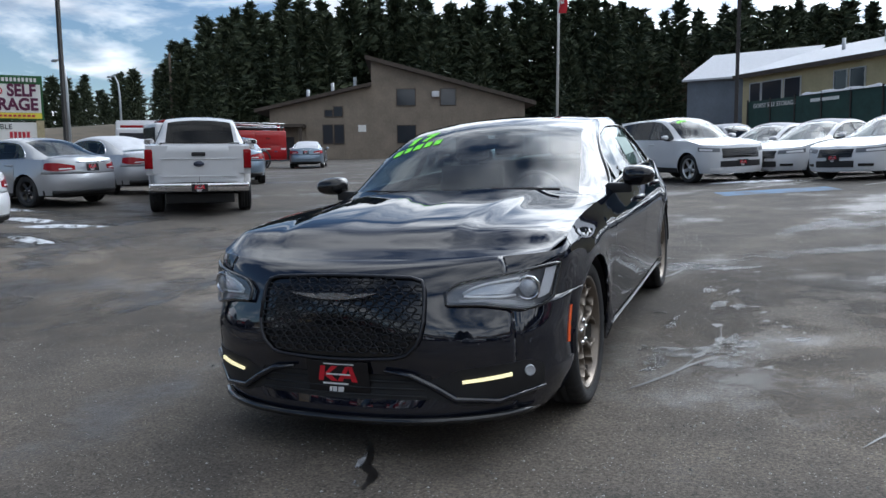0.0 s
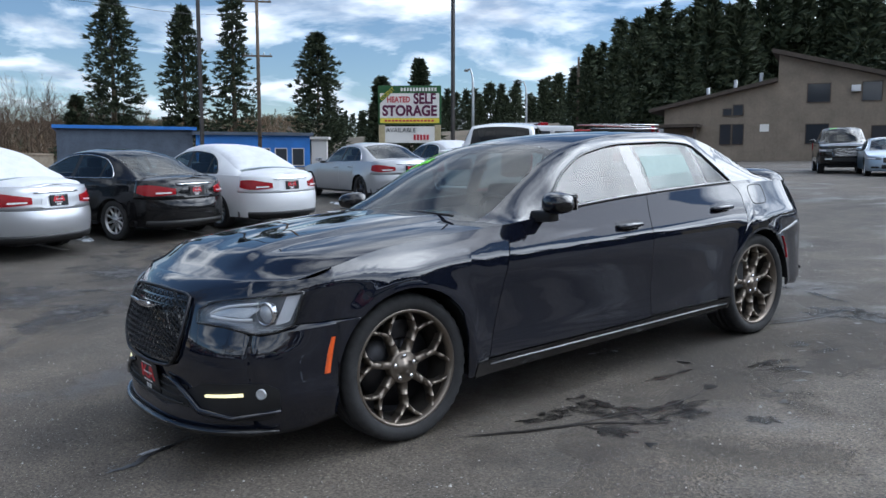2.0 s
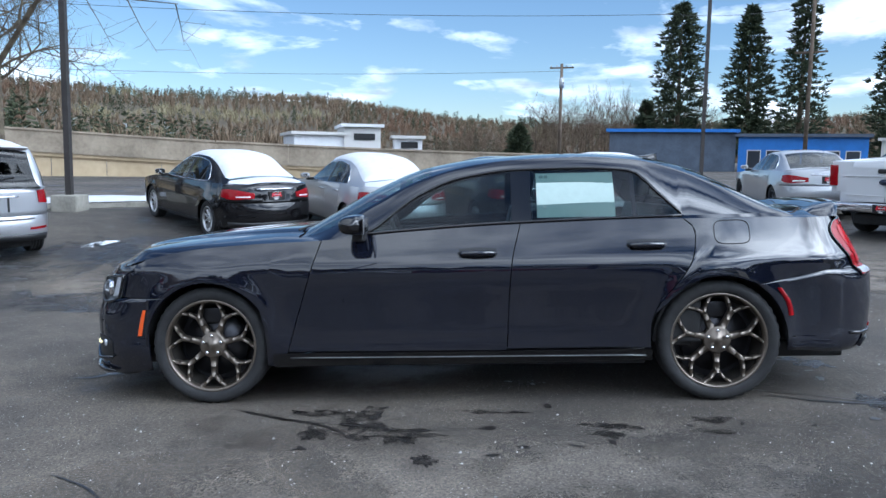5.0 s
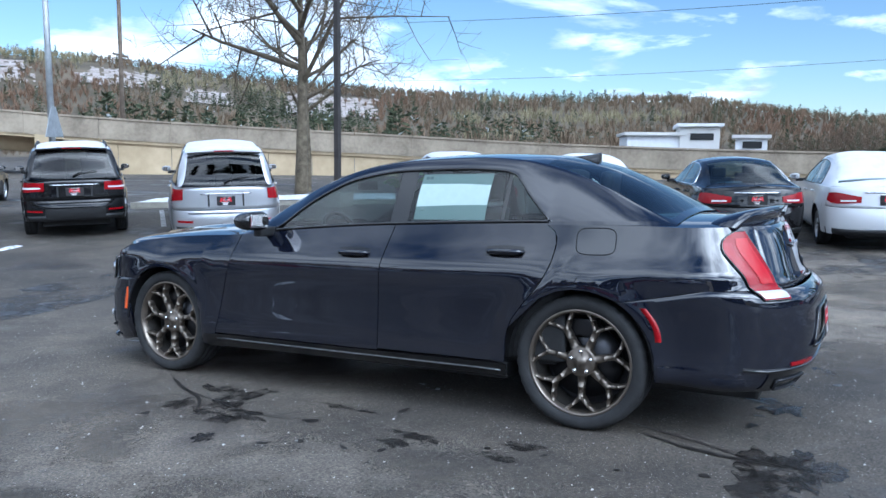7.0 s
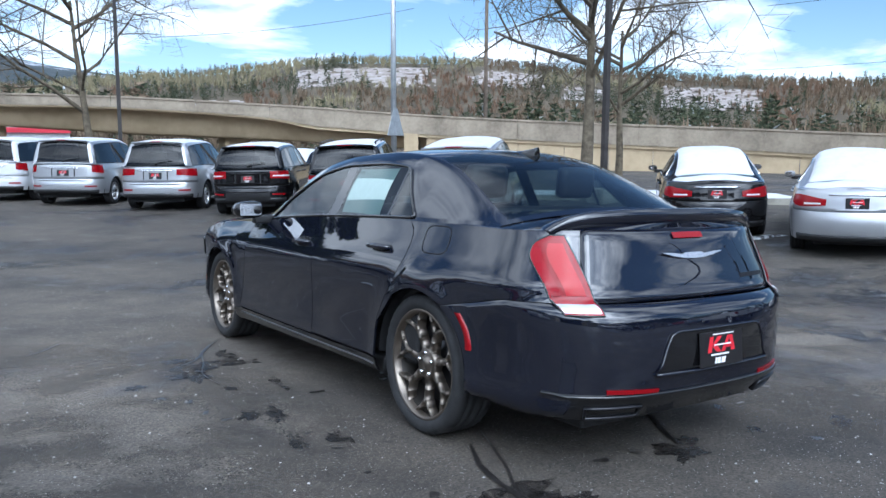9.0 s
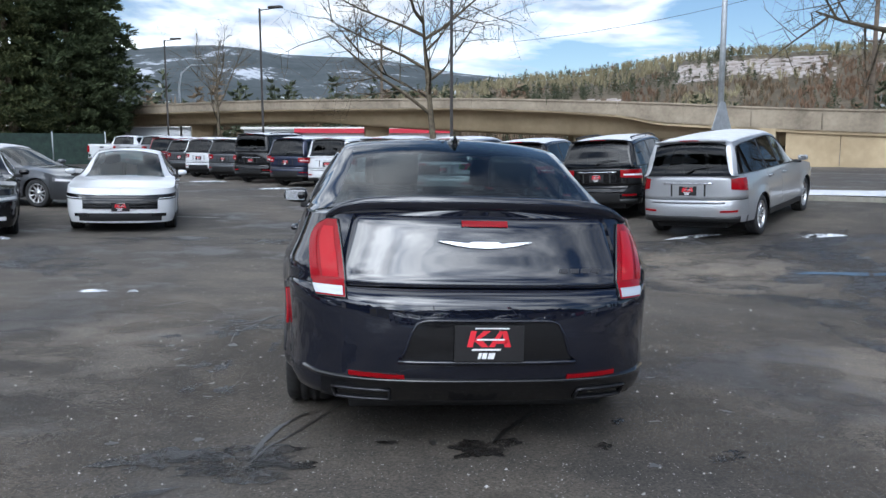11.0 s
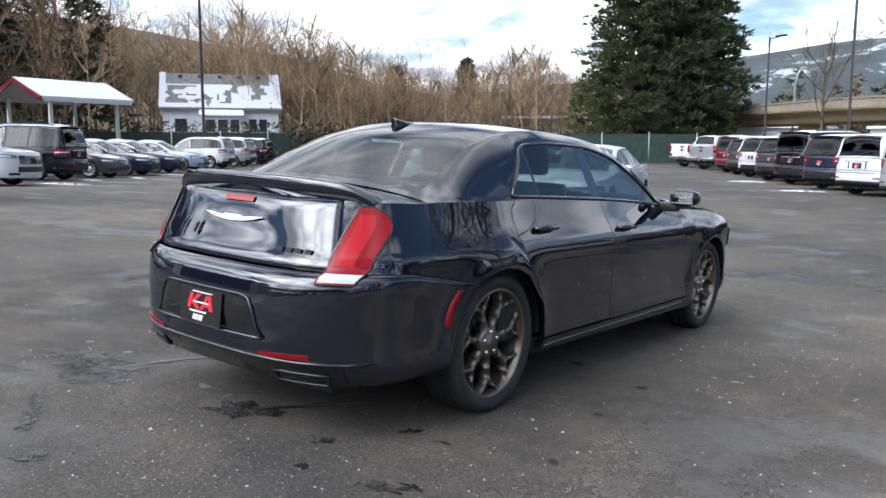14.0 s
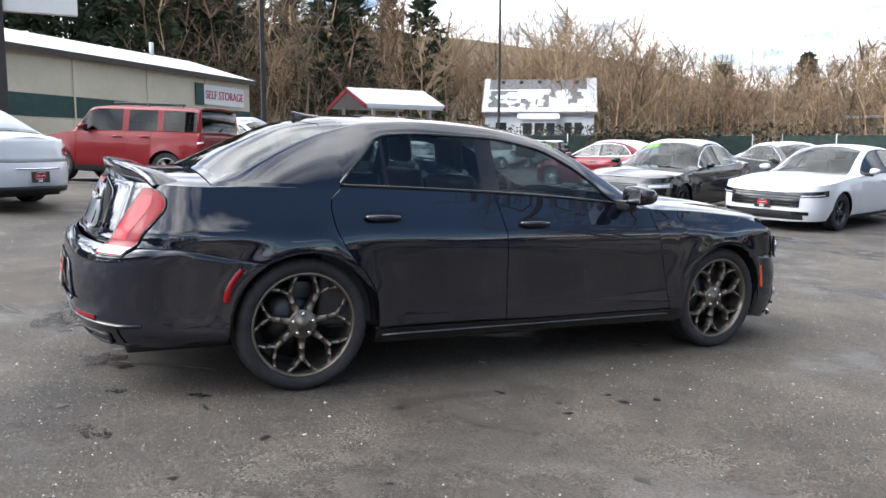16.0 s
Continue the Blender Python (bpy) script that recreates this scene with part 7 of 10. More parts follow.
def tan_building():
    m, w = wall_frame((-38.9, 54.0), (-18.3, 63.7), 1.2)
    b = root("building", m, "tan wooden two-storey building with a split slanting roof", "building", kind="")
    px = 9.05
    outline = [(0, 0), (w, 0), (w, 5.2), (px, 9.05), (px, 6.7), (0.4, 4.9), (0, 4.8)]
    prism(bm := bmesh.new(), outline, Matrix.Rotation(radians(90), 4, "X"), -16.0)
    part("wall", bm, M_TAN, b, smooth=False)
    bm = bmesh.new()
    slab(bm, [(px - 0.5, -0.7, 9.35), (w + 0.9, -0.7, 5.25), (w + 0.9, 16.4, 5.25), (px - 0.5, 16.4, 9.35)], 0.35)
    part("roof", bm, M_TANTRIM, b, smooth=False)
    bm = bmesh.new()
    slab(bm, [(-1.2, -0.7, 4.75), (px, -0.7, 7.0), (px, 16.4, 7.0), (-1.2, 16.4, 4.75)], 0.3)
    part("lower_roof", bm, M_TANTRIM, b, smooth=False)
    for k in range(26):
        if k == 0:
            strip = part("siding_batten", box(bmesh.new(), -0.02, 0.02, -0.03, 0.0, 0.0, 4.6), M_TAN, b, smooth=False)
        else:
            strip = new("siding_batten", strip.data)
            strip.parent = b
        strip.matrix_basis = Matrix.Translation((0.5 + k * 0.86, 0, 0))
    for q in ((11.3, 12.9, 5.0, 6.4), (15.2, 16.5, 5.0, 6.4), (11.3, 12.9, 1.7, 3.2), (16.0, 17.2, 1.9, 3.0), (4.7, 5.5, 1.7, 3.3), (5.7, 6.5, 1.7, 3.3), (4.9, 5.5, 4.1, 4.6), (5.7, 6.4, 4.1, 4.9)):
        window(b, *q, frame_mat=M_TANTRIM, bars=0)
    part("air_conditioner", box(bmesh.new(), 14.4, 15.05, -0.45, 0.0, 5.7, 6.2, None, 0.03), M_WHITEWALL, b)
    part("notice", box(bmesh.new(), 7.8, 8.5, -0.04, 0.0, 2.7, 3.3), M_SIGNWHITE, b, smooth=False)
    part("porch_roof", box(bmesh.new(), -0.8, 3.2, -2.2, 0.0, 3.1, 3.35), M_TANTRIM, b, smooth=False)
    for x in (-0.5, 2.9):
        part("porch_post", box(bmesh.new(), x - 0.12, x + 0.12, -2.0, -1.76, 0, 3.1), M_TANTRIM, b, smooth=False)
    part("door", box(bmesh.new(), 1.0, 2.1, -0.06, 0.02, 0.0, 2.3), M_WINDOW, b, smooth=False)
    for x, z in ((3.0, 6.2), (5.3, 6.8), (7.4, 7.3)):
        part("flue", tube(bmesh.new(), [(x, 4.0, z - 1.2), (x, 4.0, z + 0.6)], 0.16, 8), M_GALV, b)
    for k in range(5):
        part("clerestory_pane", box(bmesh.new(), px - 0.03, px + 0.03, 0.6 + k * 2.2, 2.3 + k * 2.2, 7.3, 8.5), M_WINDOW, b, smooth=False)


def storage_north():
    m, w = wall_frame((0.2, 56.6), (19.0, 32.2), 1.2)
    b = root("storage_building", m, "yellow storage building with a snow-covered metal roof", "building")
    part("wall", box(bmesh.new(), 0, w, 0, 12, 0, 5.9), M_YELLOW, b, smooth=False)
    bm = bmesh.new(); slab(bm, [(-0.4, -0.5, 5.95), (w + 0.4, -0.5, 5.95), (w + 0.4, 6.2, 7.9), (-0.4, 6.2, 7.9)], 0.18)
    slab(bm, [(-0.4, 6.2, 7.9), (w + 0.4, 6.2, 7.9), (w + 0.4, 12.5, 5.95), (-0.4, 12.5, 5.95)], 0.18)
    part("roof", bm, M_SNOW, b, "metal roof under snow", smooth=False)
    part("eave", box(bmesh.new(), -0.45, w + 0.45, -0.58, -0.5, 5.62, 5.92), M_TANTRIM, b, smooth=False)
    for x0, x1 in ((0.9, 2.0), (2.2, 4.2), (4.5, 6.0), (9.0, 10.0), (10.3, 11.4), (15.0, 16.2), (20.0, 21.2)):
        window(b, x0, x1, 3.5, 5.2, bars=0)
    for x in (6.3, 9.8):
        part("roof_vent", tube(bmesh.new(), [(x, 3.0, 6.6), (x, 3.0, 7.7)], 0.12, 8), M_GALV, b)
    m2, w2 = wall_frame((-4.0, 60.3), (1.2, 58.6), 1.2)
    g = root("storage_annex", m2, "grey-blue storage building with a snowy gable roof", "building")
    part("wall", box(bmesh.new(), 0, w2 + 3, 0, 10, 0, 6.0), M_GREYBLUE, g, smooth=False)
    bm = bmesh.new(); slab(bm, [(-0.3, -0.4, 6.1), (w2 + 3, -0.4, 6.1), (w2 + 3, 6, 8.6), (-0.3, 6, 8.6)], 0.15)
    part("roof", bm, M_SNOW, g, "snowy roof", smooth=False)
    part("window", box(bmesh.new(), 2.2, 3.6, -0.05, 0.03, 1.4, 2.6), M_WINDOW, g, smooth=False)
    m3, w3 = wall_frame((0.7, 52.0), (9.0, 41.2), 1.0)
    f = root("fence_banner", m3, "dark green fence with a storage banner and snow", "fence")
    part("panel", box(bmesh.new(), 0, w3, -0.04, 0.04, 0.2, 3.9), M_DKGREEN, f, smooth=False)
    for k in range(7):
        part("fence_post", box(bmesh.new(), k * w3 / 6 - 0.05, k * w3 / 6 + 0.05, -0.1, -0.04, 0, 4.0), M_POLE, f, smooth=False)
    rows = [[Vector((5.0 + 0.5 * i, -0.12 + 0.06 * j, 3.9 + (0.0 if j in (0, 4) or i in (0, 13) else 0.14 + 0.05 * math.sin(i * 1.7)))) for j in range(5)] for i in range(14)]
    part("snow_cap", grid_bm(rows), M_SNOW, f, "ridge of snow along the top")
    lettering("GORST SELF STORAGE", 0.40, Matrix.Translation((2.6, -0.06, 3.55)) @ Matrix.Rotation(radians(90), 4, "X"), M_SIGNWHITE, f)
    bm = bmesh.new(); box(bm, 5.9, 8.2, -0.07, -0.05, 3.45, 3.65)
    part("white_bar", bm, M_SIGNWHITE, f, smooth=False)


def storage_east():
    m, w = wall_frame((26.0, 14.8), (53.6, -12.4), 0.8)
    b = root("storage_building", m, "cream storage building with green band and snowy roof", "building")
    part("wall", box(bmesh.new(), 0, w, 0, 9.0, 0, 5.3), M_CREAM, b, smooth=False)
    part("green_band", box(bmesh.new(), -0.02, w + 0.02, -0.03, 0.02, 2.0, 3.1), M_DKGREEN, b, smooth=False)
    bm = bmesh.new(); slab(bm, [(-0.4, -0.4, 5.35), (w + 0.3, -0.4, 5.35), (w + 0.3, 5.0, 6.9), (-0.4, 5.0, 6.9)], 0.16)
    slab(bm, [(-0.4, 5.0, 6.9), (w + 0.3, 5.0, 6.9), (w + 0.3, 9.4, 5.35), (-0.4, 9.4, 5.35)], 0.16)
    part("roof", bm, M_SNOW, b, "metal roof under smooth snow", smooth=False)
    part("eave", box(bmesh.new(), -0.4, w + 0.3, -0.48, -0.41, 5.0, 5.32), M_TANTRIM, b, smooth=False)
    for x in (8.0, 14.5, 21.0, 27.0, 33.0):
        part("downpipe", box(bmesh.new(), x - 0.05, x + 0.05, -0.08, 0.0, 0, 5.2), M_CREAM, b, smooth=False)
    s = part("sign_board", box(bmesh.new(), w - 6.0, w - 1.0, -0.12, -0.03, 3.35, 4.65), M_SIGNWHITE, b, "cream sign board with red letters", smooth=False)
    part("sign_frame", box(bmesh.new(), w - 6.9, w - 6.0, -0.13, -0.03, 3.3, 4.7), M_DKGREEN, s, smooth=False)
    lettering("SELF STORAGE", 0.78, Matrix.Translation((w - 3.5, -0.15, 3.98)) @ Matrix.Rotation(radians(90), 4, "X"), M_SIGNRED, s, wide=0.92)
    part("chimney", tube(bmesh.new(), [(w - 5.2, 4.4, 6.3), (w - 5.2, 4.4, 7.6)], 0.15, 8), M_GALV, b)
    part("vent_door", box(bmesh.new(), 22.0, 24.4, -0.05, 0.01, 0.0, 1.9), M_WINDOW, b, smooth=False)


def house():
    m, w = wall_frame((72.3, -44.0), (65.2, -53.8), 1.6)
    b = root("house", m, "white clapboard house with patchy snow on its roof", "house")
    part("wall", box(bmesh.new(), 0, w, 0, 8.0, 0, 4.0), M_WHITEWALL, b, smooth=False)
    prism(bm := bmesh.new(), [(0, 0), (8.0, 0), (4.0, 3.5)], Matrix.Translation((0, 0, 4.0)) @ Matrix.Rotation(radians(90), 4, "Z") @ Matrix.Rotation(radians(90), 4, "X"), -w)
    bmesh.ops.transform(bm, matrix=Matrix.Identity(4), verts=bm.verts)
    xs = [v.co.x for v in bm.verts]
    if min(xs) < -1:
        bmesh.ops.translate(bm, vec=(w, 0, 0), verts=bm.verts)
    part("gable", bm, M_WHITEWALL, b, smooth=False)
    bm = bmesh.new()
    slab(bm, [(-0.4, -0.5, 3.7), (w + 0.4, -0.5, 3.7), (w + 0.4, 4.0, 7.7), (-0.4, 4.0, 7.7)], 0.2)
    slab(bm, [(-0.4, 4.0, 7.7), (w + 0.4, 4.0, 7.7), (w + 0.4, 8.5, 3.7), (-0.4, 8.5, 3.7)], 0.2)
    part("roof", bm, M_SHINGLE, b, smooth=False)
    bm = bmesh.new()
    vmap = {}

    def crust(i, j):
        if (i, j) not in vmap:
            u, v = -0.35 + (w + 0.7) * i / 60, j / 24
            k = noise.noise(Vector((u * 1.4, v * 6, 3.0)))
            vmap[i, j] = bm.verts.new((u + 0.06 * k, -0.5 + 4.5 * v, 3.7 + 4.0 * v + 0.10 + 0.05 * k))
        return vmap[i, j]
    for i in range(60):
        for j in range(24):
            u, v = i / 60, j / 24
            k = noise.noise(Vector((u * 7, v * 3.2, 1.0))) + 0.4 * noise.noise(Vector((u * 19, v * 9, 2.0)))
            cover = 0.30 if v < 0.12 else 0.05 if v < 0.66 else -0.75
            if u > 0.90 or u < 0.04:
                cover = 0.8
            if 0.30 < v < 0.62 and 0.05 < u < 0.30 or 0.45 < u < 0.58 and 0.1 < v < 0.5:
                cover -= 0.5
            if cover + k > -0.12:
                bm.faces.new((crust(i, j), crust(i + 1, j), crust(i + 1, j + 1), crust(i, j + 1)))
    part("roof_snow", bm, M_SNOW, b, "patchy snow melting off the shingles")
    for k in range(5):
        part("roof_vent", box(bmesh.new(), 1.6 + 2.1 * k, 2.0 + 2.1 * k, 3.3, 3.6, 7.2, 7.5), M_TANTRIM, b, smooth=False)
    part("porch", box(bmesh.new(), 4.0, 8.0, -1.6, 0.0, 0.0, 3.0), M_WHITEWALL, b, smooth=False)
    bm = bmesh.new(); slab(bm, [(3.7, -1.9, 3.0), (8.3, -1.9, 3.0), (8.3, 0.2, 3.9), (3.7, 0.2, 3.9)], 0.15)
    part("porch_roof", bm, M_SNOW, b, smooth=False)
    for x0, x1 in ((4.3, 5.3), (5.6, 6.6), (6.9, 7.8)):
        window(b, x0, x1, 1.2, 2.5, -1.6, bars=0)
    for x0, x1 in ((8.9, 9.7), (10.0, 10.8), (1.2, 2.4)):
        window(b, x0, x1, 1.2, 2.6, bars=0)


CARPORT = ((41.9, -17.0), (42.3, -22.0))


def carport():
    m, w = wall_frame(CARPORT[0], CARPORT[1], 1.0)
    b = root("carport", m, "open carport with red gable fascia and snowy roof", "shelter")
    for x in (0.4, w - 0.4):
        for y in (0.2, 4.6):
            part("post", box(bmesh.new(), x - 0.09, x + 0.09, y - 0.09, y + 0.09, 0, 3.1), M_FRAMEW, b, smooth=False)
    for y0, y1, z0, z1 in ((-0.4, 2.4, 3.1, 4.25), (2.4, 5.2, 4.25, 3.1)):
        bm = bmesh.new(); slab(bm, [(-0.4, y0, z0), (w + 0.4, y0, z0), (w + 0.4, y1, z1), (-0.4, y1, z1)], 0.16)
        part("roof", bm, M_SNOW, b, smooth=False)
        for x in (-0.5, w + 0.41):
            bm = bmesh.new(); slab(bm, [(x, y0, z0 - 0.02), (x + 0.09, y0, z0 - 0.02), (x + 0.09, y1, z1 - 0.02), (x, y1, z1 - 0.02)], 0.3)
            part("fascia", bm, M_DKRED, b, smooth=False)
    part("beam", box(bmesh.new(), -0.3, w + 0.3, -0.38, -0.26, 2.8, 3.05), M_FRAMEW, b, smooth=False)


def plain_block(name, a, b, z0, z1, depth, mat, roof_mat, label, category="building"):
    m, w = wall_frame(a, b, z0)
    t = root(name, m, label, category)
    part("wall", box(bmesh.new(), 0, w, 0, depth, 0, z1 - z0), mat, t, smooth=False)
    part("roof", box(bmesh.new(), -0.3, w + 0.3, -0.4, depth + 0.3, z1 - z0, z1 - z0 + 0.28), roof_mat, t, smooth=False)
    return t, w


def overpass():
    road = [(78, -170, 6.2), (60, -135, 6.0), (41, -103, 5.6), (23.5, -75.5, 5.15), (7.5, -58.5, 4.95), (-6, -54.2, 4.95), (-19, -50.5, 4.6), (-28.5, -44.2, 3.9), (-36, -36, 3.35), (-42, -28, 2.95), (-46.5, -18, 2.45), (-50, -6, 2.1), (-53, 8, 1.9)]
    fx, fy, fz = (curve(*[(i, r[k]) for i, r in enumerate(road)]) for k in range(3))
    t = root("overpass", Matrix.Identity(4), "long curved concrete overpass with weathered parapet and tan girder", "bridge", kind="structure")
    n = 120
    pts = []
    for k in range(n + 1):
        u = k / n * (len(road) - 1)
        p, q = Vector((fx(u), fy(u), 0)), Vector((fx(min(u + 0.02, len(road) - 1)), fy(min(u + 0.02, len(road) - 1)), 0))
        if k == n:
            p, q = pts[-1][0], Vector((fx(u), fy(u), 0))
        d = (q - p).normalized()
        pts.append((Vector((fx(u), fy(u), 0)), Vector((d.y, -d.x, 0)), fz(u), u))
    # parapet height and depth down to the girder's underside along the road
    ph = curve((0, 0.72), (5.0, 0.72), (5.6, 0.80), (6.0, 0.95), (6.3, 1.35), (12, 1.40))
    gd = curve((0, 1.85), (3.4, 1.80), (4.2, 1.68), (4.6, 2.05), (5.5, 2.58), (12, 2.6))
    # the lot is on the side of +n
    sgn = 1.0 if pts[60][1].dot(Vector((0, 0, 0)) - pts[60][0]) > 0 else -1.0

    def sweep(name, sect, mat, lo=0, hi=n, smooth=False, label=""):
        rows = [[p + nn * sgn * o + Vector((0, 0, z - ph(u) * a - gd(u) * b)) for o, a, b in sect] for p, nn, z, u in pts[lo:hi + 1]]
        return part(name, grid_bm(rows), mat, t, label, smooth)
    # parapet panels with open joints
    step = 4
    for k in range(0, n, step):
        rows = []
        for p, nn, z, u in pts[k:k + step + 1]:
            rows.append([p + nn * sgn * o + Vector((0, 0, z + h)) for o, h in ((0.0, -1.05 * ph(u)), (0.02, -0.15), (0.10, -0.12), (0.10, 0.0), (-0.30, 0.0), (-0.30, -ph(u)))])
        d = (rows[1][0] - rows[0][0]).normalized() * 0.03
        rows[0] = [v + d for v in rows[0]]; rows[-1] = [v - d for v in rows[-1]]
        part("parapet_panel", grid_bm(rows), M_CONCRETE, t, smooth=False)
    sweep("deck_edge", [(-0.1, 1.0, 0), (-0.1, 1.2, 0), (-0.9, 1.24, 0), (-1.5, 1.3, 0)], M_CONCRETE2)
    sweep("girder", [(-1.35, 1.27, 0), (-1.5, 0.70, 0.36), (-1.6, 0.1, 0.92), (-2.0, 0, 1.0), (-6.0, 0, 1.0)], M_CONCRETE2, 0, 72, True, "tan concrete box girder")
    sweep("deck", [(-0.3, 1.0, 0), (-9.0, 1.0, 0)], M_ASPHALT)
    rows = [[p + nn * sgn * -9.0 + Vector((0, 0, z + h)) for h in (-1.4, 0.0)] for p, nn, z, u in pts]
    part("far_parapet", grid_bm(rows), M_CONCRETE, t, smooth=False)
    # solid ramp wall towards the west end, as panels
    for k in range(70, n, 3):
        rows = []
        for p, nn, z, u in pts[k:k + 4]:
            rows.append([p + nn * sgn * -0.25 + Vector((0, 0, h)) for h in (-0.5, max(z - ph(u) * 1.06, 0.1))])
        d = (rows[1][0] - rows[0][0]).normalized() * 0.02
        rows[0] = [v + d for v in rows[0]]; rows[-1] = [v - d for v in rows[-1]]
        part("wall_panel", grid_bm(rows), M_CONCRETE2, t, smooth=False)
    for k in (6, 20, 34, 46, 58):
        p, nn, z, u = pts[k]
        c = p + nn * sgn * -4.0
        part("pier", box(bmesh.new(), c.x - 1.0, c.x + 1.0, c.y - 0.8, c.y + 0.8, -0.5, z - gd(u) + 0.1, None, 0.15), M_CONCRETE2, t)
    p, nn, z, u = pts[69]
    c = p + nn * sgn * -0.6
    part("abutment", box(bmesh.new(), -0.5, 0.5, -0.6, 5.0, -0.5, z - 1.1, Matrix.Translation((c.x, c.y, 0)) @ Matrix.Rotation(math.atan2(-nn.y * sgn, -nn.x * sgn) - math.pi / 2, 4, "Z")), M_CONCRETE2, t, smooth=False)


def light_pole(x, y, h, label, arm=None, square=0.09, base=True, mat=None, lean=0.0):
    z = ground_z(x, y)
    t = root("light_pole", pose(x, y, z), label, "light pole", "light poles")
    mt = mat or M_POLE
    bm = bmesh.new()
    tube(bm, [(0, 0, 0.0), (lean * h, 0, h)], [square, square * 0.85], 4)
    part("pole", bm, mt, t, smooth=False)
    if base:
        part("concrete_base", box(bmesh.new(), -0.28, 0.28, -0.28, 0.28, -0.2, 0.34, None, 0.03), M_KERB, t)
    if arm is not None:
        c, s = math.cos(arm), math.sin(arm)
        part("arm", tube(bmesh.new(), [(0, 0, h - 0.1), (c * 0.9, s * 0.9, h - 0.02)], 0.035, 6), mt, t)
        part("lamp_head", box(bmesh.new(), 0.55, 1.35, -0.16, 0.16, h - 0.02, h + 0.10, Matrix.Rotation(arm, 4, "Z"), 0.03), mt, t)
    return t


def street_light(x, y, h, ang, label="tall galvanised street light with a curved arm"):
    t = root("street_light", pose(x, y, ground_z(x, y)), label, "street light", "street lights")
    c, s = math.cos(ang), math.sin(ang)
    pth = [(0, 0, 0), (0, 0, h * 0.75), (c * 0.3, s * 0.3, h * 0.9), (c * 1.2, s * 1.2, h * 0.985), (c * 2.6, s * 2.6, h)]
    part("pole", tube(bmesh.new(), pth, [0.12, 0.09, 0.07, 0.06, 0.05], 8), M_GALV, t)
    part("lamp_head", box(bmesh.new(), 2.5, 3.3, -0.15, 0.15, h - 0.08, h + 0.06, Matrix.Rotation(ang, 4, "Z"), 0.03), M_GALV, t)


def utility_pole(x, y, h, ang, label, arms=(0.4,), transformer=False, r=0.15):
    t = root("utility_pole", pose(x, y, ground_z(x, y)), label, "utility pole", "utility poles")
    part("pole", tube(bmesh.new(), [(0, 0, 0), (0, 0, h)], [r, r * 0.7], 10), M_WOODPOLE, t)
    for a in arms:
        part("crossarm", box(bmesh.new(), -1.2, 1.2, -0.06, 0.06, h - a - 0.07, h - a + 0.07, Matrix.Rotation(ang, 4, "Z")), M_WOODPOLE, t, smooth=False)
        for k in (-1.05, -0.5, 0.5, 1.05):
            part("insulator", tube(bmesh.new(), [(k * math.cos(ang), k * math.sin(ang), h - a + 0.07), (k * math.cos(ang), k * math.sin(ang), h - a + 0.25)], 0.05, 6), M_GALV, t)
    if transformer:
        part("transformer", tube(bmesh.new(), [(0.38, 0, h - 2.4), (0.38, 0, h - 1.4)], 0.24, 12), M_GALV, t)


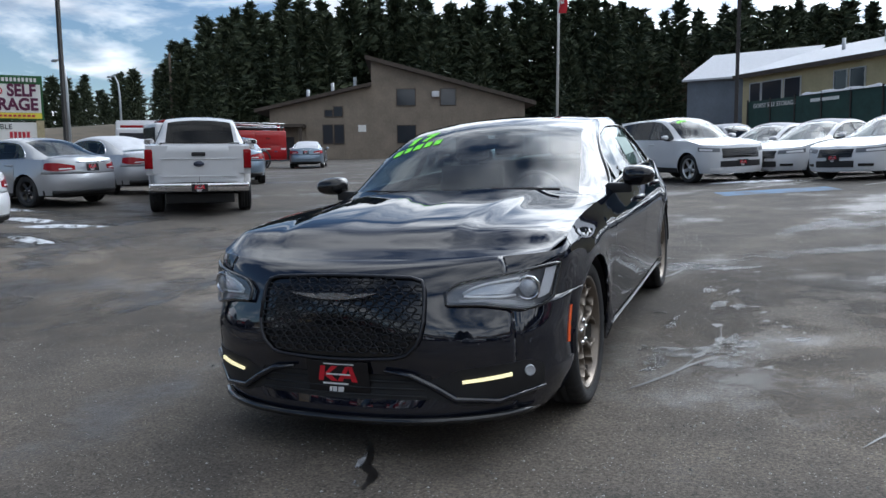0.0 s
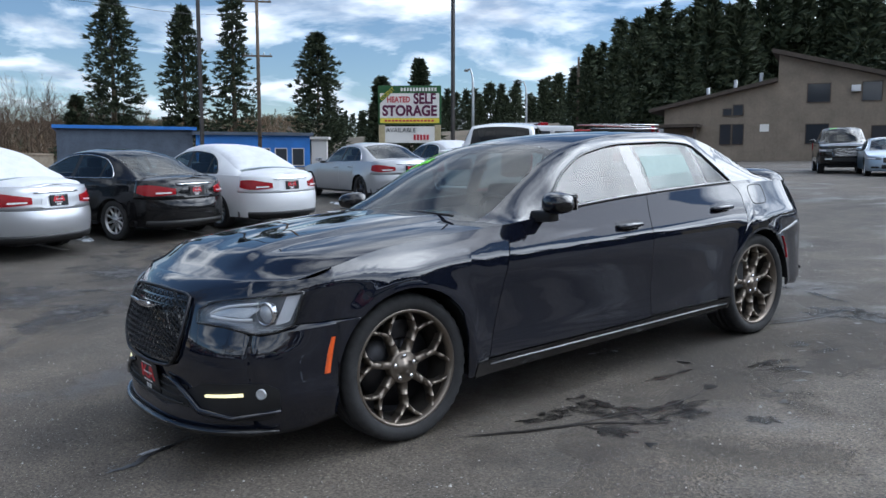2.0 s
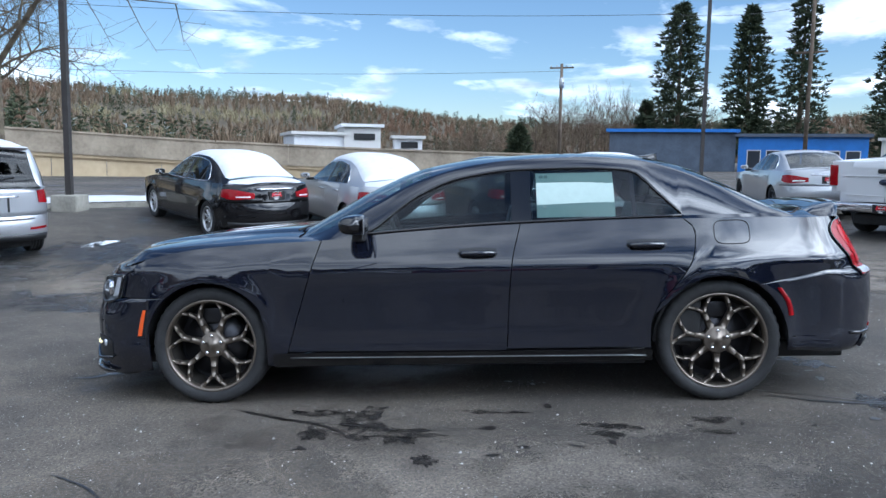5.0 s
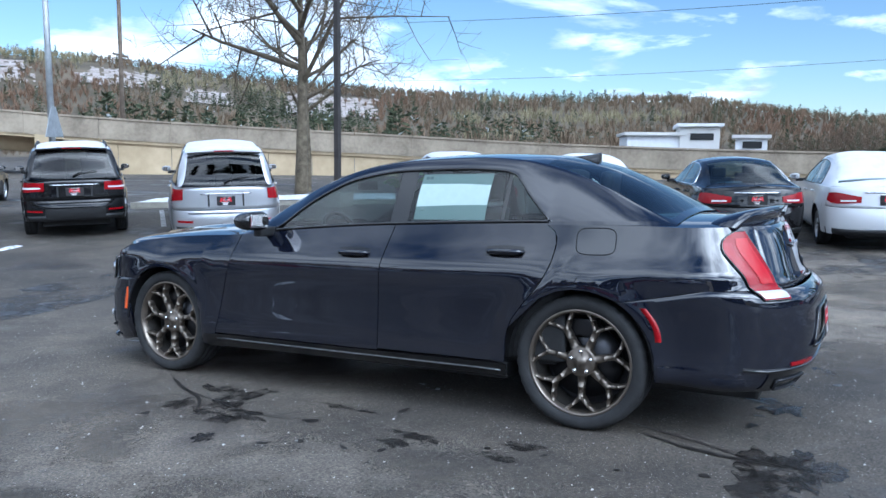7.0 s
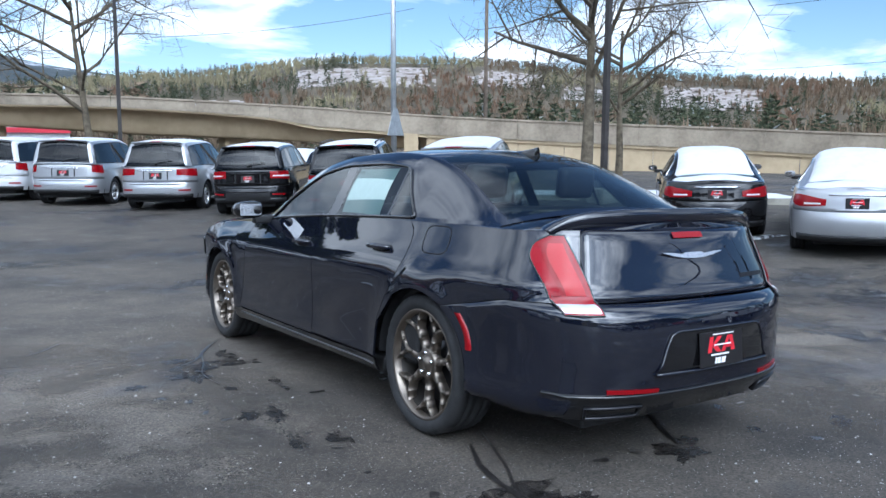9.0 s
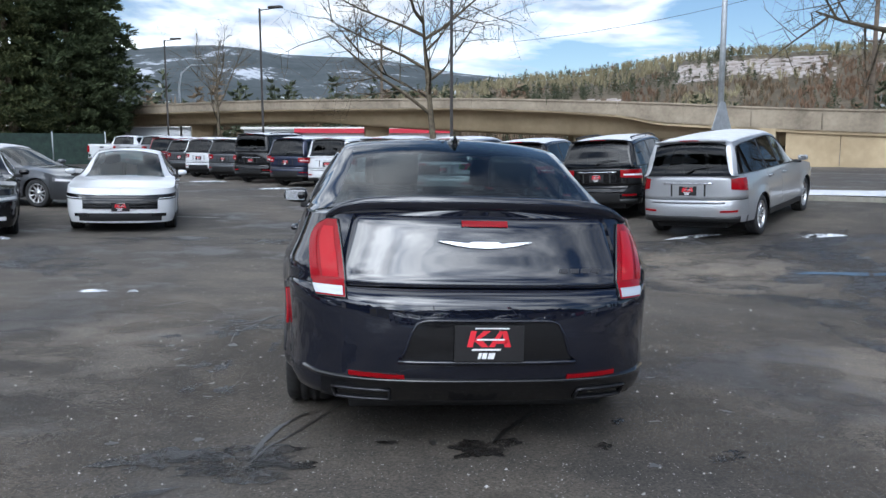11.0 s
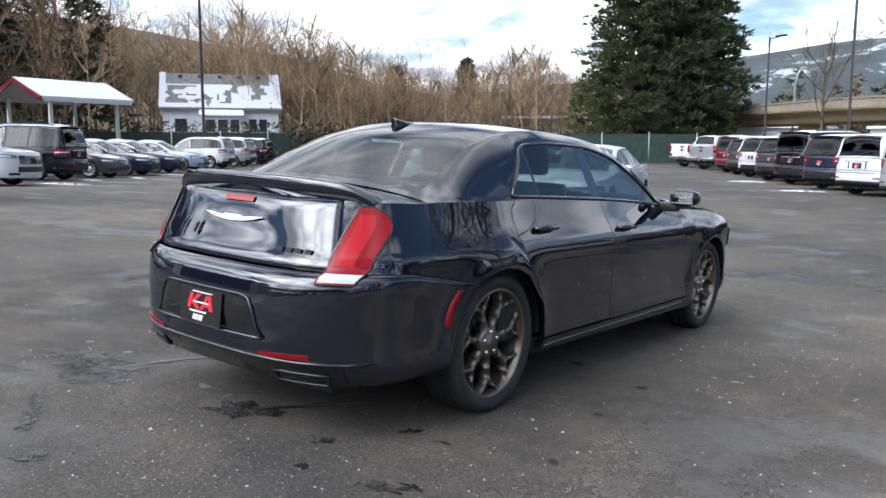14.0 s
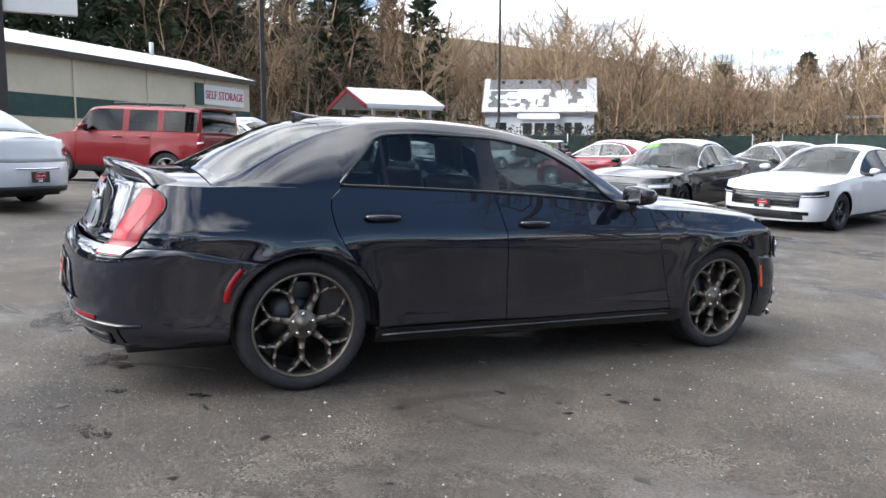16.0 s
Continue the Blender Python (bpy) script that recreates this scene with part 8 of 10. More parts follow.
def fire_truck():
    m, w = wall_frame((-26.7, 25.9), (-22.97, 32.2), ground_z(-24.8, 29))
    t = root("fire_truck", m, "red and white fire engine parked beside the lot", "fire truck")
    part("body", box(bmesh.new(), 3.4, w, 0, 2.3, 0.48, 2.10, None, 0.05), M_FIRERED, t)
    pump = part("pump_panel", box(bmesh.new(), 2.55, 3.38, 0.03, 2.27, 0.48, 2.22, None, 0.04), M_FIRERED, t)
    part("gauge_plate", box(bmesh.new(), 2.66, 3.28, -0.005, 0.03, 1.15, 2.0, None, 0.01), M_SATIN, pump, "steel plate of gauges")
    for i in range(3):
        for j in range(2):
            part("gauge", tube(bmesh.new(), [(2.78 + 0.19 * i, 0.0, 1.72 + 0.18 * j), (2.78 + 0.19 * i, -0.03, 1.72 + 0.18 * j)], 0.06, 12), M_WHITELENS, pump)
    for x, z in ((2.80, 0.95), (3.10, 0.95), (2.95, 1.32)):
        part("hose_outlet", tube(bmesh.new(), [(x, 0.03, z), (x, -0.12, z - 0.03)], 0.075, 12), M_CHROME, pump)
    cab = part("cab", box(bmesh.new(), 0.1, 2.5, 0.05, 2.25, 0.52, 1.42, None, 0.08), M_FIRERED, t)
    part("cab_roof", box(bmesh.new(), 0.2, 2.5, 0.08, 2.22, 1.42, 2.42, None, 0.12), M_WHITE, t)
    part("white_stripe", box(bmesh.new(), 0.14, w - 0.06, -0.006, 0.05, 1.06, 1.14), M_SIGNWHITE, t, smooth=False)
    part("light_bar", box(bmesh.new(), 0.7, 1.15, 0.4, 1.9, 2.43, 2.60, None, 0.05), M_REDLENS, t)
    for x0, x1 in ((0.42, 1.18), (1.42, 2.28)):
        part("side_window", box(bmesh.new(), x0, x1, 0.04, 0.10, 1.52, 2.12, None, 0.02), M_WINDOW, t, smooth=False)
        part("cab_door_seam", box(bmesh.new(), x1 + 0.07, x1 + 0.085, 0.045, 0.06, 0.62, 2.2), M_TRIM, t, smooth=False)
        part("door_handle", box(bmesh.new(), x1 - 0.18, x1, 0.02, 0.05, 1.30, 1.34, None, 0.01), M_CHROME, t)
    part("windscreen", box(bmesh.new(), 0.16, 0.22, 0.25, 2.05, 1.5, 2.2), M_WINDOW, t, smooth=False)
    part("front_bumper", box(bmesh.new(), -0.2, 0.12, 0.0, 2.3, 0.40, 0.66, None, 0.04), M_CHROME, t)
    part("door_mirror", box(bmesh.new(), 0.22, 0.30, -0.28, -0.10, 1.55, 1.95, None, 0.03), M_CHROME, t)
    for x0, x1, z0, z1 in ((3.5, 4.42, 0.62, 1.95), (4.5, 5.42, 1.35, 1.95), (5.5, 6.9, 1.35, 1.95), (6.35, 6.95, 0.62, 1.25)):
        door = part("locker_door", box(bmesh.new(), x0, x1, -0.03, 0.0, z0, z1, None, 0.012), M_FIRERED, t)
        part("locker_handle", box(bmesh.new(), (x0 + x1) / 2 - 0.1, (x0 + x1) / 2 + 0.1, -0.05, -0.03, (z0 + z1) / 2, (z0 + z1) / 2 + 0.05), M_CHROME, door, smooth=False)
    part("running_board", box(bmesh.new(), 2.5, w, -0.06, 0.1, 0.44, 0.50), M_CHROME, t, smooth=False)
    part("suction_hose", tube(bmesh.new(), [(3.5, 0.12, 2.2), (6.8, 0.12, 2.2)], 0.08, 10), M_TRIM, t)
    for z in (2.28, 2.50):
        part("grab_rail", tube(bmesh.new(), [(3.4, 0.08, 2.1), (3.4, 0.08, z), (w - 0.1, 0.08, z), (w - 0.1, 0.08, 2.1)], 0.022, 6), M_CHROME, t)
    lad = part("ladder", tube(bmesh.new(), [(3.3, 2.1, 2.55), (w + 0.2, 2.1, 2.45)], 0.03, 6), M_ALLOY, t)
    part("ladder_rail", tube(bmesh.new(), [(3.3, 1.7, 2.55), (w + 0.2, 1.7, 2.45)], 0.03, 6), M_ALLOY, lad)
    for i in range(10):
        part("rung", tube(bmesh.new(), [(3.5 + 0.37 * i, 1.7, 2.545 - 0.009 * i), (3.5 + 0.37 * i, 2.1, 2.545 - 0.009 * i)], 0.018, 5), M_ALLOY, lad)
    part("beacon", tube(bmesh.new(), [(w - 0.3, 0.3, 2.1), (w - 0.3, 0.3, 2.42)], 0.09, 10), M_REDLENS, t)
    for x in (1.25, 5.75):
        for y, s2 in ((0.14, -1), (2.16, 1)):
            ww = wheel(t, (0, 0, 0), 1, 0.48, 0.28, 0.29, "five", M_ALLOY, False)
            ww.matrix_basis = Matrix.Translation((x, y, 0.48)) @ Matrix.Rotation(math.pi / 2 * s2, 4, "Z")
        part("wheel_arch", lathe(bmesh.new(), [(-0.02, 0.50), (-0.02, 0.60), (0.02, 0.60)], 24), M_TRIM, t).matrix_basis = Matrix.Translation((x, 0.0, 0.52)) @ Matrix.Rotation(math.pi / 2, 4, "Z")
    m, w = wall_frame((-33.4, 30.2), (-31.6, 31.8), ground_z(-32.5, 31))
    t2 = root("box_truck", m, "white emergency truck with red stripe and snow on its roof", "truck")
    part("body", box(bmesh.new(), 0, w, 1.6, 6.4, 0.6, 2.9, None, 0.08), M_WHITE, t2)
    part("cab", box(bmesh.new(), 0.05, w - 0.05, 0, 1.58, 0.55, 2.45, None, 0.14), M_WHITE, t2)
    part("stripe", box(bmesh.new(), 0.02, w - 0.02, -0.012, 0.03, 1.05, 1.28), M_REDLENS, t2, smooth=False)
    part("windscreen", box(bmesh.new(), 0.25, w - 0.25, -0.02, 0.04, 1.45, 2.15, None, 0.02), M_WINDOW, t2, smooth=False)
    part("grille", box(bmesh.new(), 0.5, w - 0.5, -0.02, 0.03, 0.72, 1.0, None, 0.01), M_TRIM, t2, smooth=False)
    part("front_bumper", box(bmesh.new(), 0.0, w, -0.16, 0.02, 0.42, 0.62, None, 0.03), M_CHROME, t2)
    part("light_bar", box(bmesh.new(), 0.3, w - 0.3, 0.5, 0.8, 2.46, 2.62, None, 0.03), M_REDLENS, t2)
    part("roof_snow", box(bmesh.new(), 0.06, w - 0.06, 1.7, 6.3, 2.9, 2.97, None, 0.03), M_SNOW, t2)
    for x in (0.16, w - 0.16):
        part("headlight", box(bmesh.new(), x - 0.09, x + 0.09, -0.03, 0.03, 0.78, 0.94, None, 0.02), M_WHITELENS, t2)
        for y in (0.9, 5.0):
            wheel(t2, (x, y, 0.46), 1 if x > 1 else -1, 0.46, 0.26, 0.28, "five", M_ALLOY, False)


def storage_sign():
    a, b = (-33.1, 20.5), (-30.9, 23.2)
    m, w = wall_frame(a, b, ground_z(-32, 22))
    g = m.translation.z
    t = root("pylon_sign", m, "roadside sign reading heated self storage on beige posts", "sign")
    z0, z1 = 3.42 - g, 5.55 - g
    part("cabinet", box(bmesh.new(), 0, w, 0, 0.35, z0, z1, None, 0.02), M_SIGNGREEN, t, smooth=False)
    up = Matrix.Rotation(radians(90), 4, "X")
    face = part("face", box(bmesh.new(), 0.10, w - 0.10, -0.03, 0.0, z0 + 0.36, z1 - 0.42), M_SIGNWHITE, t, smooth=False)
    part("yellow_band", box(bmesh.new(), 0.10, w - 0.10, -0.035, 0.0, z0 + 0.08, z0 + 0.35), M_SIGNYELLOW, t, smooth=False)
    for k in range(14):
        part("red_bar", box(bmesh.new(), 0.35 + 0.2 * k, 0.49 + 0.2 * k, -0.045, -0.035, z0 + 0.16, z0 + 0.26), M_SIGNRED, t, smooth=False)
    for k in range(12):
        part("white_bar", box(bmesh.new(), 1.25 + 0.17 * k, 1.36 + 0.17 * k, -0.045, -0.0, z1 - 0.30, z1 - 0.12), M_SIGNWHITE, t, smooth=False)
    prism(bm := bmesh.new(), [(0.02, z1 - 1.05), (0.02, z1 - 0.72), (0.85, z1 - 0.02), (1.18, z1 - 0.02)][::-1], Matrix.Translation((0, -0.05, 0)) @ up, 0.01)
    part("corner_band", bm, M_SIGNGREEN, t, smooth=False)
    lettering("GORST", 0.30, Matrix.Translation((0.52, -0.075, z1 - 0.46)) @ up @ Matrix.Rotation(radians(40), 4, "Z"), M_SIGNYELLOW, t)
    zt = z1 - 0.72
    lettering("HEATED", 0.44, Matrix.Translation((1.13, -0.05, zt - 0.06)) @ up, M_SIGNRED, t, wide=0.78, bold=0.012)
    lettering("SELF", 0.80, Matrix.Translation((2.57, -0.05, zt - 0.02)) @ up, M_SIGNPURPLE, t, wide=0.80, bold=0.03)
    lettering("STORAGE", 0.78, Matrix.Translation((1.74, -0.05, zt - 0.68)) @ up, M_SIGNPURPLE, t, wide=0.88, bold=0.03)
    lo = part("lower_board", box(bmesh.new(), 0.35, w - 0.35, 0.05, 0.3, z0 - 1.0, z0 - 0.1, None, 0.01), M_SIGNWHITE, t, smooth=False)
    lettering("AVAILABLE", 0.34, Matrix.Translation((1.25, 0.035, z0 - 0.32)) @ up, M_TRIM, lo)
    for k in range(5):
        part("red_bar", box(bmesh.new(), 1.95 + 0.18 * k, 2.08 + 0.18 * k, 0.03, 0.05, z0 - 0.85, z0 - 0.55), M_SIGNRED, lo, smooth=False)
    for x in (0.02, w - 0.36):
        part("post", box(bmesh.new(), x, x + 0.34, 0.02, 0.34, 0, z0), M_SIGNBEIGE, t, smooth=False)


def fence(a, b, h, name="fence"):
    m, w = wall_frame(a, b, 0)
    t = root(name, m, "green slatted chain-link fence along the lot", "fence")
    z = ground_z(*a)
    n = max(2, int(w / 3))
    for k in range(n):
        part("panel", box(bmesh.new(), w * k / n + 0.04, w * (k + 1) / n - 0.04, -0.02, 0.02, z + 0.05, z + h), M_FENCE, t, smooth=False)
    for k in range(n + 1):
        part("post", tube(bmesh.new(), [(w * k / n, 0, z), (w * k / n, 0, z + h + 0.12)], 0.04, 6), M_GALV, t)


def wire(a, b, sag=0.6):
    pts = [Vector(a).lerp(Vector(b), k / 12) - Vector((0, 0, sag * 4 * (k / 12) * (1 - k / 12))) for k in range(13)]
    tagged(part("power_line", tube(bmesh.new(), pts, 0.02, 4), M_TRIM), "thin black overhead power line", "wire", "power lines")


tan_building()
storage_north()
storage_east()
house()
carport()
overpass()
fire_truck()
storage_sign()
t, w = plain_block("shop_building", (-68.7, 11.5), (-66.0, 22.2), 0.2, 4.2, 8, M_SLATE, M_BLUE, "slate-blue shop with a bright blue roof edge")
t, w = plain_block("shop_building", (-65.6, 22.3), (-62.0, 31.8), 0.2, 3.8, 8, M_BLUE, M_SLATE, "bright blue shop with windows and pale doors")
for k in range(6):
    window(t, 0.8 + 1.55 * k, 1.8 + 1.55 * k, 0.9, 2.4, bars=0)
t, w = plain_block("dealer_building", (-66.6, -17.6), (-68.4, -13.0), 0.2, 3.5, 8, M_WHITEWALL, M_FRAMEW, "pale grey dealership building")
t, w = plain_block("dealer_building", (-68.0, -13.2), (-68.9, -9.9), 0.2, 4.3, 8, M_FRAMEW, M_WHITEWALL, "pale dealership tower with a plain dark sign bar")
part("sign_bar", box(bmesh.new(), 0.9, 2.9, -0.08, 0.0, 2.9, 3.5), M_TRIM, t, smooth=False)
t, w = plain_block("dealer_building", (-69.2, -8.6), (-69.6, -6.0), 0.2, 3.3, 5, M_WHITEWALL, M_FRAMEW, "small pale sign building")
part("sign_bar", box(bmesh.new(), 0.6, 2.2, -0.08, 0.0, 2.2, 2.8), M_TRIM, t, smooth=False)
plain_block("shed", (-77.2, 40.2), (-76.2, 41.6), 0.4, 4.0, 1.5, M_FRAMEW, M_FRAMEW, "small pale shed beyond the fence")
plain_block("house", (49.0, -74.6), (39.4, -80.4), 1.0, 4.6, 9, M_TAN, M_SNOW, "low house with a snow-white roof behind bare trees", "house")
t, w = plain_block("fuel_station", (13.0, -92.0), (-12.0, -92.0), 0.3, 3.3, 9, M_WHITEWALL, M_SIGNWHITE, "white roadside station with a red fascia")
part("red_band", box(bmesh.new(), 6.0, w, -0.46, -0.41, 2.55, 3.1), M_SIGNRED, t, smooth=False)
t, w = plain_block("white_shed", (42.0, -98.0), (20.0, -96.0), 0.3, 3.6, 9, M_WHITEWALL, M_SIGNWHITE, "long white shed beyond the overpass")
t, w = plain_block("roadside_hut", (-45.0, 62.0), (-37.0, 66.0), 0.6, 4.4, 5, M_GREYBLUE, M_SNOW, "grey hut with snow on its roof")

light_pole(-10.8, -8.8, 11.0, "tall dark light pole on a concrete base")
light_pole(-3.8, -27.6, 13.0, "tall dark light pole behind the parked vans")
light_pole(5.3, -39.8, 8.9, "dark parking light with a box head", arm=radians(160))
light_pole(14.2, -57.0, 9.2, "dark parking light with a box head far off", arm=radians(160))
light_pole(-33.0, 10.4, 15.0, "tall dark light pole by the road", base=False, square=0.11)
light_pole(-27.6, 21.4, 16.0, "tall dark light pole beside the sign", base=False, square=0.11)
light_pole(0.4, 36.5, 12.0, "dark steel light pole near the fence", base=False, square=0.13)
light_pole(24.5, -5.4, 15.0, "tall grey light pole among parked cars", base=False, square=0.11)
light_pole(33.5, -21.4, 13.5, "tall thin lamp post with twin heads", base=False, square=0.08, arm=radians(40))
street_light(17.5, -78.0, 9.5, radians(200))
street_light(-41.0, 34.0, 7.4, radians(150))
street_light(-52.0, 50.0, 8.0, radians(150))
utility_pole(-74.4, 7.4, 10.6, radians(70), "weathered utility pole with a transformer", transformer=True, r=0.2)
utility_pole(-59.4, 25.6, 19.0, radians(60), "tall utility pole with several crossarms", arms=(0.5, 2.6, 5.0, 9.5), r=0.18)
utility_pole(-42.4, -55.4, 17.0, radians(20), "wooden utility pole beyond the overpass", arms=(7.2,), r=0.22)
utility_pole(-3.3, -84.1, 13.0, radians(0), "wooden utility pole far beyond the overpass", arms=(1.0,), r=0.2)
utility_pole(-60.0, 66.0, 12.0, radians(40), "wooden utility pole by the road", arms=(), r=0.18)
t = root("sign_pole", pose(-14.5, -25.0, ground_z(-14.5, -25)), "galvanised pole with the grey back of a triangular sign", "sign pole")
part("pole", tube(bmesh.new(), [(0, 0, 0), (0.05, 0, 12)], [0.13, 0.09], 10), M_GALV, t)
prism(bm := bmesh.new(), [(-0.62, 0), (0.62, 0), (0.14, 1.15), (-0.14, 1.15)], Matrix.Translation((0, 0.16, 2.05)) @ Matrix.Rotation(radians(25), 4, "Z") @ Matrix.Rotation(radians(90), 4, "X"), 0.03)
part("sign_back", bm, M_GALV, t, smooth=False)
t = root("flagpole", pose(-9.8, 41.1, ground_z(-9.8, 41.1)), "white flagpole with a furled red and white flag", "flagpole")
part("pole", tube(bmesh.new(), [(0, 0, 0), (0.15, 0, 13.5)], [0.09, 0.06], 10), M_FRAMEW, t)
rows = [[Vector((0.12 + 0.22 * k + 0.05 * math.sin(j), 0.12 * math.sin(k * 2.2 + j * 0.4), 11.2 - 0.26 * j)) for k in range(3)] for j in range(11)]
part("flag", grid_bm(rows), M_FLAGRED, t)
part("flag_stripes", grid_bm([[v + Vector((0.06, -0.04, 0)) for v in r[:2]] for r in rows[2:9]]), M_SIGNWHITE, t)
t = root("sign_pole", pose(17.2, 3.0, ground_z(17.2, 3.0)), "large white sign panel on a dark post", "sign")
part("post", box(bmesh.new(), -0.16, 0.16, -0.12, 0.12, 0, 4.6), M_POLE, t, smooth=False)
part("panel", box(bmesh.new(), -0.1, 0.1, -1.75, 1.3, 3.98, 5.6, None, 0.02), M_SIGNWHITE, t, smooth=False)
fence((31.4, -42.6), (17.0, -50.6), 2.1)
fence((46.6, -20.5), (33.0, -41.6), 2.1)
fence((56.0, -6.0), (46.8, -20.2), 2.6)
for a, b in (((-48.0, -30.0, 11.6), (-53.0, 13.0, 12.0)), ((-53.0, 13.0, 12.0), (-59.4, 25.6, 14.0)), ((-63.6, -40.3, 8.9), (-74.4, 7.4, 10.3)), ((-42.4, -55.4, 9.9), (-63.6, -40.3, 8.9)), ((-11.4, -53.0, 9.0), (-28.9, -46.5, 11.8))):
    wire(a, b, 0.4)

# kerbed island with snow beside the parked row
isl = [(-8.3, -13.2), (-10.0, -14.3), (-15.4, -6.6), (-13.6, -5.6)]
bm = bmesh.new()
slab(bm, [(x, y, ground_z(x, y) + 0.15) for x, y in isl], 0.3)
tagged(part("kerb", bm, M_KERB, smooth=False), "concrete kerb of a planting island", "kerb", kind="structure")
rows = []
for i in range(21):
    a, b = Vector(isl[0]).lerp(Vector(isl[3]), i / 20), Vector(isl[1]).lerp(Vector(isl[2]), i / 20)
    r = []
    for j in range(8):
        p = a.lerp(b, 0.10 + 0.80 * j / 7)
        e = min(j, 7 - j, i, 20 - i)
        r.append(Vector((p.x, p.y, ground_z(p.x, p.y) + 0.15 + (0.05 + 0.05 * noise.noise(Vector((p.x, p.y, 0)) * 1.5) if e else -0.03))))
    rows.append(r)
tagged(part("snow_bank", grid_bm(rows), M_SNOW), "thin crust of snow on the planting island", "snow", kind="stuff")


# ---------------------------------------------------------------- trees and hills
def foliage(name, dark, light, rough=0.8, frost=0.0):
    """Needles or twigs whose colour differs from tuft to tuft."""
    m = bpy.data.materials.new(name)
    m.use_nodes = True
    n, l = m.node_tree.nodes, m.node_tree.links
    p = n["Principled BSDF"]
    p.inputs["Roughness"].default_value = rough
    p.inputs["Specular IOR Level"].default_value = 0.2
    g = n.new("ShaderNodeNewGeometry")
    r = n.new("ShaderNodeValToRGB")
    r.color_ramp.elements[0].color, r.color_ramp.elements[1].color = (*dark, 1), (*light, 1)
    if frost:
        e = r.color_ramp.elements.new(1 - frost)
        e.color = (*light, 1)
        r.color_ramp.elements[-1].color = (0.55, 0.58, 0.60, 1)
    l.new(g.outputs["Random Per Island"], r.inputs["Fac"]); l.new(r.outputs["Color"], p.inputs["Base Color"])
    return m


M_NEEDLE = foliage("fir_needles", (0.022, 0.034, 0.021), (0.080, 0.096, 0.054))
M_PINE = foliage("pine_needles", (0.036, 0.050, 0.024), (0.078, 0.098, 0.046))
M_PINE2 = foliage("fine_green_needles", (0.040, 0.052, 0.022), (0.105, 0.118, 0.050))
M_FARFIR = foliage("far_conifers", (0.026, 0.036, 0.020), (0.095, 0.105, 0.060), frost=0.03)
M_TWIG = foliage("bare_twigs", (0.17, 0.115, 0.070), (0.46, 0.33, 0.21))
M_TWIGW = foliage("grey_twigs", (0.085, 0.062, 0.040), (0.25, 0.185, 0.125))
M_OLDSNOW = material("thin_hill_snow", (0.44, 0.40, 0.38), 0.9, second=(0.20, 0.16, 0.13), scale=0.22)
M_TWIGT = foliage("tan_twigs", (0.16, 0.135, 0.080), (0.36, 0.32, 0.20))
M_TWIGR = foliage("russet_twigs", (0.11, 0.068, 0.044), (0.23, 0.15, 0.10))
M_TWIGD = foliage("dark_twigs", (0.050, 0.036, 0.026), (0.150, 0.108, 0.075))
M_BARK = material("mossy_bark", (0.050, 0.038, 0.027), 0.95, second=(0.17, 0.14, 0.095), scale=5, bump=0.6, bump_scale=25)
M_HILL = material("wooded_hillside", (0.055, 0.048, 0.032), 0.95, second=(0.15, 0.117, 0.08), scale=0.05)
# blue-grey of distant haze is mixed into the slope's colour; pale stops are snow
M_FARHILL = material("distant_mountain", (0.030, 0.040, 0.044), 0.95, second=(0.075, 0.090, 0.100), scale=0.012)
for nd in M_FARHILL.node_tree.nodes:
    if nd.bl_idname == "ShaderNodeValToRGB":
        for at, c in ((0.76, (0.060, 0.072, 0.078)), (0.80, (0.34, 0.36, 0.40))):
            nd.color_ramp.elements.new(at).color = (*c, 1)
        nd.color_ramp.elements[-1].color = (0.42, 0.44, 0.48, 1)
M_BRUSH = foliage("dark_hedge", (0.030, 0.026, 0.016), (0.10, 0.085, 0.055))


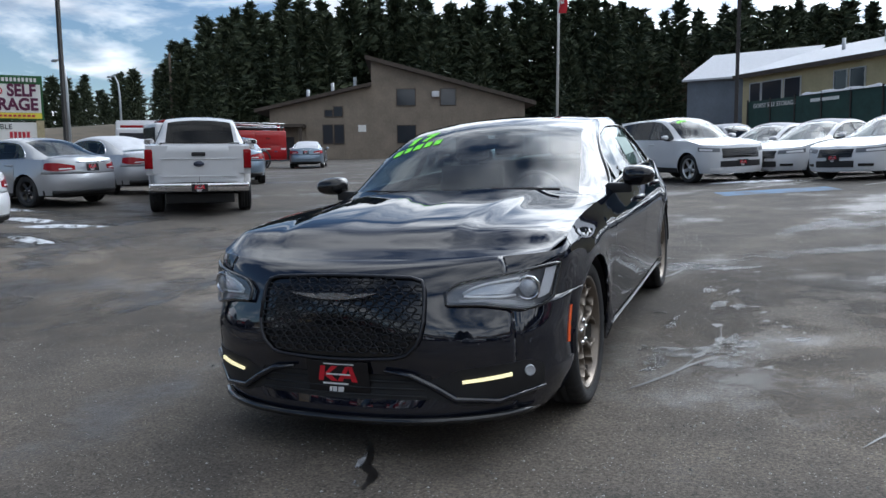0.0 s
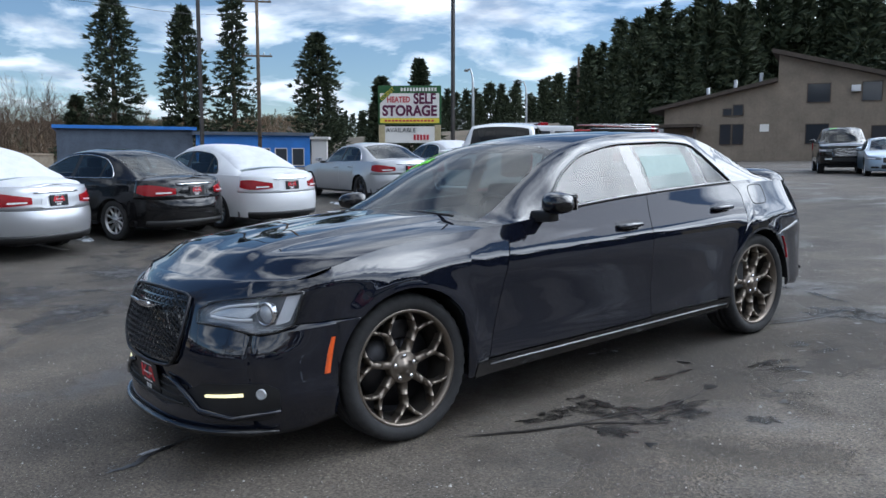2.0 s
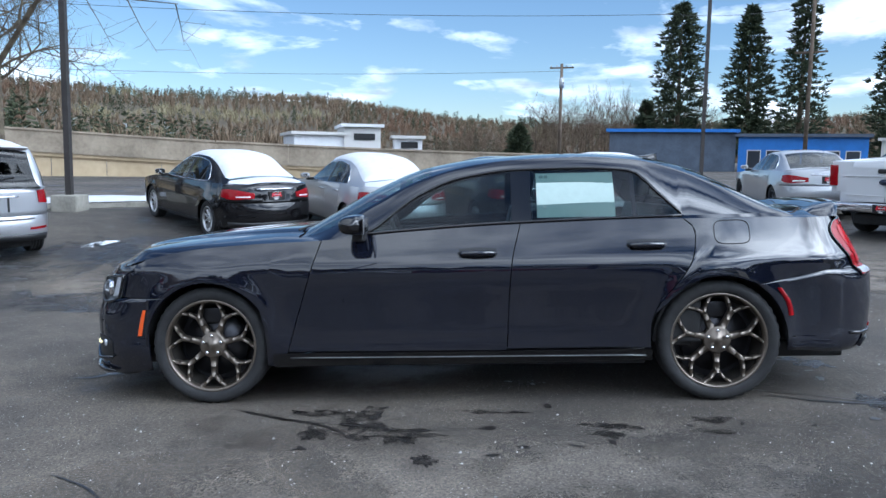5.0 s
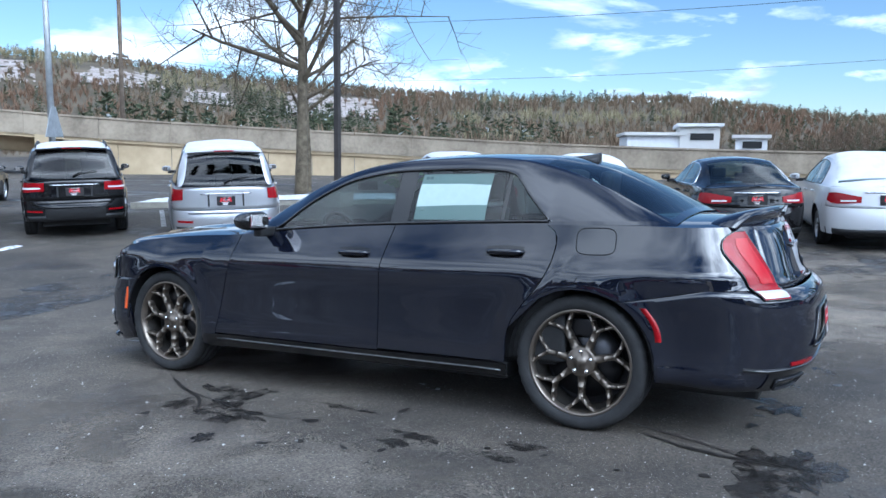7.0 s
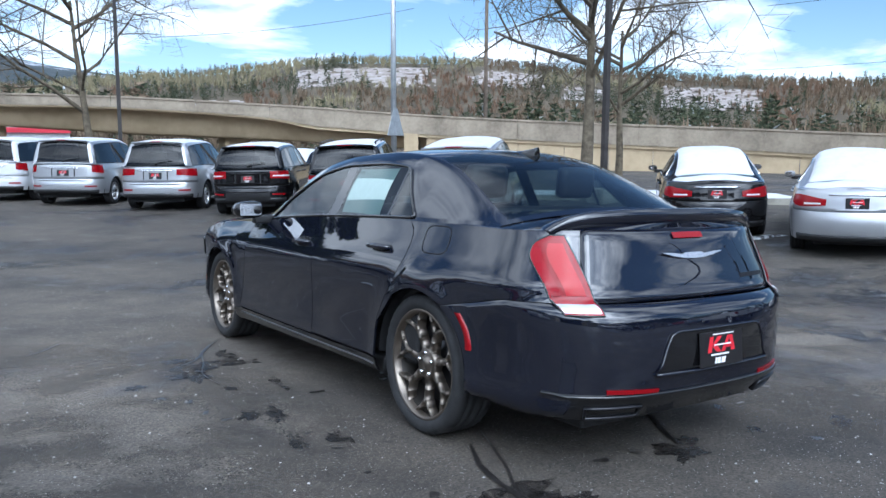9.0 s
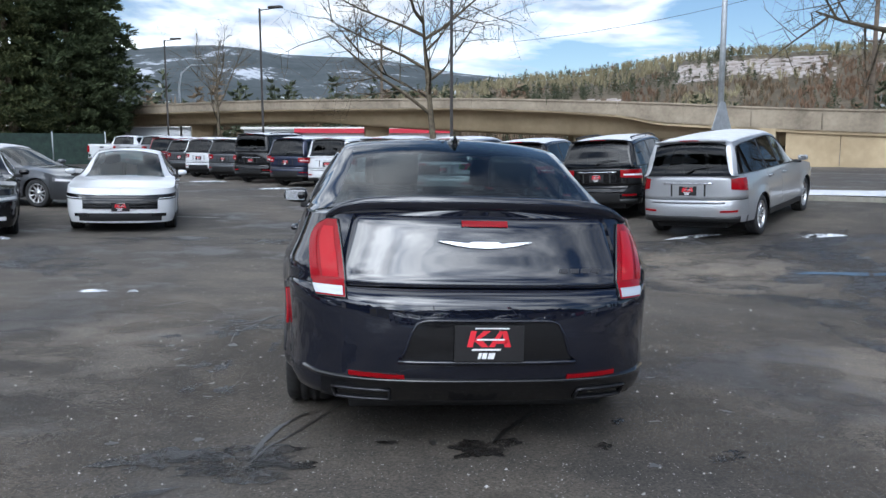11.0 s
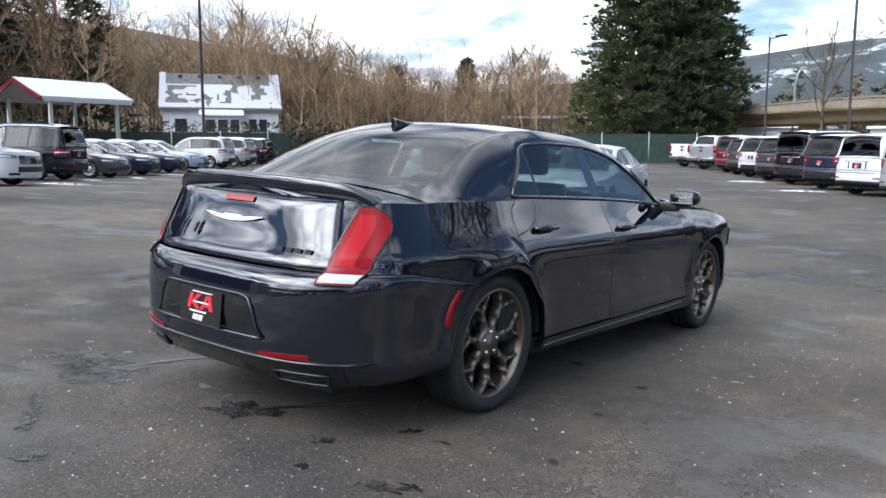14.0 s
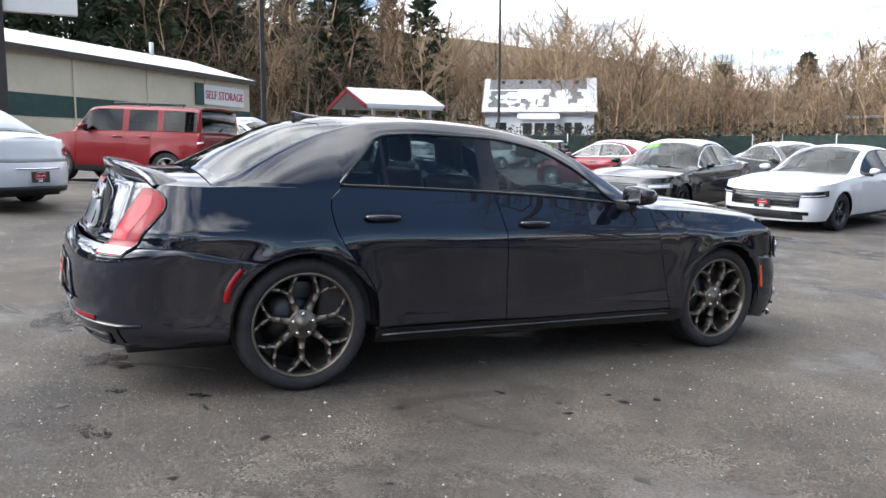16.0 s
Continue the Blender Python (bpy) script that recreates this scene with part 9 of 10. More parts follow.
def bare_tree(rng, h, spread=0.55, levels=4, kids=5, r0=None, first=0.25, up=0.35, min_r=0.012, flat=0, reach=1.0):
    """Points and faces of a leafless tree: limbs that fork into ever thinner twigs."""
    v, f = [], []

    def limb(p, d, ln, r, lev):
        n = 4 if lev < 2 else 2
        pts, dirs = [p], [d]
        for k in range(n):
            j = Vector((rng.uniform(-1, 1), rng.uniform(-1, 1), rng.uniform(-1, 1))) * (0.045 if lev == 0 else 0.22)
            d = (d + j + Vector((0, 0, up * 0.25))).normalized()
            p = p + d * ln / n
            pts.append(p); dirs.append(d)
        if flat and lev >= flat:
            s = dirs[0].orthogonal().normalized() * max(r, min_r)
            b0 = len(v)
            v.extend([tuple(pts[0] - s), tuple(pts[0] + s), tuple(pts[-1])])
            f.append((b0, b0 + 1, b0 + 2))
            if lev < levels:
                for k in range(kids):
                    q = pts[0].lerp(pts[-1], (k + rng.random()) / kids)
                    e = Vector((rng.uniform(-1, 1), rng.uniform(-1, 1), rng.uniform(-0.2, 1))) * spread * 1.1
                    limb(q, (dirs[0] + e).normalized(), ln * rng.uniform(0.35, 0.6), r * 0.5, lev + 1)
            return
        sides = 7 if lev == 0 else 5 if lev == 1 else 3
        b0 = len(v)
        for k, q in enumerate(pts):
            rr = max(r * (1 - 0.72 * k / n), min_r * 0.6)
            s = dirs[k].orthogonal().normalized(); u = dirs[k].cross(s)
            for i in range(sides):
                a = 2 * math.pi * i / sides
                v.append(tuple(q + (s * math.cos(a) + u * math.sin(a)) * rr))
        for k in range(n):
            for i in range(sides):
                j = (i + 1) % sides
                f.append((b0 + k * sides + i, b0 + k * sides + j, b0 + (k + 1) * sides + j, b0 + (k + 1) * sides + i))
        if lev >= levels:
            return
        m = kids if lev else kids + 3
        for k in range(m):
            t = (first if lev == 0 else 0.2) + (1 - (first if lev == 0 else 0.2)) * (k + rng.random()) / m
            i = min(int(t * n), n - 1)
            q = pts[i].lerp(pts[i + 1], t * n - i)
            a = rng.uniform(0, 2 * math.pi)
            s = dirs[i].orthogonal().normalized(); u = dirs[i].cross(s)
            dd = (dirs[i] * (1 - spread) + (s * math.cos(a) + u * math.sin(a)) * spread + Vector((0, 0, up * 0.4))).normalized()
            limb(q, dd, ln * rng.uniform(0.42, 0.68) * ((1.15 - 0.5 * t) * reach if lev == 0 else 1), max(r * rng.uniform(0.35, 0.5), min_r), lev + 1)
    limb(Vector((0, 0, -0.1)), Vector((0, 0, 1)), h * (0.62 if levels > 2 else 0.8), r0 or h * 0.018, 0)
    return np.array(v), f


def sheet(name, chunks, mat, parent=None, smooth=False, label=""):
    """Many pieces of points and faces, each moved to its place, as one mesh."""
    V, F, o = [], [], 0
    for v, f in chunks:
        V.append(v); F += [tuple(i + o for i in q) for q in f]; o += len(v)
    me = bpy.data.meshes.new(name)
    me.from_pydata(np.concatenate(V).tolist(), [], F)
    me.materials.append(mat)
    if smooth:
        me.polygons.foreach_set("use_smooth", [True] * len(me.polygons))
    ob = new(name, me)
    if parent is not None:
        ob.parent = parent
    if label:
        ob["label"] = label
    return ob


def placed(va, x, y, z, k=1.0, a=0.0, kz=1.0):
    v, f = va
    c, s = math.cos(a), math.sin(a)
    return np.stack([(v[:, 0] * c - v[:, 1] * s) * k + x, (v[:, 0] * s + v[:, 1] * c) * k + y, v[:, 2] * k * kz + z], 1), f


def pine_crown(rng, h, prof, boughs, clumps, needles, lift=0.12, size=0.30):
    """Boughs that sweep outwards in layers, each carrying clumps of needle tufts towards its tip."""
    v, f = [], []
    for k in range(boughs):
        t = 0.06 + 0.93 * (k + rng.random()) / boughs
        a = k * 2.39996 + rng.uniform(-0.6, 0.6)
        L = prof(t * h) * rng.choice((0.62, 0.85, 0.95, 1.0, 1.05, 1.16)) * rng.uniform(0.9, 1.06)
        ca, sa = math.cos(a), math.sin(a)
        for c in range(clumps):
            q = 0.30 + 0.70 * (c + rng.random()) / clumps
            side = rng.gauss(0, 0.16) * L * q
            cx, cy = ca * L * q - sa * side, sa * L * q + ca * side
            cz = h * t + lift * L * (q * q - 0.55 * q) + rng.gauss(0, 0.12)
            R = (0.34 + 0.05 * L) * rng.uniform(0.7, 1.25)
            for _ in range(needles):
                d = np.array([rng.gauss(0, 1), rng.gauss(0, 1), rng.gauss(0.15, 0.62)])
                d /= np.linalg.norm(d) + 1e-6
                p = np.array([cx, cy, cz]) + d * R * np.array([1, 1, 0.55]) * rng.uniform(0.35, 1.0)
                e0 = (d + np.array([ca, sa, 0.35]) * 0.7) * size * rng.uniform(0.5, 1.0)
                e1 = np.cross(e0, np.array([rng.gauss(0, 1), rng.gauss(0, 1), rng.gauss(0, 1)]))
                e1 *= 0.26 * size / (np.linalg.norm(e1) + 1e-6)
                b = len(v)
                v += [p - e0 * 0.5, p + e1, p + e0, p - e1]
                f.append((b, b + 1, b + 2, b + 3))
    return np.array(v), f


def fir_tree(x, y, h, r, seed, label, full=0.5, boughs=230, lift=-0.25, size=0.42):
    """A tall narrow fir; full is how far its sides stay wide towards the top."""
    rng = random.Random(seed)
    t = root("conifer_tree", pose(x, y, ground_z(x, y)), label, "tree", "conifers")
    part("trunk", tube(bmesh.new(), [(0, 0, -0.2), (0, 0, h * 0.5), (0, 0, h * 0.97)], [h * 0.018, h * 0.011, 0.02], 8), M_BARK, t)
    lump = [rng.uniform(0.82, 1.15) for _ in range(9)]
    prof = curve(*[(h * k / 8, (r * (1 - k / 8) ** full * (0.8 if k == 0 else 1.0) + 0.25) * lump[k]) for k in range(9)])
    sheet("crown", [pine_crown(rng, h, prof, boughs, 4, 13, lift, size)], M_NEEDLE, t)
    return t


fir_tree(-101.6, 25.4, 21.5, 3.9, 1, "tall narrow fir with ragged boughs", 0.36)
fir_tree(-99.0, 33.6, 20.5, 4.0, 2, "tall dark fir with ragged boughs", 0.55)
fir_tree(-96.8, 39.4, 23.0, 3.7, 3, "tall sparse fir with drooping boughs", 0.55, 170, -0.4)
fir_tree(-92.1, 49.4, 17.5, 5.0, 4, "broad dark fir tree", 0.62)
fir_tree(-86.0, 62.0, 14.0, 3.4, 5, "dark fir behind the roadside sign", 0.7)
fir_tree(-88.0, 57.0, 11.5, 2.8, 6, "small fir behind the roadside sign", 0.7)
# the great pines by the fence
for x, y, h, seed, mt, lb, prof, sz in (
        (24.8, -68.5, 20.5, 11, M_PINE, "large dense dark-green pine by the fence", curve((0, 3.6), (2.0, 4.6), (5, 5.9), (9, 5.2), (13, 4.1), (17, 2.3), (20.5, 0.3)), 0.30),
        (29.2, -66.8, 20.0, 12, M_PINE2, "fine-needled green conifer growing into the pine", curve((0, 4.4), (2.0, 5.6), (5, 5.6), (9, 4.7), (13, 3.7), (17, 2.0), (20, 0.3)), 0.22)):
    t = root("pine_tree", pose(x, y, 0.3), lb, "tree", "pines")
    part("trunk", tube(bmesh.new(), [(0, 0, -0.2), (0.2, 0, 6), (0.3, 0, 15), (0.3, 0, h * 0.97)], [0.42, 0.32, 0.16, 0.03], 10), M_BARK, t)
    sheet("crown", [pine_crown(random.Random(seed), h, prof, 360, 6, 40, size=sz * 1.1)], mt, t)


def near_tree(x, y, h, seed, label, levels=4, kids=6, spread=0.55, r0=0.17, first=0.42, reach=1.0):
    rg = random.Random(seed)
    t = root("bare_tree", pose(x, y, ground_z(x, y)), label, "tree", "bare trees")
    v, f = bare_tree(rg, h, spread, levels, kids, r0, first, 0.26, 0.006, 0, reach)
    sheet("trunk", [(v[:35], f[:28])], M_BARK, t, True)
    sheet("crown", [(v[35:], [tuple(i - 35 for i in q) for q in f[28:]])], M_BARK, t, True)
    return t


near_tree(-13.2, -11.9, 10.5, 21, "leafless maple with mossy trunk behind the cars", first=0.50, r0=0.21, spread=0.74, reach=1.4)
near_tree(-3.6, -32.3, 12.5, 22, "leafless maple beside a dark light pole", first=0.35, r0=0.20, spread=0.70, reach=1.4)
near_tree(10.8, -59.8, 12.5, 23, "slender leafless street tree", kids=5, spread=0.5, r0=0.16)
near_tree(-20.5, -17.5, 10.0, 24, "leafless street tree near the ramp wall", first=0.45, r0=0.17, spread=0.66, reach=1.3)


def polar(az, d):
    return d * math.cos(radians(az)), d * math.sin(radians(az))


# conifer wood on the slope north and east of the lot
rng = random.Random(5)
kinds = []
for k in range(8):
    wide, bend = rng.uniform(3.6, 5.4), rng.uniform(0.42, 0.95)
    prof = curve(*[(20 * q / 8, (wide * (1 - q / 8) ** bend + 0.25) * rng.uniform(0.75, 1.2)) for q in range(9)])
    kinds.append(pine_crown(rng, 20, prof, 90, 3, 7, rng.uniform(-0.3, 0.1), 0.85))
top_el = curve((88, 9.6), (94, 10.6), (97.5, 11.0), (100, 11.0), (105, 11.6), (107, 11.2), (112, 11.4), (117, 12.0), (121, 11.6), (125, 11.0), (129, 9.6), (132.6, 7.6), (134.5, 6.1), (138, 5.6), (142.5, 4.8), (150, 3.6))
chunks = []
for d, step, z0 in ((88, 1.5, 1.0), (101, 1.2, 3.0), (116, 1.15, 6.0), (126, 1.5, 9.0)):
    az = 70.0
    while az < 150:
        az += step * rng.uniform(0.6, 1.4) * 88 / d
        if d < 100 and (az > 132 or 100 < az < 128 and rng.random() < 0.5):
            continue
        dd = d * rng.uniform(0.95, 1.06) * (1.0 if az < 133 else 1.9)
        x, y = polar(az, dd)
        el = top_el(min(max(az, 88), 150)) * rng.uniform(0.80, 1.12)
        top = 1.3 + dd * math.tan(radians(el))
        zz = z0 * (1 if az < 133 else 0.6)
        hh = max(top - zz, 6.0)
        chunks.append(placed(rng.choice(kinds), x, y, zz, hh / 20 * rng.uniform(0.9, 1.0), rng.uniform(0, 6.3), 1.0))
tagged(sheet("conifer_wood", chunks, M_NEEDLE), "dense dark conifer wood on the slope", "woods", kind="stuff")
chunks = []
for d, z0 in ((86, 1.5), (104, 5.0)):
    az = -28.0
    while az < 62:
        az += 1.9 * rng.uniform(0.6, 1.4) * 88 / d
        if az < -24.5 and rng.random() < 0.15 or -24.5 < az < -13 and rng.random() < 0.65:
            continue
        x, y = polar(az, d * rng.uniform(0.95, 1.06))
        chunks.append(placed(rng.choice(kinds), x, y, z0, rng.uniform(0.8, 1.2), rng.uniform(0, 6.3), 1.0))
tagged(sheet("conifer_wood", chunks, M_NEEDLE), "dense dark conifer wood behind the storage building", "woods", kind="stuff")

# leafless alders and maples along the east and in front of the wood
def fan(rg, h, w, n):
    """A leafless tree seen from afar: a thin stem, leaning limbs and a haze of fine twigs."""
    v, f = [], []

    def twig(p, q, r):
        d = q - p
        s = np.cross(d, np.array([rg.gauss(0, 1), rg.gauss(0, 1), rg.gauss(0, 0.4)]))
        s *= r / (np.linalg.norm(s) + 1e-6)
        b = len(v)
        v.extend([p - s, p + s, q + s * 0.3, q - s * 0.3])
        f.append((b, b + 1, b + 2, b + 3))
    stem = [np.array([rg.gauss(0, 0.12) * k, rg.gauss(0, 0.12) * k, h * 0.9 * k / 5]) for k in range(6)]
    for a, b in zip(stem, stem[1:]):
        twig(a, b, 0.10)
    limbs = []
    for k in range(14):
        p = stem[rg.randint(1, 4)]
        a = rg.uniform(0, 6.283)
        reach = w * rg.uniform(0.4, 1.0) * (1.15 - p[2] / h)
        q = p + np.array([math.cos(a) * reach, math.sin(a) * reach, reach * rg.uniform(0.9, 1.7)])
        q[2] = min(q[2], h)
        twig(p, q, 0.045)
        limbs.append((p, q))
    for k in range(n):
        p, q = limbs[k % 14]
        t = rg.uniform(0.3, 1.0)
        o = p + (q - p) * t
        L = w * rg.uniform(0.14, 0.42)
        e = np.array([rg.gauss(0, 1), rg.gauss(0, 1), rg.uniform(0.1, 1.6)])
        twig(o, o + e / np.linalg.norm(e) * L, rg.uniform(0.016, 0.034))
    return np.array(v), f


bkinds = [bare_tree(random.Random(40 + k), 14, 0.56, 4, 5, 0.12, 0.25, 0.34, 0.011, 2) for k in range(6)]
east_el = curve((296, 5.4), (299, 6.0), (302, 7.8), (304.5, 6.2), (308, 5.8), (311, 6.2), (314, 7.2), (317, 8.6), (320, 9.8), (323, 10.3), (325, 9.3), (327, 8.4), (331, 9.6), (336, 11.0), (345, 12.5), (356, 13.0))
chunks = []
for d, step in ((84, 1.3), (93, 1.1), (101, 1.0), (110, 1.0)):
    az = 294.0
    while az < 334:
        az += step * rng.uniform(0.6, 1.4)
        if d < 90 and 320 < az < 333:
            continue
        x, y = polar(az, d * rng.uniform(0.95, 1.05))
        hh = (math.hypot(x, y) * math.tan(radians(east_el(az))) + 1.0) * rng.uniform(0.85, 1.28)
        chunks.append(placed(rng.choice(bkinds), x, y, 0.4, hh / 13.0 * 0.95, rng.uniform(0, 6.3)))
tagged(sheet("alder_thicket", chunks, M_TWIG), "thicket of leafless brown alders in winter sun", "woods", kind="stuff")
haze = {"tan": [], "brown": [], "russet": []}
fine = [fan(random.Random(260 + k), 13, 3.4, 110) for k in range(7)]
for d, step in ((82, 0.55), (90, 0.5), (99, 0.5), (108, 0.5), (116, 0.5)):
    az = 294.0
    while az < 354:
        az += step * rng.uniform(0.6, 1.4)
        if d < 96 and 319 < az < 334 or 329 < az < 335 and rng.random() < 0.7:
            continue
        x, y = polar(az, d * rng.uniform(0.96, 1.04))
        hh = (math.hypot(x, y) * math.tan(radians(east_el(az))) + 1.0) * rng.choice((0.55, 0.75, 0.9, 1.0, 1.12)) * rng.uniform(0.92, 1.08)
        tone = noise.noise(Vector((az * 0.35, d * 0.05, 1.0)))
        haze["tan" if tone > 0.18 else "russet" if tone < -0.12 else "brown"].append(placed(rng.choice(fine), x, y, 0.4, hh / 13.0, rng.uniform(0, 6.3)))
for key, mt, lb in (("tan", M_TWIG, "pale tan leafless alders behind the lot"), ("brown", M_TWIGW, "grey-brown leafless trees behind the lot"), ("russet", M_TWIGR, "russet leafless trees behind the lot")):
    tagged(sheet("alder_thicket", haze[key], mt), lb, "woods", kind="stuff")
chunks = []
for az0, az1, d0, e0 in ((86, 101, 92, 7.0), (164, 175.5, 118, 5.0), (175.5, 181, 122, 2.8), (181, 186, 130, 1.9)):
    for row in range(5):
        az = az0
        while az < az1:
            az += rng.uniform(0.5, 1.3)
            x, y = polar(az, d0 * (1 + 0.07 * row) * rng.uniform(0.96, 1.05))
            hh = (math.hypot(x, y) * math.tan(radians(e0)) + 1.0) * rng.uniform(0.7, 1.15)
            chunks.append(placed(rng.choice(bkinds), x, y, 0.4, hh / 13.0 * 0.95, rng.uniform(0, 6.3)))
tagged(sheet("alder_thicket", chunks, M_TWIGD), "row of leafless grey-brown trees far off", "woods", kind="stuff")
for k, (az, d, h, r) in enumerate(((311.6, 100, 11.5, 2.6), (306.2, 104, 13.0, 3.0), (313.5, 104, 9.0, 2.4), (168.2, 116, 9.6, 3.2), (177.5, 112, 6.0, 2.4))):
    x, y = polar(az, d)
    fir_tree(x, y, h, r, 60 + k, "dark fir among leafless trees", 0.7, 150)

# hedge along the east side and low brush under the woods
chunks = []
for a0, a1, d, h in ((303, 322, 58.5, 2.3), (296, 350, 80, 3.5), (84, 134, 84, 2.6), (164, 186, 112, 2.6), (322, 352, 72, 2.8)):
    az = a0
    while az < a1:
        az += 0.35 * 60 / d
        x, y = polar(az, d * rng.uniform(0.985, 1.02))
        n = 26
        c = np.array([[rng.gauss(0, 0.75), rng.gauss(0, 0.75), rng.uniform(0.0, h)] for _ in range(n)])
        v, f = [], []
        for p in c:
            s = rng.uniform(0.10, 0.32)
            e = np.array([[rng.uniform(-1, 1) for _ in range(3)] for _ in range(3)]) * s
            b = len(v); v += list(p + e); f.append((b, b + 1, b + 2))
        chunks.append((np.array(v) + np.array([x, y, 0.3]), f))
for i in range(70):
    k = 0.57 + 0.29 * i / 69
    x, y = 46.6 - 13.6 * k - 0.9, -20.5 - 21.1 * k + 0.58
    v, f = [], []
    for _ in range(60):
        p = np.array([rng.gauss(0, 0.38), rng.gauss(0, 0.38), 2.35 * rng.random() ** 0.8])
        e = np.array([[rng.uniform(-1, 1) for _ in range(3)] for _ in range(3)]) * rng.uniform(0.08, 0.26)
        b = len(v); v += list(p + e); f.append((b, b + 1, b + 2))
    chunks.append((np.array(v) + np.array([x, y, ground_z(x, y)]), f))
tagged(sheet("brush", chunks, M_BRUSH), "dark brambles and hedge under the trees", "hedge", kind="stuff")


# slopes under the woods, wooded hills and the far mountain
def slope(name, az0, az1, d0, d1, crest, mat, label, n=160, m=14, rough=0.06, base=0.0):
    rows = []
    for i in range(n + 1):
        az = az0 + (az1 - az0) * i / n
        r = []
        for j in range(m + 1):
            t = j / m
            d = d0 + (d1 - d0) * t
            x, y = polar(az, d)
            top = d1 * math.tan(radians(crest(az)))
            e = t * t * (3 - 2 * t)
            z = base + (top - base) * e * (1 + rough * noise.noise(Vector((x, y, 0)) * (3.2 / d1) * 4) * (1 - t) * 4 * t)
            r.append(Vector((x, y, z)))
        r.append(Vector((*polar(az, d1 * 1.25), base)))
        rows.append(r)
    return tagged(part(name, grid_bm(rows), mat), label, "hill", kind="structure")


hill_el = curve((150, 3.0), (160, 2.4), (172, 2.0), (181, 2.3), (186, 2.9), (193, 3.7), (201, 3.7), (210, 4.0), (219, 4.5), (227, 5.1), (233, 5.7), (239, 5.8), (245, 5.6), (250, 5.0), (254, 4.5), (259, 4.1), (264, 3.4), (272, 2.6), (290, 2.0), (300, 2.0))
slope("hill_west", 150, 300, 190, 400, lambda a: hill_el(a) + 0.3, M_HILL, "brown wooded hillside with patches of snow")
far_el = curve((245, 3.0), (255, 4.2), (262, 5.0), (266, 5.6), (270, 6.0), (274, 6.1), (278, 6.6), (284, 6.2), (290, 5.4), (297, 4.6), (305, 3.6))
slope("mountain_far", 240, 310, 700, 1500, far_el, M_FARHILL, "distant mountain with snowy clearings, blue-grey haze painted into its colour")
slope("hill_north", 56, 152, 82, 150, curve((56, 5.0), (88, 5.2), (120, 5.6), (134, 3.4), (152, 2.2)), M_HILL, "dark wooded slope behind the lot")
slope("hill_southeast", 284, 352, 112, 175, curve((284, 1.2), (300, 3.6), (310, 4.4), (320, 6.8), (335, 8.6), (352, 9.4)), M_HILL, "brown wooded slope behind leafless trees")
slope("hill_east", -8, 60, 80, 140, curve((-30, 4.0), (0, 5.6), (60, 5.2)), M_HILL, "dark wooded slope behind the storage building")
# trees on the western hill
def plume(rg, h, w, n=20):
    """A far leafless tree: a short stem and a fan of fine twigs."""
    v, f = [], []
    for k in range(n):
        a, q = rg.uniform(0, 6.283), rg.uniform(0.1, 0.45)
        tip = np.array([math.cos(a) * w * rg.random() ** 0.5, math.sin(a) * w * rg.random() ** 0.5, h * rg.uniform(0.55, 1.0)])
        p = np.array([0, 0, h * q * 0.6])
        mid = (p + tip) / 2 + np.array([rg.gauss(0, 0.12), rg.gauss(0, 0.12), 0.1]) * w
        sd = np.array([-math.sin(a), math.cos(a), 0]) * w * rg.uniform(0.03, 0.09)
        b = len(v)
        v += [p, mid - sd, tip, mid + sd]
        f.append((b, b + 1, b + 2, b + 3))
    return np.array(v), f


def small_fir(rg, h, r):
    prof = curve((0, r * 0.8), (h * 0.25, r), (h * 0.6, r * 0.55), (h, 0.1))
    return pine_crown(rg, h, prof, 20, 1, 6, -0.3, h * 0.085)


ckind = [small_fir(random.Random(70 + k), 9, random.Random(k).uniform(1.3, 2.1)) for k in range(6)]
plumes = [plume(random.Random(170 + k), 8, 3.0) for k in range(8)]


def hill_z(az, d):
    t = min(max((d - 190) / 210, 0), 1)
    return 400 * math.tan(radians(hill_el(az) + 0.3)) * t * t * (3 - 2 * t)


# clearings: bearing from, to, and how far up the slope from, to
CLEAR = ((236.5, 247.0, 0.54, 0.74), (228.5, 234.5, 0.56, 0.74), (213.5, 220.5, 0.46, 0.70), (224.0, 227.5, 0.50, 0.62), (250.0, 254.0, 0.35, 0.50))


def cleared(az, t):
    k = 0.5 * noise.noise(Vector((az * 0.9, t * 9, 2.0))) + 0.35 * noise.noise(Vector((az * 3.1, t * 26, 5.0)))
    return any(min((az - a) / (b - a), (b - az) / (b - a)) * 3 + k > 0.15 and min((t - c) / (d - c), (d - t) / (d - c)) * 3 + k > 0.15 and a < az < b and c < t < d for a, b, c, d in CLEAR)


woods = {"fir": [], "brown": [], "tan": [], "russet": []}
for _ in range(14000):
    az, t = rng.uniform(152, 288), rng.random() ** 0.75
    d = 196 + 204 * t
    x, y = polar(az, d)
    if cleared(az, t) and rng.random() < 0.9:
        continue
    cl = noise.noise(Vector((x, y, 0)) * 0.016)
    hue = noise.noise(Vector((x, y, 3.0)) * 0.02)
    z, turn = hill_z(az, d) - 0.3, rng.uniform(0, 6.3)
    if t > 0.90 or cl > 0.26 or rng.random() < 0.10:
        woods["fir"].append(placed(rng.choice(ckind), x, y, z, rng.uniform(0.26, 0.52) if t > 0.85 else rng.uniform(0.35, 0.75), turn))
    else:
        kind = "tan" if hue + (0.35 if az > 233 and t > 0.5 else 0.0) > 0.22 else "russet" if hue < -0.22 else "brown"
        woods[kind].append(placed(rng.choice(plumes), x, y, z, rng.uniform(0.32, 0.66), turn))
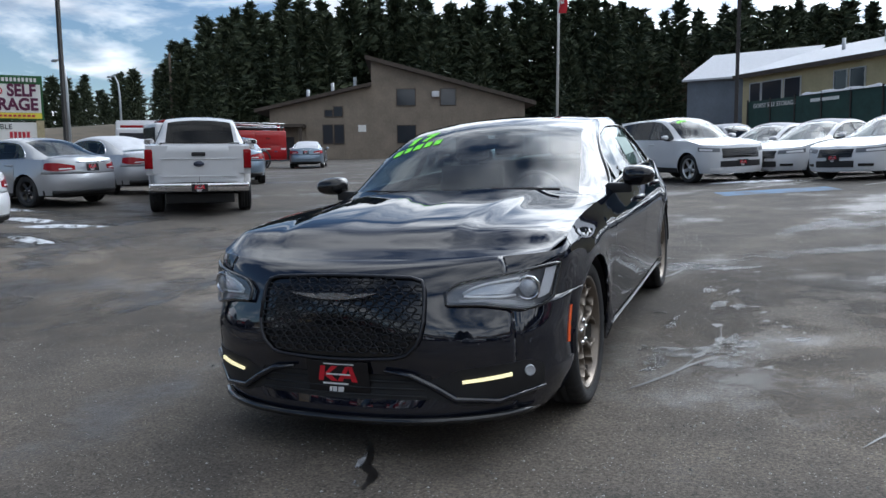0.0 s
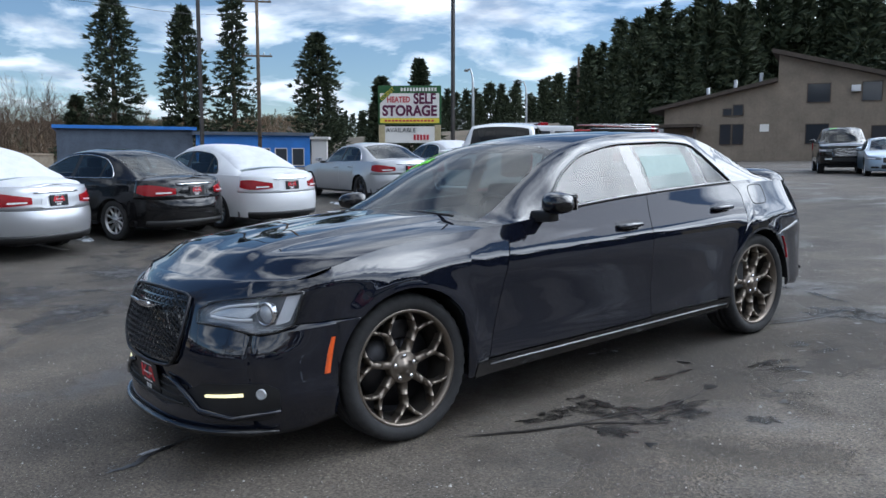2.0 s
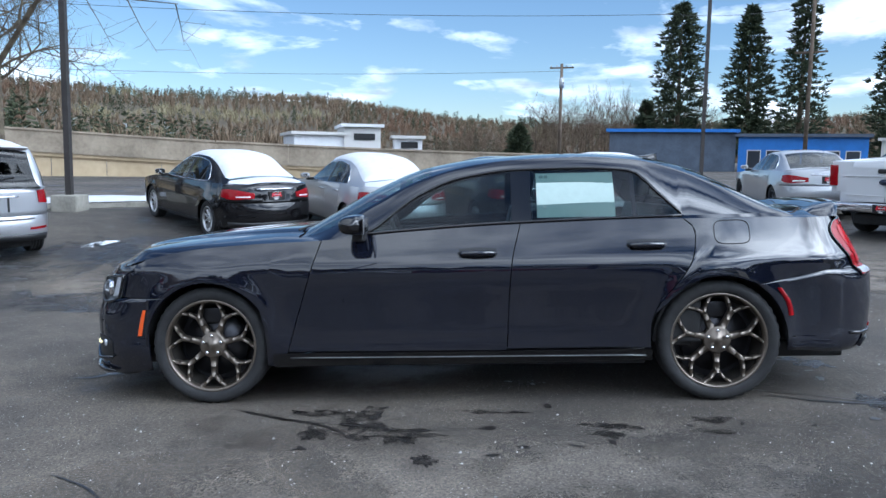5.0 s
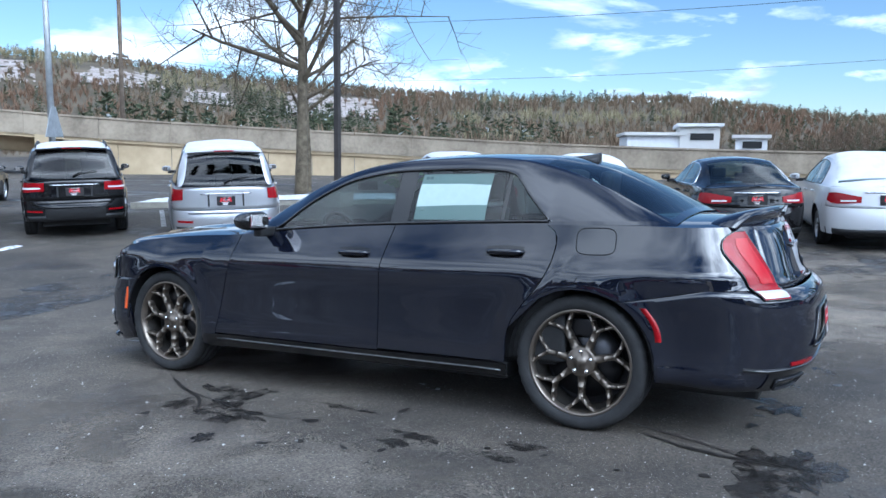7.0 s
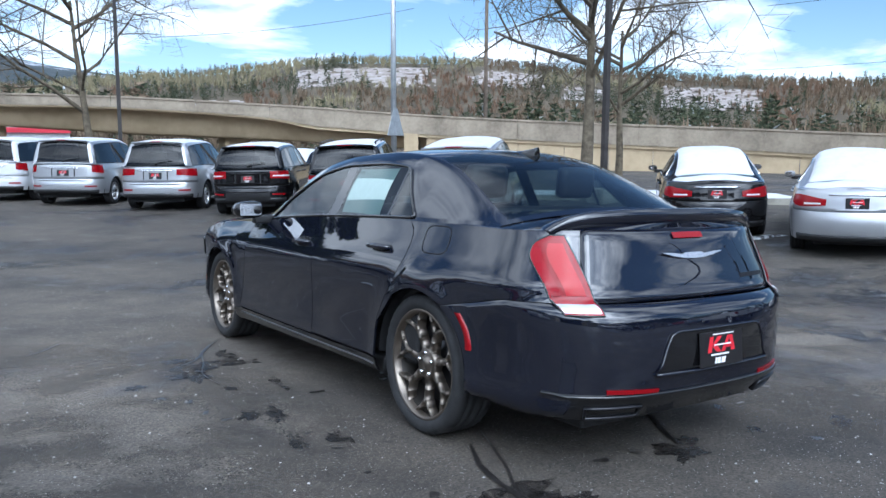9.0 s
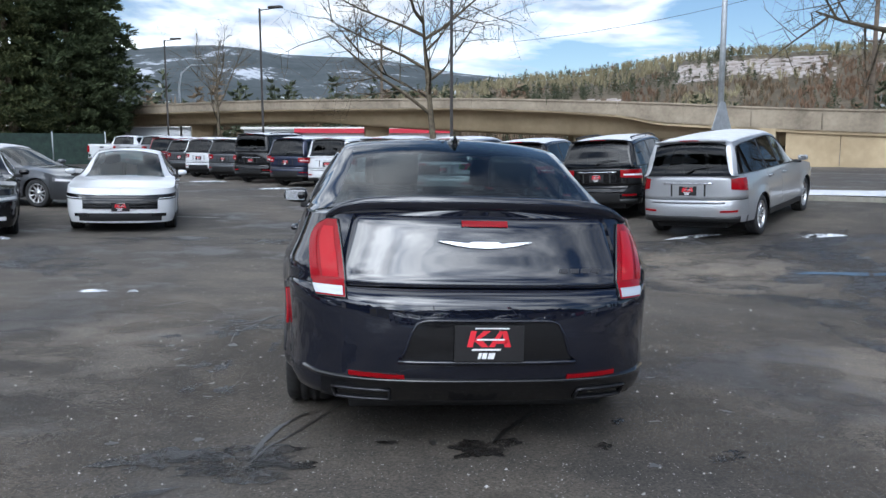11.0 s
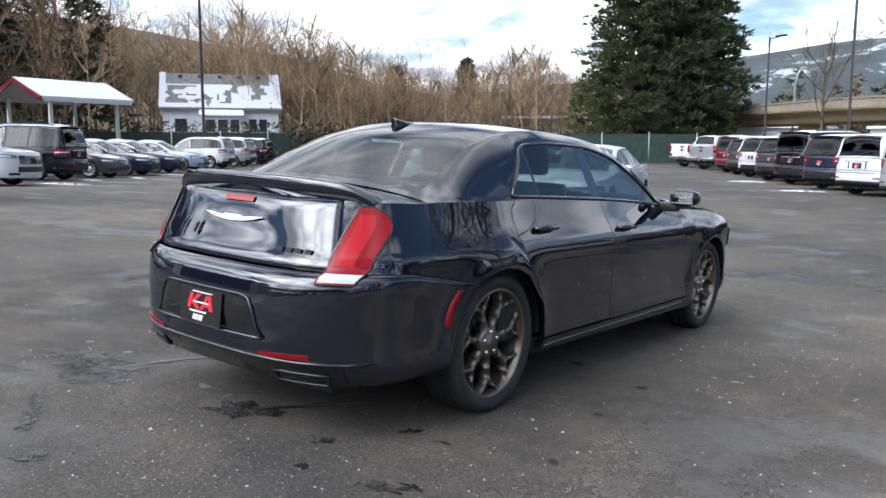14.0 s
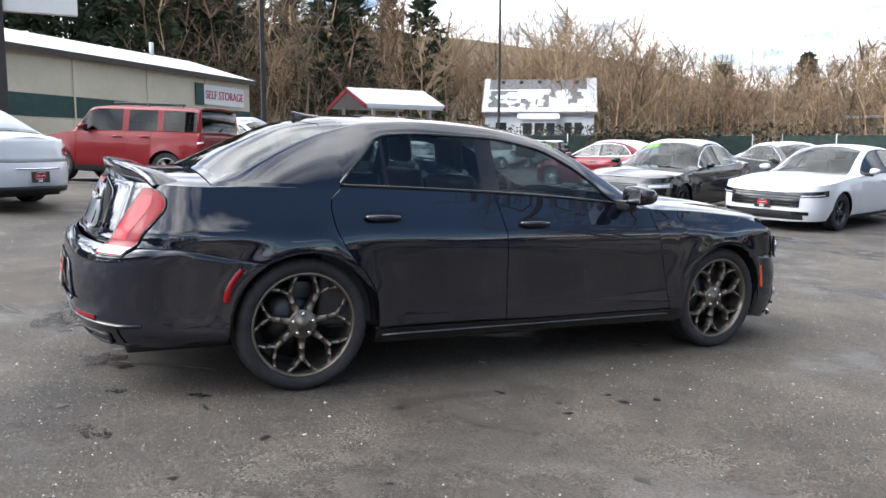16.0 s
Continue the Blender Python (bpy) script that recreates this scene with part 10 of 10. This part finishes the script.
for key, mt, lb in (("fir", M_FARFIR, "conifers dusted with snow on the western hill"), ("brown", M_TWIGW, "leafless brown trees on the western hill"), ("tan", M_TWIGT, "pale tan leafless trees on the western hill"), ("russet", M_TWIGR, "russet brush on the western hill")):
    tagged(sheet("hill_conifers" if key == "fir" else "hill_alders", woods[key], mt), lb, "woods", kind="stuff")
# a nearer belt of trees just beyond the overpass
chunks, brown = [], []
for _ in range(520):
    az = rng.uniform(192, 262)
    d = rng.uniform(115, 190)
    x, y = polar(az, d)
    if noise.noise(Vector((x, y, 4.0)) * 0.03) > 0.12:
        chunks.append(placed(rng.choice(ckind), x, y, 0.3, rng.uniform(0.55, 1.15), rng.uniform(0, 6.3)))
    else:
        brown.append(placed(rng.choice(plumes), x, y, 0.3, rng.uniform(0.4, 0.85), rng.uniform(0, 6.3)))
for _ in range(520):
    az = rng.uniform(256, 298)
    x, y = polar(az, rng.uniform(150, 320))
    (chunks if rng.random() < 0.7 else brown).append(placed(rng.choice(ckind if rng.random() < 0.7 else plumes), x, y, 0.3, rng.uniform(0.9, 1.7), rng.uniform(0, 6.3)))
tagged(sheet("roadside_conifers", chunks, M_FARFIR), "young conifers beyond the overpass", "woods", kind="stuff")
tagged(sheet("roadside_alders", brown, M_TWIGW), "leafless grey-brown trees beyond the overpass", "woods", kind="stuff")
# snow on the hill's clearings
V, F = [], []
for a, b, c, d in CLEAR:
    na, nt = int((b - a) / 0.14), int((d - c) / 0.012)
    for i in range(na):
        for j in range(nt):
            az, t = a + (b - a) * (i + 0.5) / na, c + (d - c) * (j + 0.5) / nt
            if not cleared(az, t) or noise.noise(Vector((az * 2.2, t * 40, 1.0))) < -0.28:
                continue
            q = len(V)
            for u, w in ((-0.5, -0.5), (0.5, -0.5), (0.5, 0.5), (-0.5, 0.5)):
                az2, t2 = az + u * 1.02 * (b - a) / na, t + w * 1.02 * (d - c) / nt
                dd = 190 + 210 * t2
                px, py = polar(az2, dd)
                V.append((px, py, hill_z(az2, dd) + 0.55))
            F.append((q, q + 1, q + 2, q + 3))
tagged(sheet("snow_clearing", [(np.array(V), F)], M_OLDSNOW), "snowy clearings on the western hill", "snow", kind="stuff")


# ---------------------------------------------------------------- marks on the asphalt
def patchy(name, color, rough, scale, lo, hi, spec=0.5):
    """A thin stain that breaks up towards its edge and lets the asphalt show through."""
    m = material(name, color, rough, vary=0.4, scale=scale * 2, bump=0.3, bump_scale=90, spec=spec)
    n, l = m.node_tree.nodes, m.node_tree.links
    tc = n.new("ShaderNodeTexCoord")
    t = n.new("ShaderNodeTexNoise"); t.inputs["Scale"].default_value, t.inputs["Detail"].default_value, t.inputs["Roughness"].default_value = scale, 9.0, 0.7
    r = n.new("ShaderNodeMapRange"); r.inputs["From Min"].default_value, r.inputs["From Max"].default_value = lo, hi
    l.new(tc.outputs["Object"], t.inputs["Vector"]); l.new(t.outputs["Fac"], r.inputs["Value"]); l.new(r.outputs["Result"], n["Principled BSDF"].inputs["Alpha"])
    return m


M_STAIN = patchy("damp_oil_stain", (0.020, 0.018, 0.017), 0.16, 7.0, 0.40, 0.56)
M_DRIP = material("dark_drip", (0.022, 0.020, 0.019), 0.32, vary=0.4, scale=9)
M_DAMP = patchy("damp_asphalt", (0.045, 0.045, 0.047), 0.48, 1.3, 0.44, 0.66)
M_MELT = patchy("melting_snow", (0.52, 0.54, 0.57), 0.7, 3.5, 0.38, 0.50)
M_SLUSH = patchy("thin_slush", (0.30, 0.31, 0.33), 0.5, 9.0, 0.42, 0.60)
M_PUDDLE = material("shallow_puddle", (0.03, 0.03, 0.032), 0.06, spec=0.7)
M_LINE = material("worn_white_line", (0.48, 0.47, 0.45), 0.8, second=(0.16, 0.155, 0.15), scale=6)
M_BLUELINE = material("worn_blue_paint", (0.10, 0.22, 0.38), 0.8, second=(0.10, 0.11, 0.13), scale=3)


def blot(name, x, y, rx, ry, ang, mat, label, seed, lift=0.004, rough=0.55, n=40, category="stain", heap=0.0, kind=""):
    """An uneven patch that follows the ground."""
    c, s = math.cos(ang), math.sin(ang)
    rings = []
    for q in (0.0, 0.4, 0.75, 1.0):
        r = []
        for k in range(n):
            a = 2 * math.pi * k / n
            e = 1 + rough * (noise.noise(Vector((math.cos(a) * 1.6, math.sin(a) * 1.6, seed * 7.3))) + 0.6 * noise.noise(Vector((math.cos(a) * 5, math.sin(a) * 5, seed * 3.1))))
            u, v = rx * q * e * math.cos(a), ry * q * e * math.sin(a)
            px, py = x + c * u - s * v, y + s * u + c * v
            r.append(Vector((px, py, ground_z(px, py) + (lift + heap * (1 - q * q) if q < 1 else (lift if not heap else 0.001)))))
        rings.append(r + [r[0]])
    bm = grid_bm(rings, flip=True)
    bmesh.ops.remove_doubles(bm, verts=bm.verts, dist=0.0002)
    return tagged(part(name, bm, mat), label, category, kind=kind)


def streak(name, pts, w, mat, label, seed, lift=0.005, category="crack"):
    """A ragged narrow run along points on the ground."""
    fx, fy = curve(*[(i, p[0]) for i, p in enumerate(pts)]), curve(*[(i, p[1]) for i, p in enumerate(pts)])
    n = 12 * (len(pts) - 1)
    rows = []
    for k in range(n + 1):
        u = k / n * (len(pts) - 1)
        a, b = Vector((fx(u), fy(u))), Vector((fx(min(u + 0.05, len(pts) - 1)), fy(min(u + 0.05, len(pts) - 1))))
        if (b - a).length < 1e-5:
            b = a + (a - Vector((fx(u - 0.05), fy(u - 0.05))))
        d = (b - a).normalized()
        nn = Vector((-d.y, d.x))
        e = math.sin(math.pi * min(max(k / n, 0.02), 0.98)) ** 0.4
        j = 0.5 * w * noise.noise(Vector((k * 0.55, seed, 0)))
        w1 = w * e * (0.55 + 0.6 * abs(noise.noise(Vector((k * 0.4, seed, 4)))))
        l, r = a + nn * (w1 + j), a - nn * (w1 - j)
        rows.append([Vector((l.x, l.y, ground_z(l.x, l.y) + lift)), Vector((r.x, r.y, ground_z(r.x, r.y) + lift))])
    return tagged(part(name, grid_bm(rows, flip=True), mat), label, category)


rg = random.Random(77)
L_ST, L_DR = "dark damp stain on the worn asphalt", "small dark drip mark on the asphalt"
for i, (x, y, a, b, g) in enumerate(((1.28, -0.60, 0.22, 0.15, 0.3), (1.50, -0.84, 0.10, 0.06, 0.2), (1.52, -0.40, 0.20, 0.06, 1.5), (1.40, 0.74, 0.13, 0.06, 1.4), (1.30, 1.34, 0.13, 0.045, 1.5), (1.93, -0.22, 0.07, 0.05, 0.2), (1.12, 0.1, 0.20, 0.04, 1.5), (1.16, -0.9, 0.16, 0.05, 1.2), (1.05, 2.45, 0.30, 0.17, 0.3), (-0.02, 2.36, 0.16, 0.11, 0.6), (-0.57, 2.34, 0.06, 0.05, 0), (1.36, 2.40, 0.25, 0.12, 0.4), (1.60, -0.38, 0.13, 0.06, 0.4), (1.54, 0.69, 0.10, 0.05, 1.3), (1.49, 1.25, 0.11, 0.04, 1.5), (1.56, -0.62, 0.10, 0.035, 0.9), (1.03, 2.57, 0.26, 0.13, 0.1), (-1.14, 2.53, 0.09, 0.04, 0.3), (-0.81, 1.98, 0.07, 0.03, 1.0), (-0.78, 0.23, 0.05, 0.03, 0.2), (-0.71, -1.08, 0.08, 0.03, 1.4), (-1.22, 2.45, 0.05, 0.03, 0.3), (0.62, 3.05, 0.24, 0.04, 2.6), (0.1, 3.3, 0.10, 0.05, 0.3))):
    blot("stain", x, y, a, b, g, M_STAIN, L_ST, i + 1, rough=0.9, n=48)
for i in range(34):
    x, y = (rg.uniform(0.95, 1.9), rg.uniform(-1.2, 2.2)) if i % 2 else (rg.uniform(-2.6, 0.9), rg.uniform(1.6, 3.6))
    if abs(x) < 1.0 and y < 2.2:
        continue
    blot("drip_mark", x, y, rg.uniform(0.015, 0.05), rg.uniform(0.010, 0.03), rg.uniform(0, 3), M_DRIP, L_DR, 40 + i, rough=0.8, n=16)
for i in range(16):
    blot("drip_mark", rg.uniform(-2.7, -1.2), rg.uniform(-0.8, 2.4), rg.uniform(0.015, 0.04), rg.uniform(0.010, 0.022), rg.uniform(0, 3), M_DRIP, L_DR, 90 + i, rough=0.8, n=16)
streak("crack", [(0.98, -1.50), (1.16, -1.25), (1.27, -1.02), (1.36, -0.70), (1.47, -0.30), (1.45, 0.10)], 0.007, M_DRIP, "thin dark crack running from the front tyre", 1)
streak("crack", [(0.05, -2.38), (0.12, -2.52), (0.15, -2.62), (0.24, -2.72), (0.25, -2.84)], 0.034, M_DRIP, "dark dribble of liquid before the front bumper", 2, category="stain")
streak("crack", [(0.80, 1.75), (0.94, 2.02), (1.00, 2.28), (1.02, 2.42)], 0.022, M_DRIP, "dark run of liquid behind the rear tyre", 3, category="stain")
streak("crack", [(-0.40, 1.80), (-0.22, 2.05), (-0.08, 2.28)], 0.024, M_DRIP, "dark run of liquid under the rear bumper", 4, category="stain")
streak("crack", [(1.07, -1.37), (1.23, -1.11), (1.37, -0.83), (1.54, -0.66)], 0.018, M_DRIP, "thin run of melt water beside the car", 7, category="stain")
streak("crack", [(2.10, -1.95), (2.26, -1.70), (2.38, -1.58)], 0.012, M_DRIP, "short dark crack in the asphalt", 8)
streak("crack", [(0.62, 1.58), (0.85, 2.09), (0.96, 2.29), (1.02, 2.50)], 0.010, M_DRIP, "thin dark crack behind the rear tyre", 9)
streak("crack", [(-3.2, 0.6), (-2.9, 1.6), (-3.1, 2.4)], 0.004, M_DRIP, "thin crack in the asphalt", 6)
# old patch seams and damp lanes
for i, (x, y, a, b, g) in enumerate(((-3.4, -6.2, 3.6, 0.9, 0.25), (-5.8, -3.2, 1.6, 0.8, 1.2), (-7.4, 0.6, 1.2, 2.2, 0.2), (-8.4, 3.9, 1.6, 1.4, 0.5), (5.6, -4.5, 1.8, 0.5, 0.2), (2.6, -7.6, 2.4, 0.6, 0.1), (-6.6, -5.6, 1.4, 0.6, 0.8), (-10.4, 5.4, 1.4, 1.2, 0.3), (3.5, 6.6, 2.2, 0.5, 0.9), (8.2, -5.2, 2.4, 0.7, 0.2), (4.2, -4.7, 2.2, 0.45, 2.13), (-3.6, -3.4, 2.2, 0.55, 1.96), (-5.2, -0.6, 1.8, 0.6, 2.2), (2.6, 3.6, 1.3, 0.3, 0.5), (-3.9, 0.4, 1.5, 0.35, 1.4))):
    blot("damp_patch", x, y, a, b, g, M_DAMP, "damp dark patch on the lot", 130 + i, lift=0.004, rough=0.7, n=60, category="damp patch", kind="structure")
for i, (x, y, a, b, g) in enumerate(((-5.9, -3.3, 0.7, 0.13, -0.5),)):
    blot("puddle", x, y, a, b, g, M_PUDDLE, "shallow puddle reflecting the sky", 160 + i, lift=0.008, rough=0.6, n=48, category="puddle")
for i, (x, y, a, b, g) in enumerate(((0.46, 0.34, 0.12, 0.05, 1.2), (0.14, -2.66, 0.15, 0.014, 1.87))):
    blot("slush", x, y, a, b, g, M_SLUSH, "thin pale smear of slush on asphalt", 170 + i, lift=0.006, rough=0.9, n=40, category="slush")
for i, (x, y, a, b) in enumerate(((3.2, -2.5, 0.14, 0.05), (2.8, -2.5, 0.05, 0.03),
                                  (-9.9, -0.5, 0.35, 0.12), (-11.0, -0.4, 0.5, 0.12), (-12.0, 2.4, 0.5, 0.15), (-8.6, 3.2, 0.6, 0.14), (-9.6, 4.6, 0.7, 0.2), (-10.8, 5.0, 0.6, 0.2), (-12.5, 6.0, 0.6, 0.12), (-9.1, -3.4, 0.5, 0.12), (-7.3, -6.4, 0.4, 0.1), (7.0, -7.2, 1.1, 0.10), (6.3, -7.6, 0.3, 0.10), (11.5, -10.6, 0.8, 0.12), (14.8, -10.3, 0.5, 0.12), (1.6, 14.2, 0.9, 0.18), (-5.4, -7.2, 0.5, 0.07), (-3.2, -10.0, 0.3, 0.06), (3.0, -21.0, 0.8, 0.12), (6.0, -26.0, 0.8, 0.12), (19.6, -6.6, 0.9, 0.25), (22.6, -9.0, 0.7, 0.2), (24.4, -11.8, 0.6, 0.15), (26.2, -14.6, 0.9, 0.2))):
    blot("snow_patch", x, y, a, b, rg.uniform(-0.5, 0.5), M_MELT, "small patch of melting snow on asphalt", 200 + i, lift=0.004, rough=0.5, n=36, category="snow", heap=0.02 if a < 0.3 else 0.04)
# paler patches with soft edges, painted in for sunlit ground
for i, (x, y, a, b, g) in enumerate(((-3.4, 1.5, 3.2, 3.0, 0.4), (2.6, 0.5, 1.7, 3.0, 0.1), (-4.6, -3.8, 2.6, 2.0, 0.6), (-7.6, 1.8, 2.8, 1.9, 1.2), (-5.2, 5.0, 2.6, 1.8, 0.2))):
    blot("sunlit_tone_patch", x, y, a, b, g, M_SUNLITASPHALT, "stretch of worn asphalt with sunlight painted into its colour", 300 + i, lift=0.002, rough=0.3, n=72, category="asphalt", kind="structure")
# painted lines
def painted(a, b, w, mat, label):
    n = 16
    d = (Vector(b) - Vector(a)).normalized(); nn = Vector((-d.y, d.x)) * w / 2
    rows = []
    for k in range(n + 1):
        p = Vector(a).lerp(Vector(b), k / n)
        l, r = p + nn, p - nn
        rows.append([Vector((l.x, l.y, ground_z(l.x, l.y) + 0.005)), Vector((r.x, r.y, ground_z(r.x, r.y) + 0.005))])
    tagged(part("parking_line", grid_bm(rows, flip=True), mat), label, "parking line", "parking lines", "structure")


for a, b in (((4.7, -12.0), (3.4, -11.8)), ((6.8, -6.2), (7.6, -11.5)), ((9.0, -5.2), (10.2, -10.5)), ((13.6, 0.9), (17.6, -1.25)), ((12.8, 2.4), (16.4, 4.6)), ((3.6, 9.6), (6.8, 10.6)), ((4.6, 8.2), (8.4, 9.0)), ((4.9, 9.9), (5.6, 8.5)), ((-6.4, -9.9), (-8.2, -12.0)), ((-8.0, -4.0), (-10.8, -5.6)), ((-8.8, -1.0), (-11.6, -2.0)), ((-9.6, 1.4), (-12.6, 0.9)), ((1.2, 12.0), (3.4, 14.8)), ((3.6, 12.2), (5.8, 14.6))):
    painted(a, b, 0.10, M_LINE, "worn white parking line")
painted((0.9, 11.0), (3.0, 11.6), 0.9, M_BLUELINE, "faded blue painted bay marking")


# pale grit and chips of stone scattered over the asphalt
M_GRIT = foliage("grit_chips", (0.10, 0.098, 0.095), (0.46, 0.45, 0.43))
gr = random.Random(9)
V, F = [], []
for _ in range(5200):
    a, d = gr.uniform(0, 6.2832), 1.3 + 6.5 * gr.random() ** 0.8
    x, y = d * math.cos(a) * 0.9, d * math.sin(a)
    if abs(x) < 1.0 and abs(y) < 2.4:
        continue
    s = gr.uniform(0.003, 0.0085) * (1 if gr.random() < 0.93 else 1.7)
    z, b = ground_z(x, y), len(V)
    for k in range(4):
        q = a + k * 1.5708 + gr.uniform(-0.4, 0.4)
        V.append((x + s * math.cos(q), y + s * math.sin(q) * gr.uniform(0.6, 1.0), z + 0.0005))
    V.append((x + s * gr.uniform(-0.3, 0.3), y + s * gr.uniform(-0.3, 0.3), z + s * gr.uniform(0.6, 1.0)))
    F += [(b + k, b + (k + 1) % 4, b + 4) for k in range(4)]
tagged(sheet("grit", [(np.array(V), F)], M_GRIT), "pale grit and stone chips scattered on asphalt", "grit", kind="stuff")
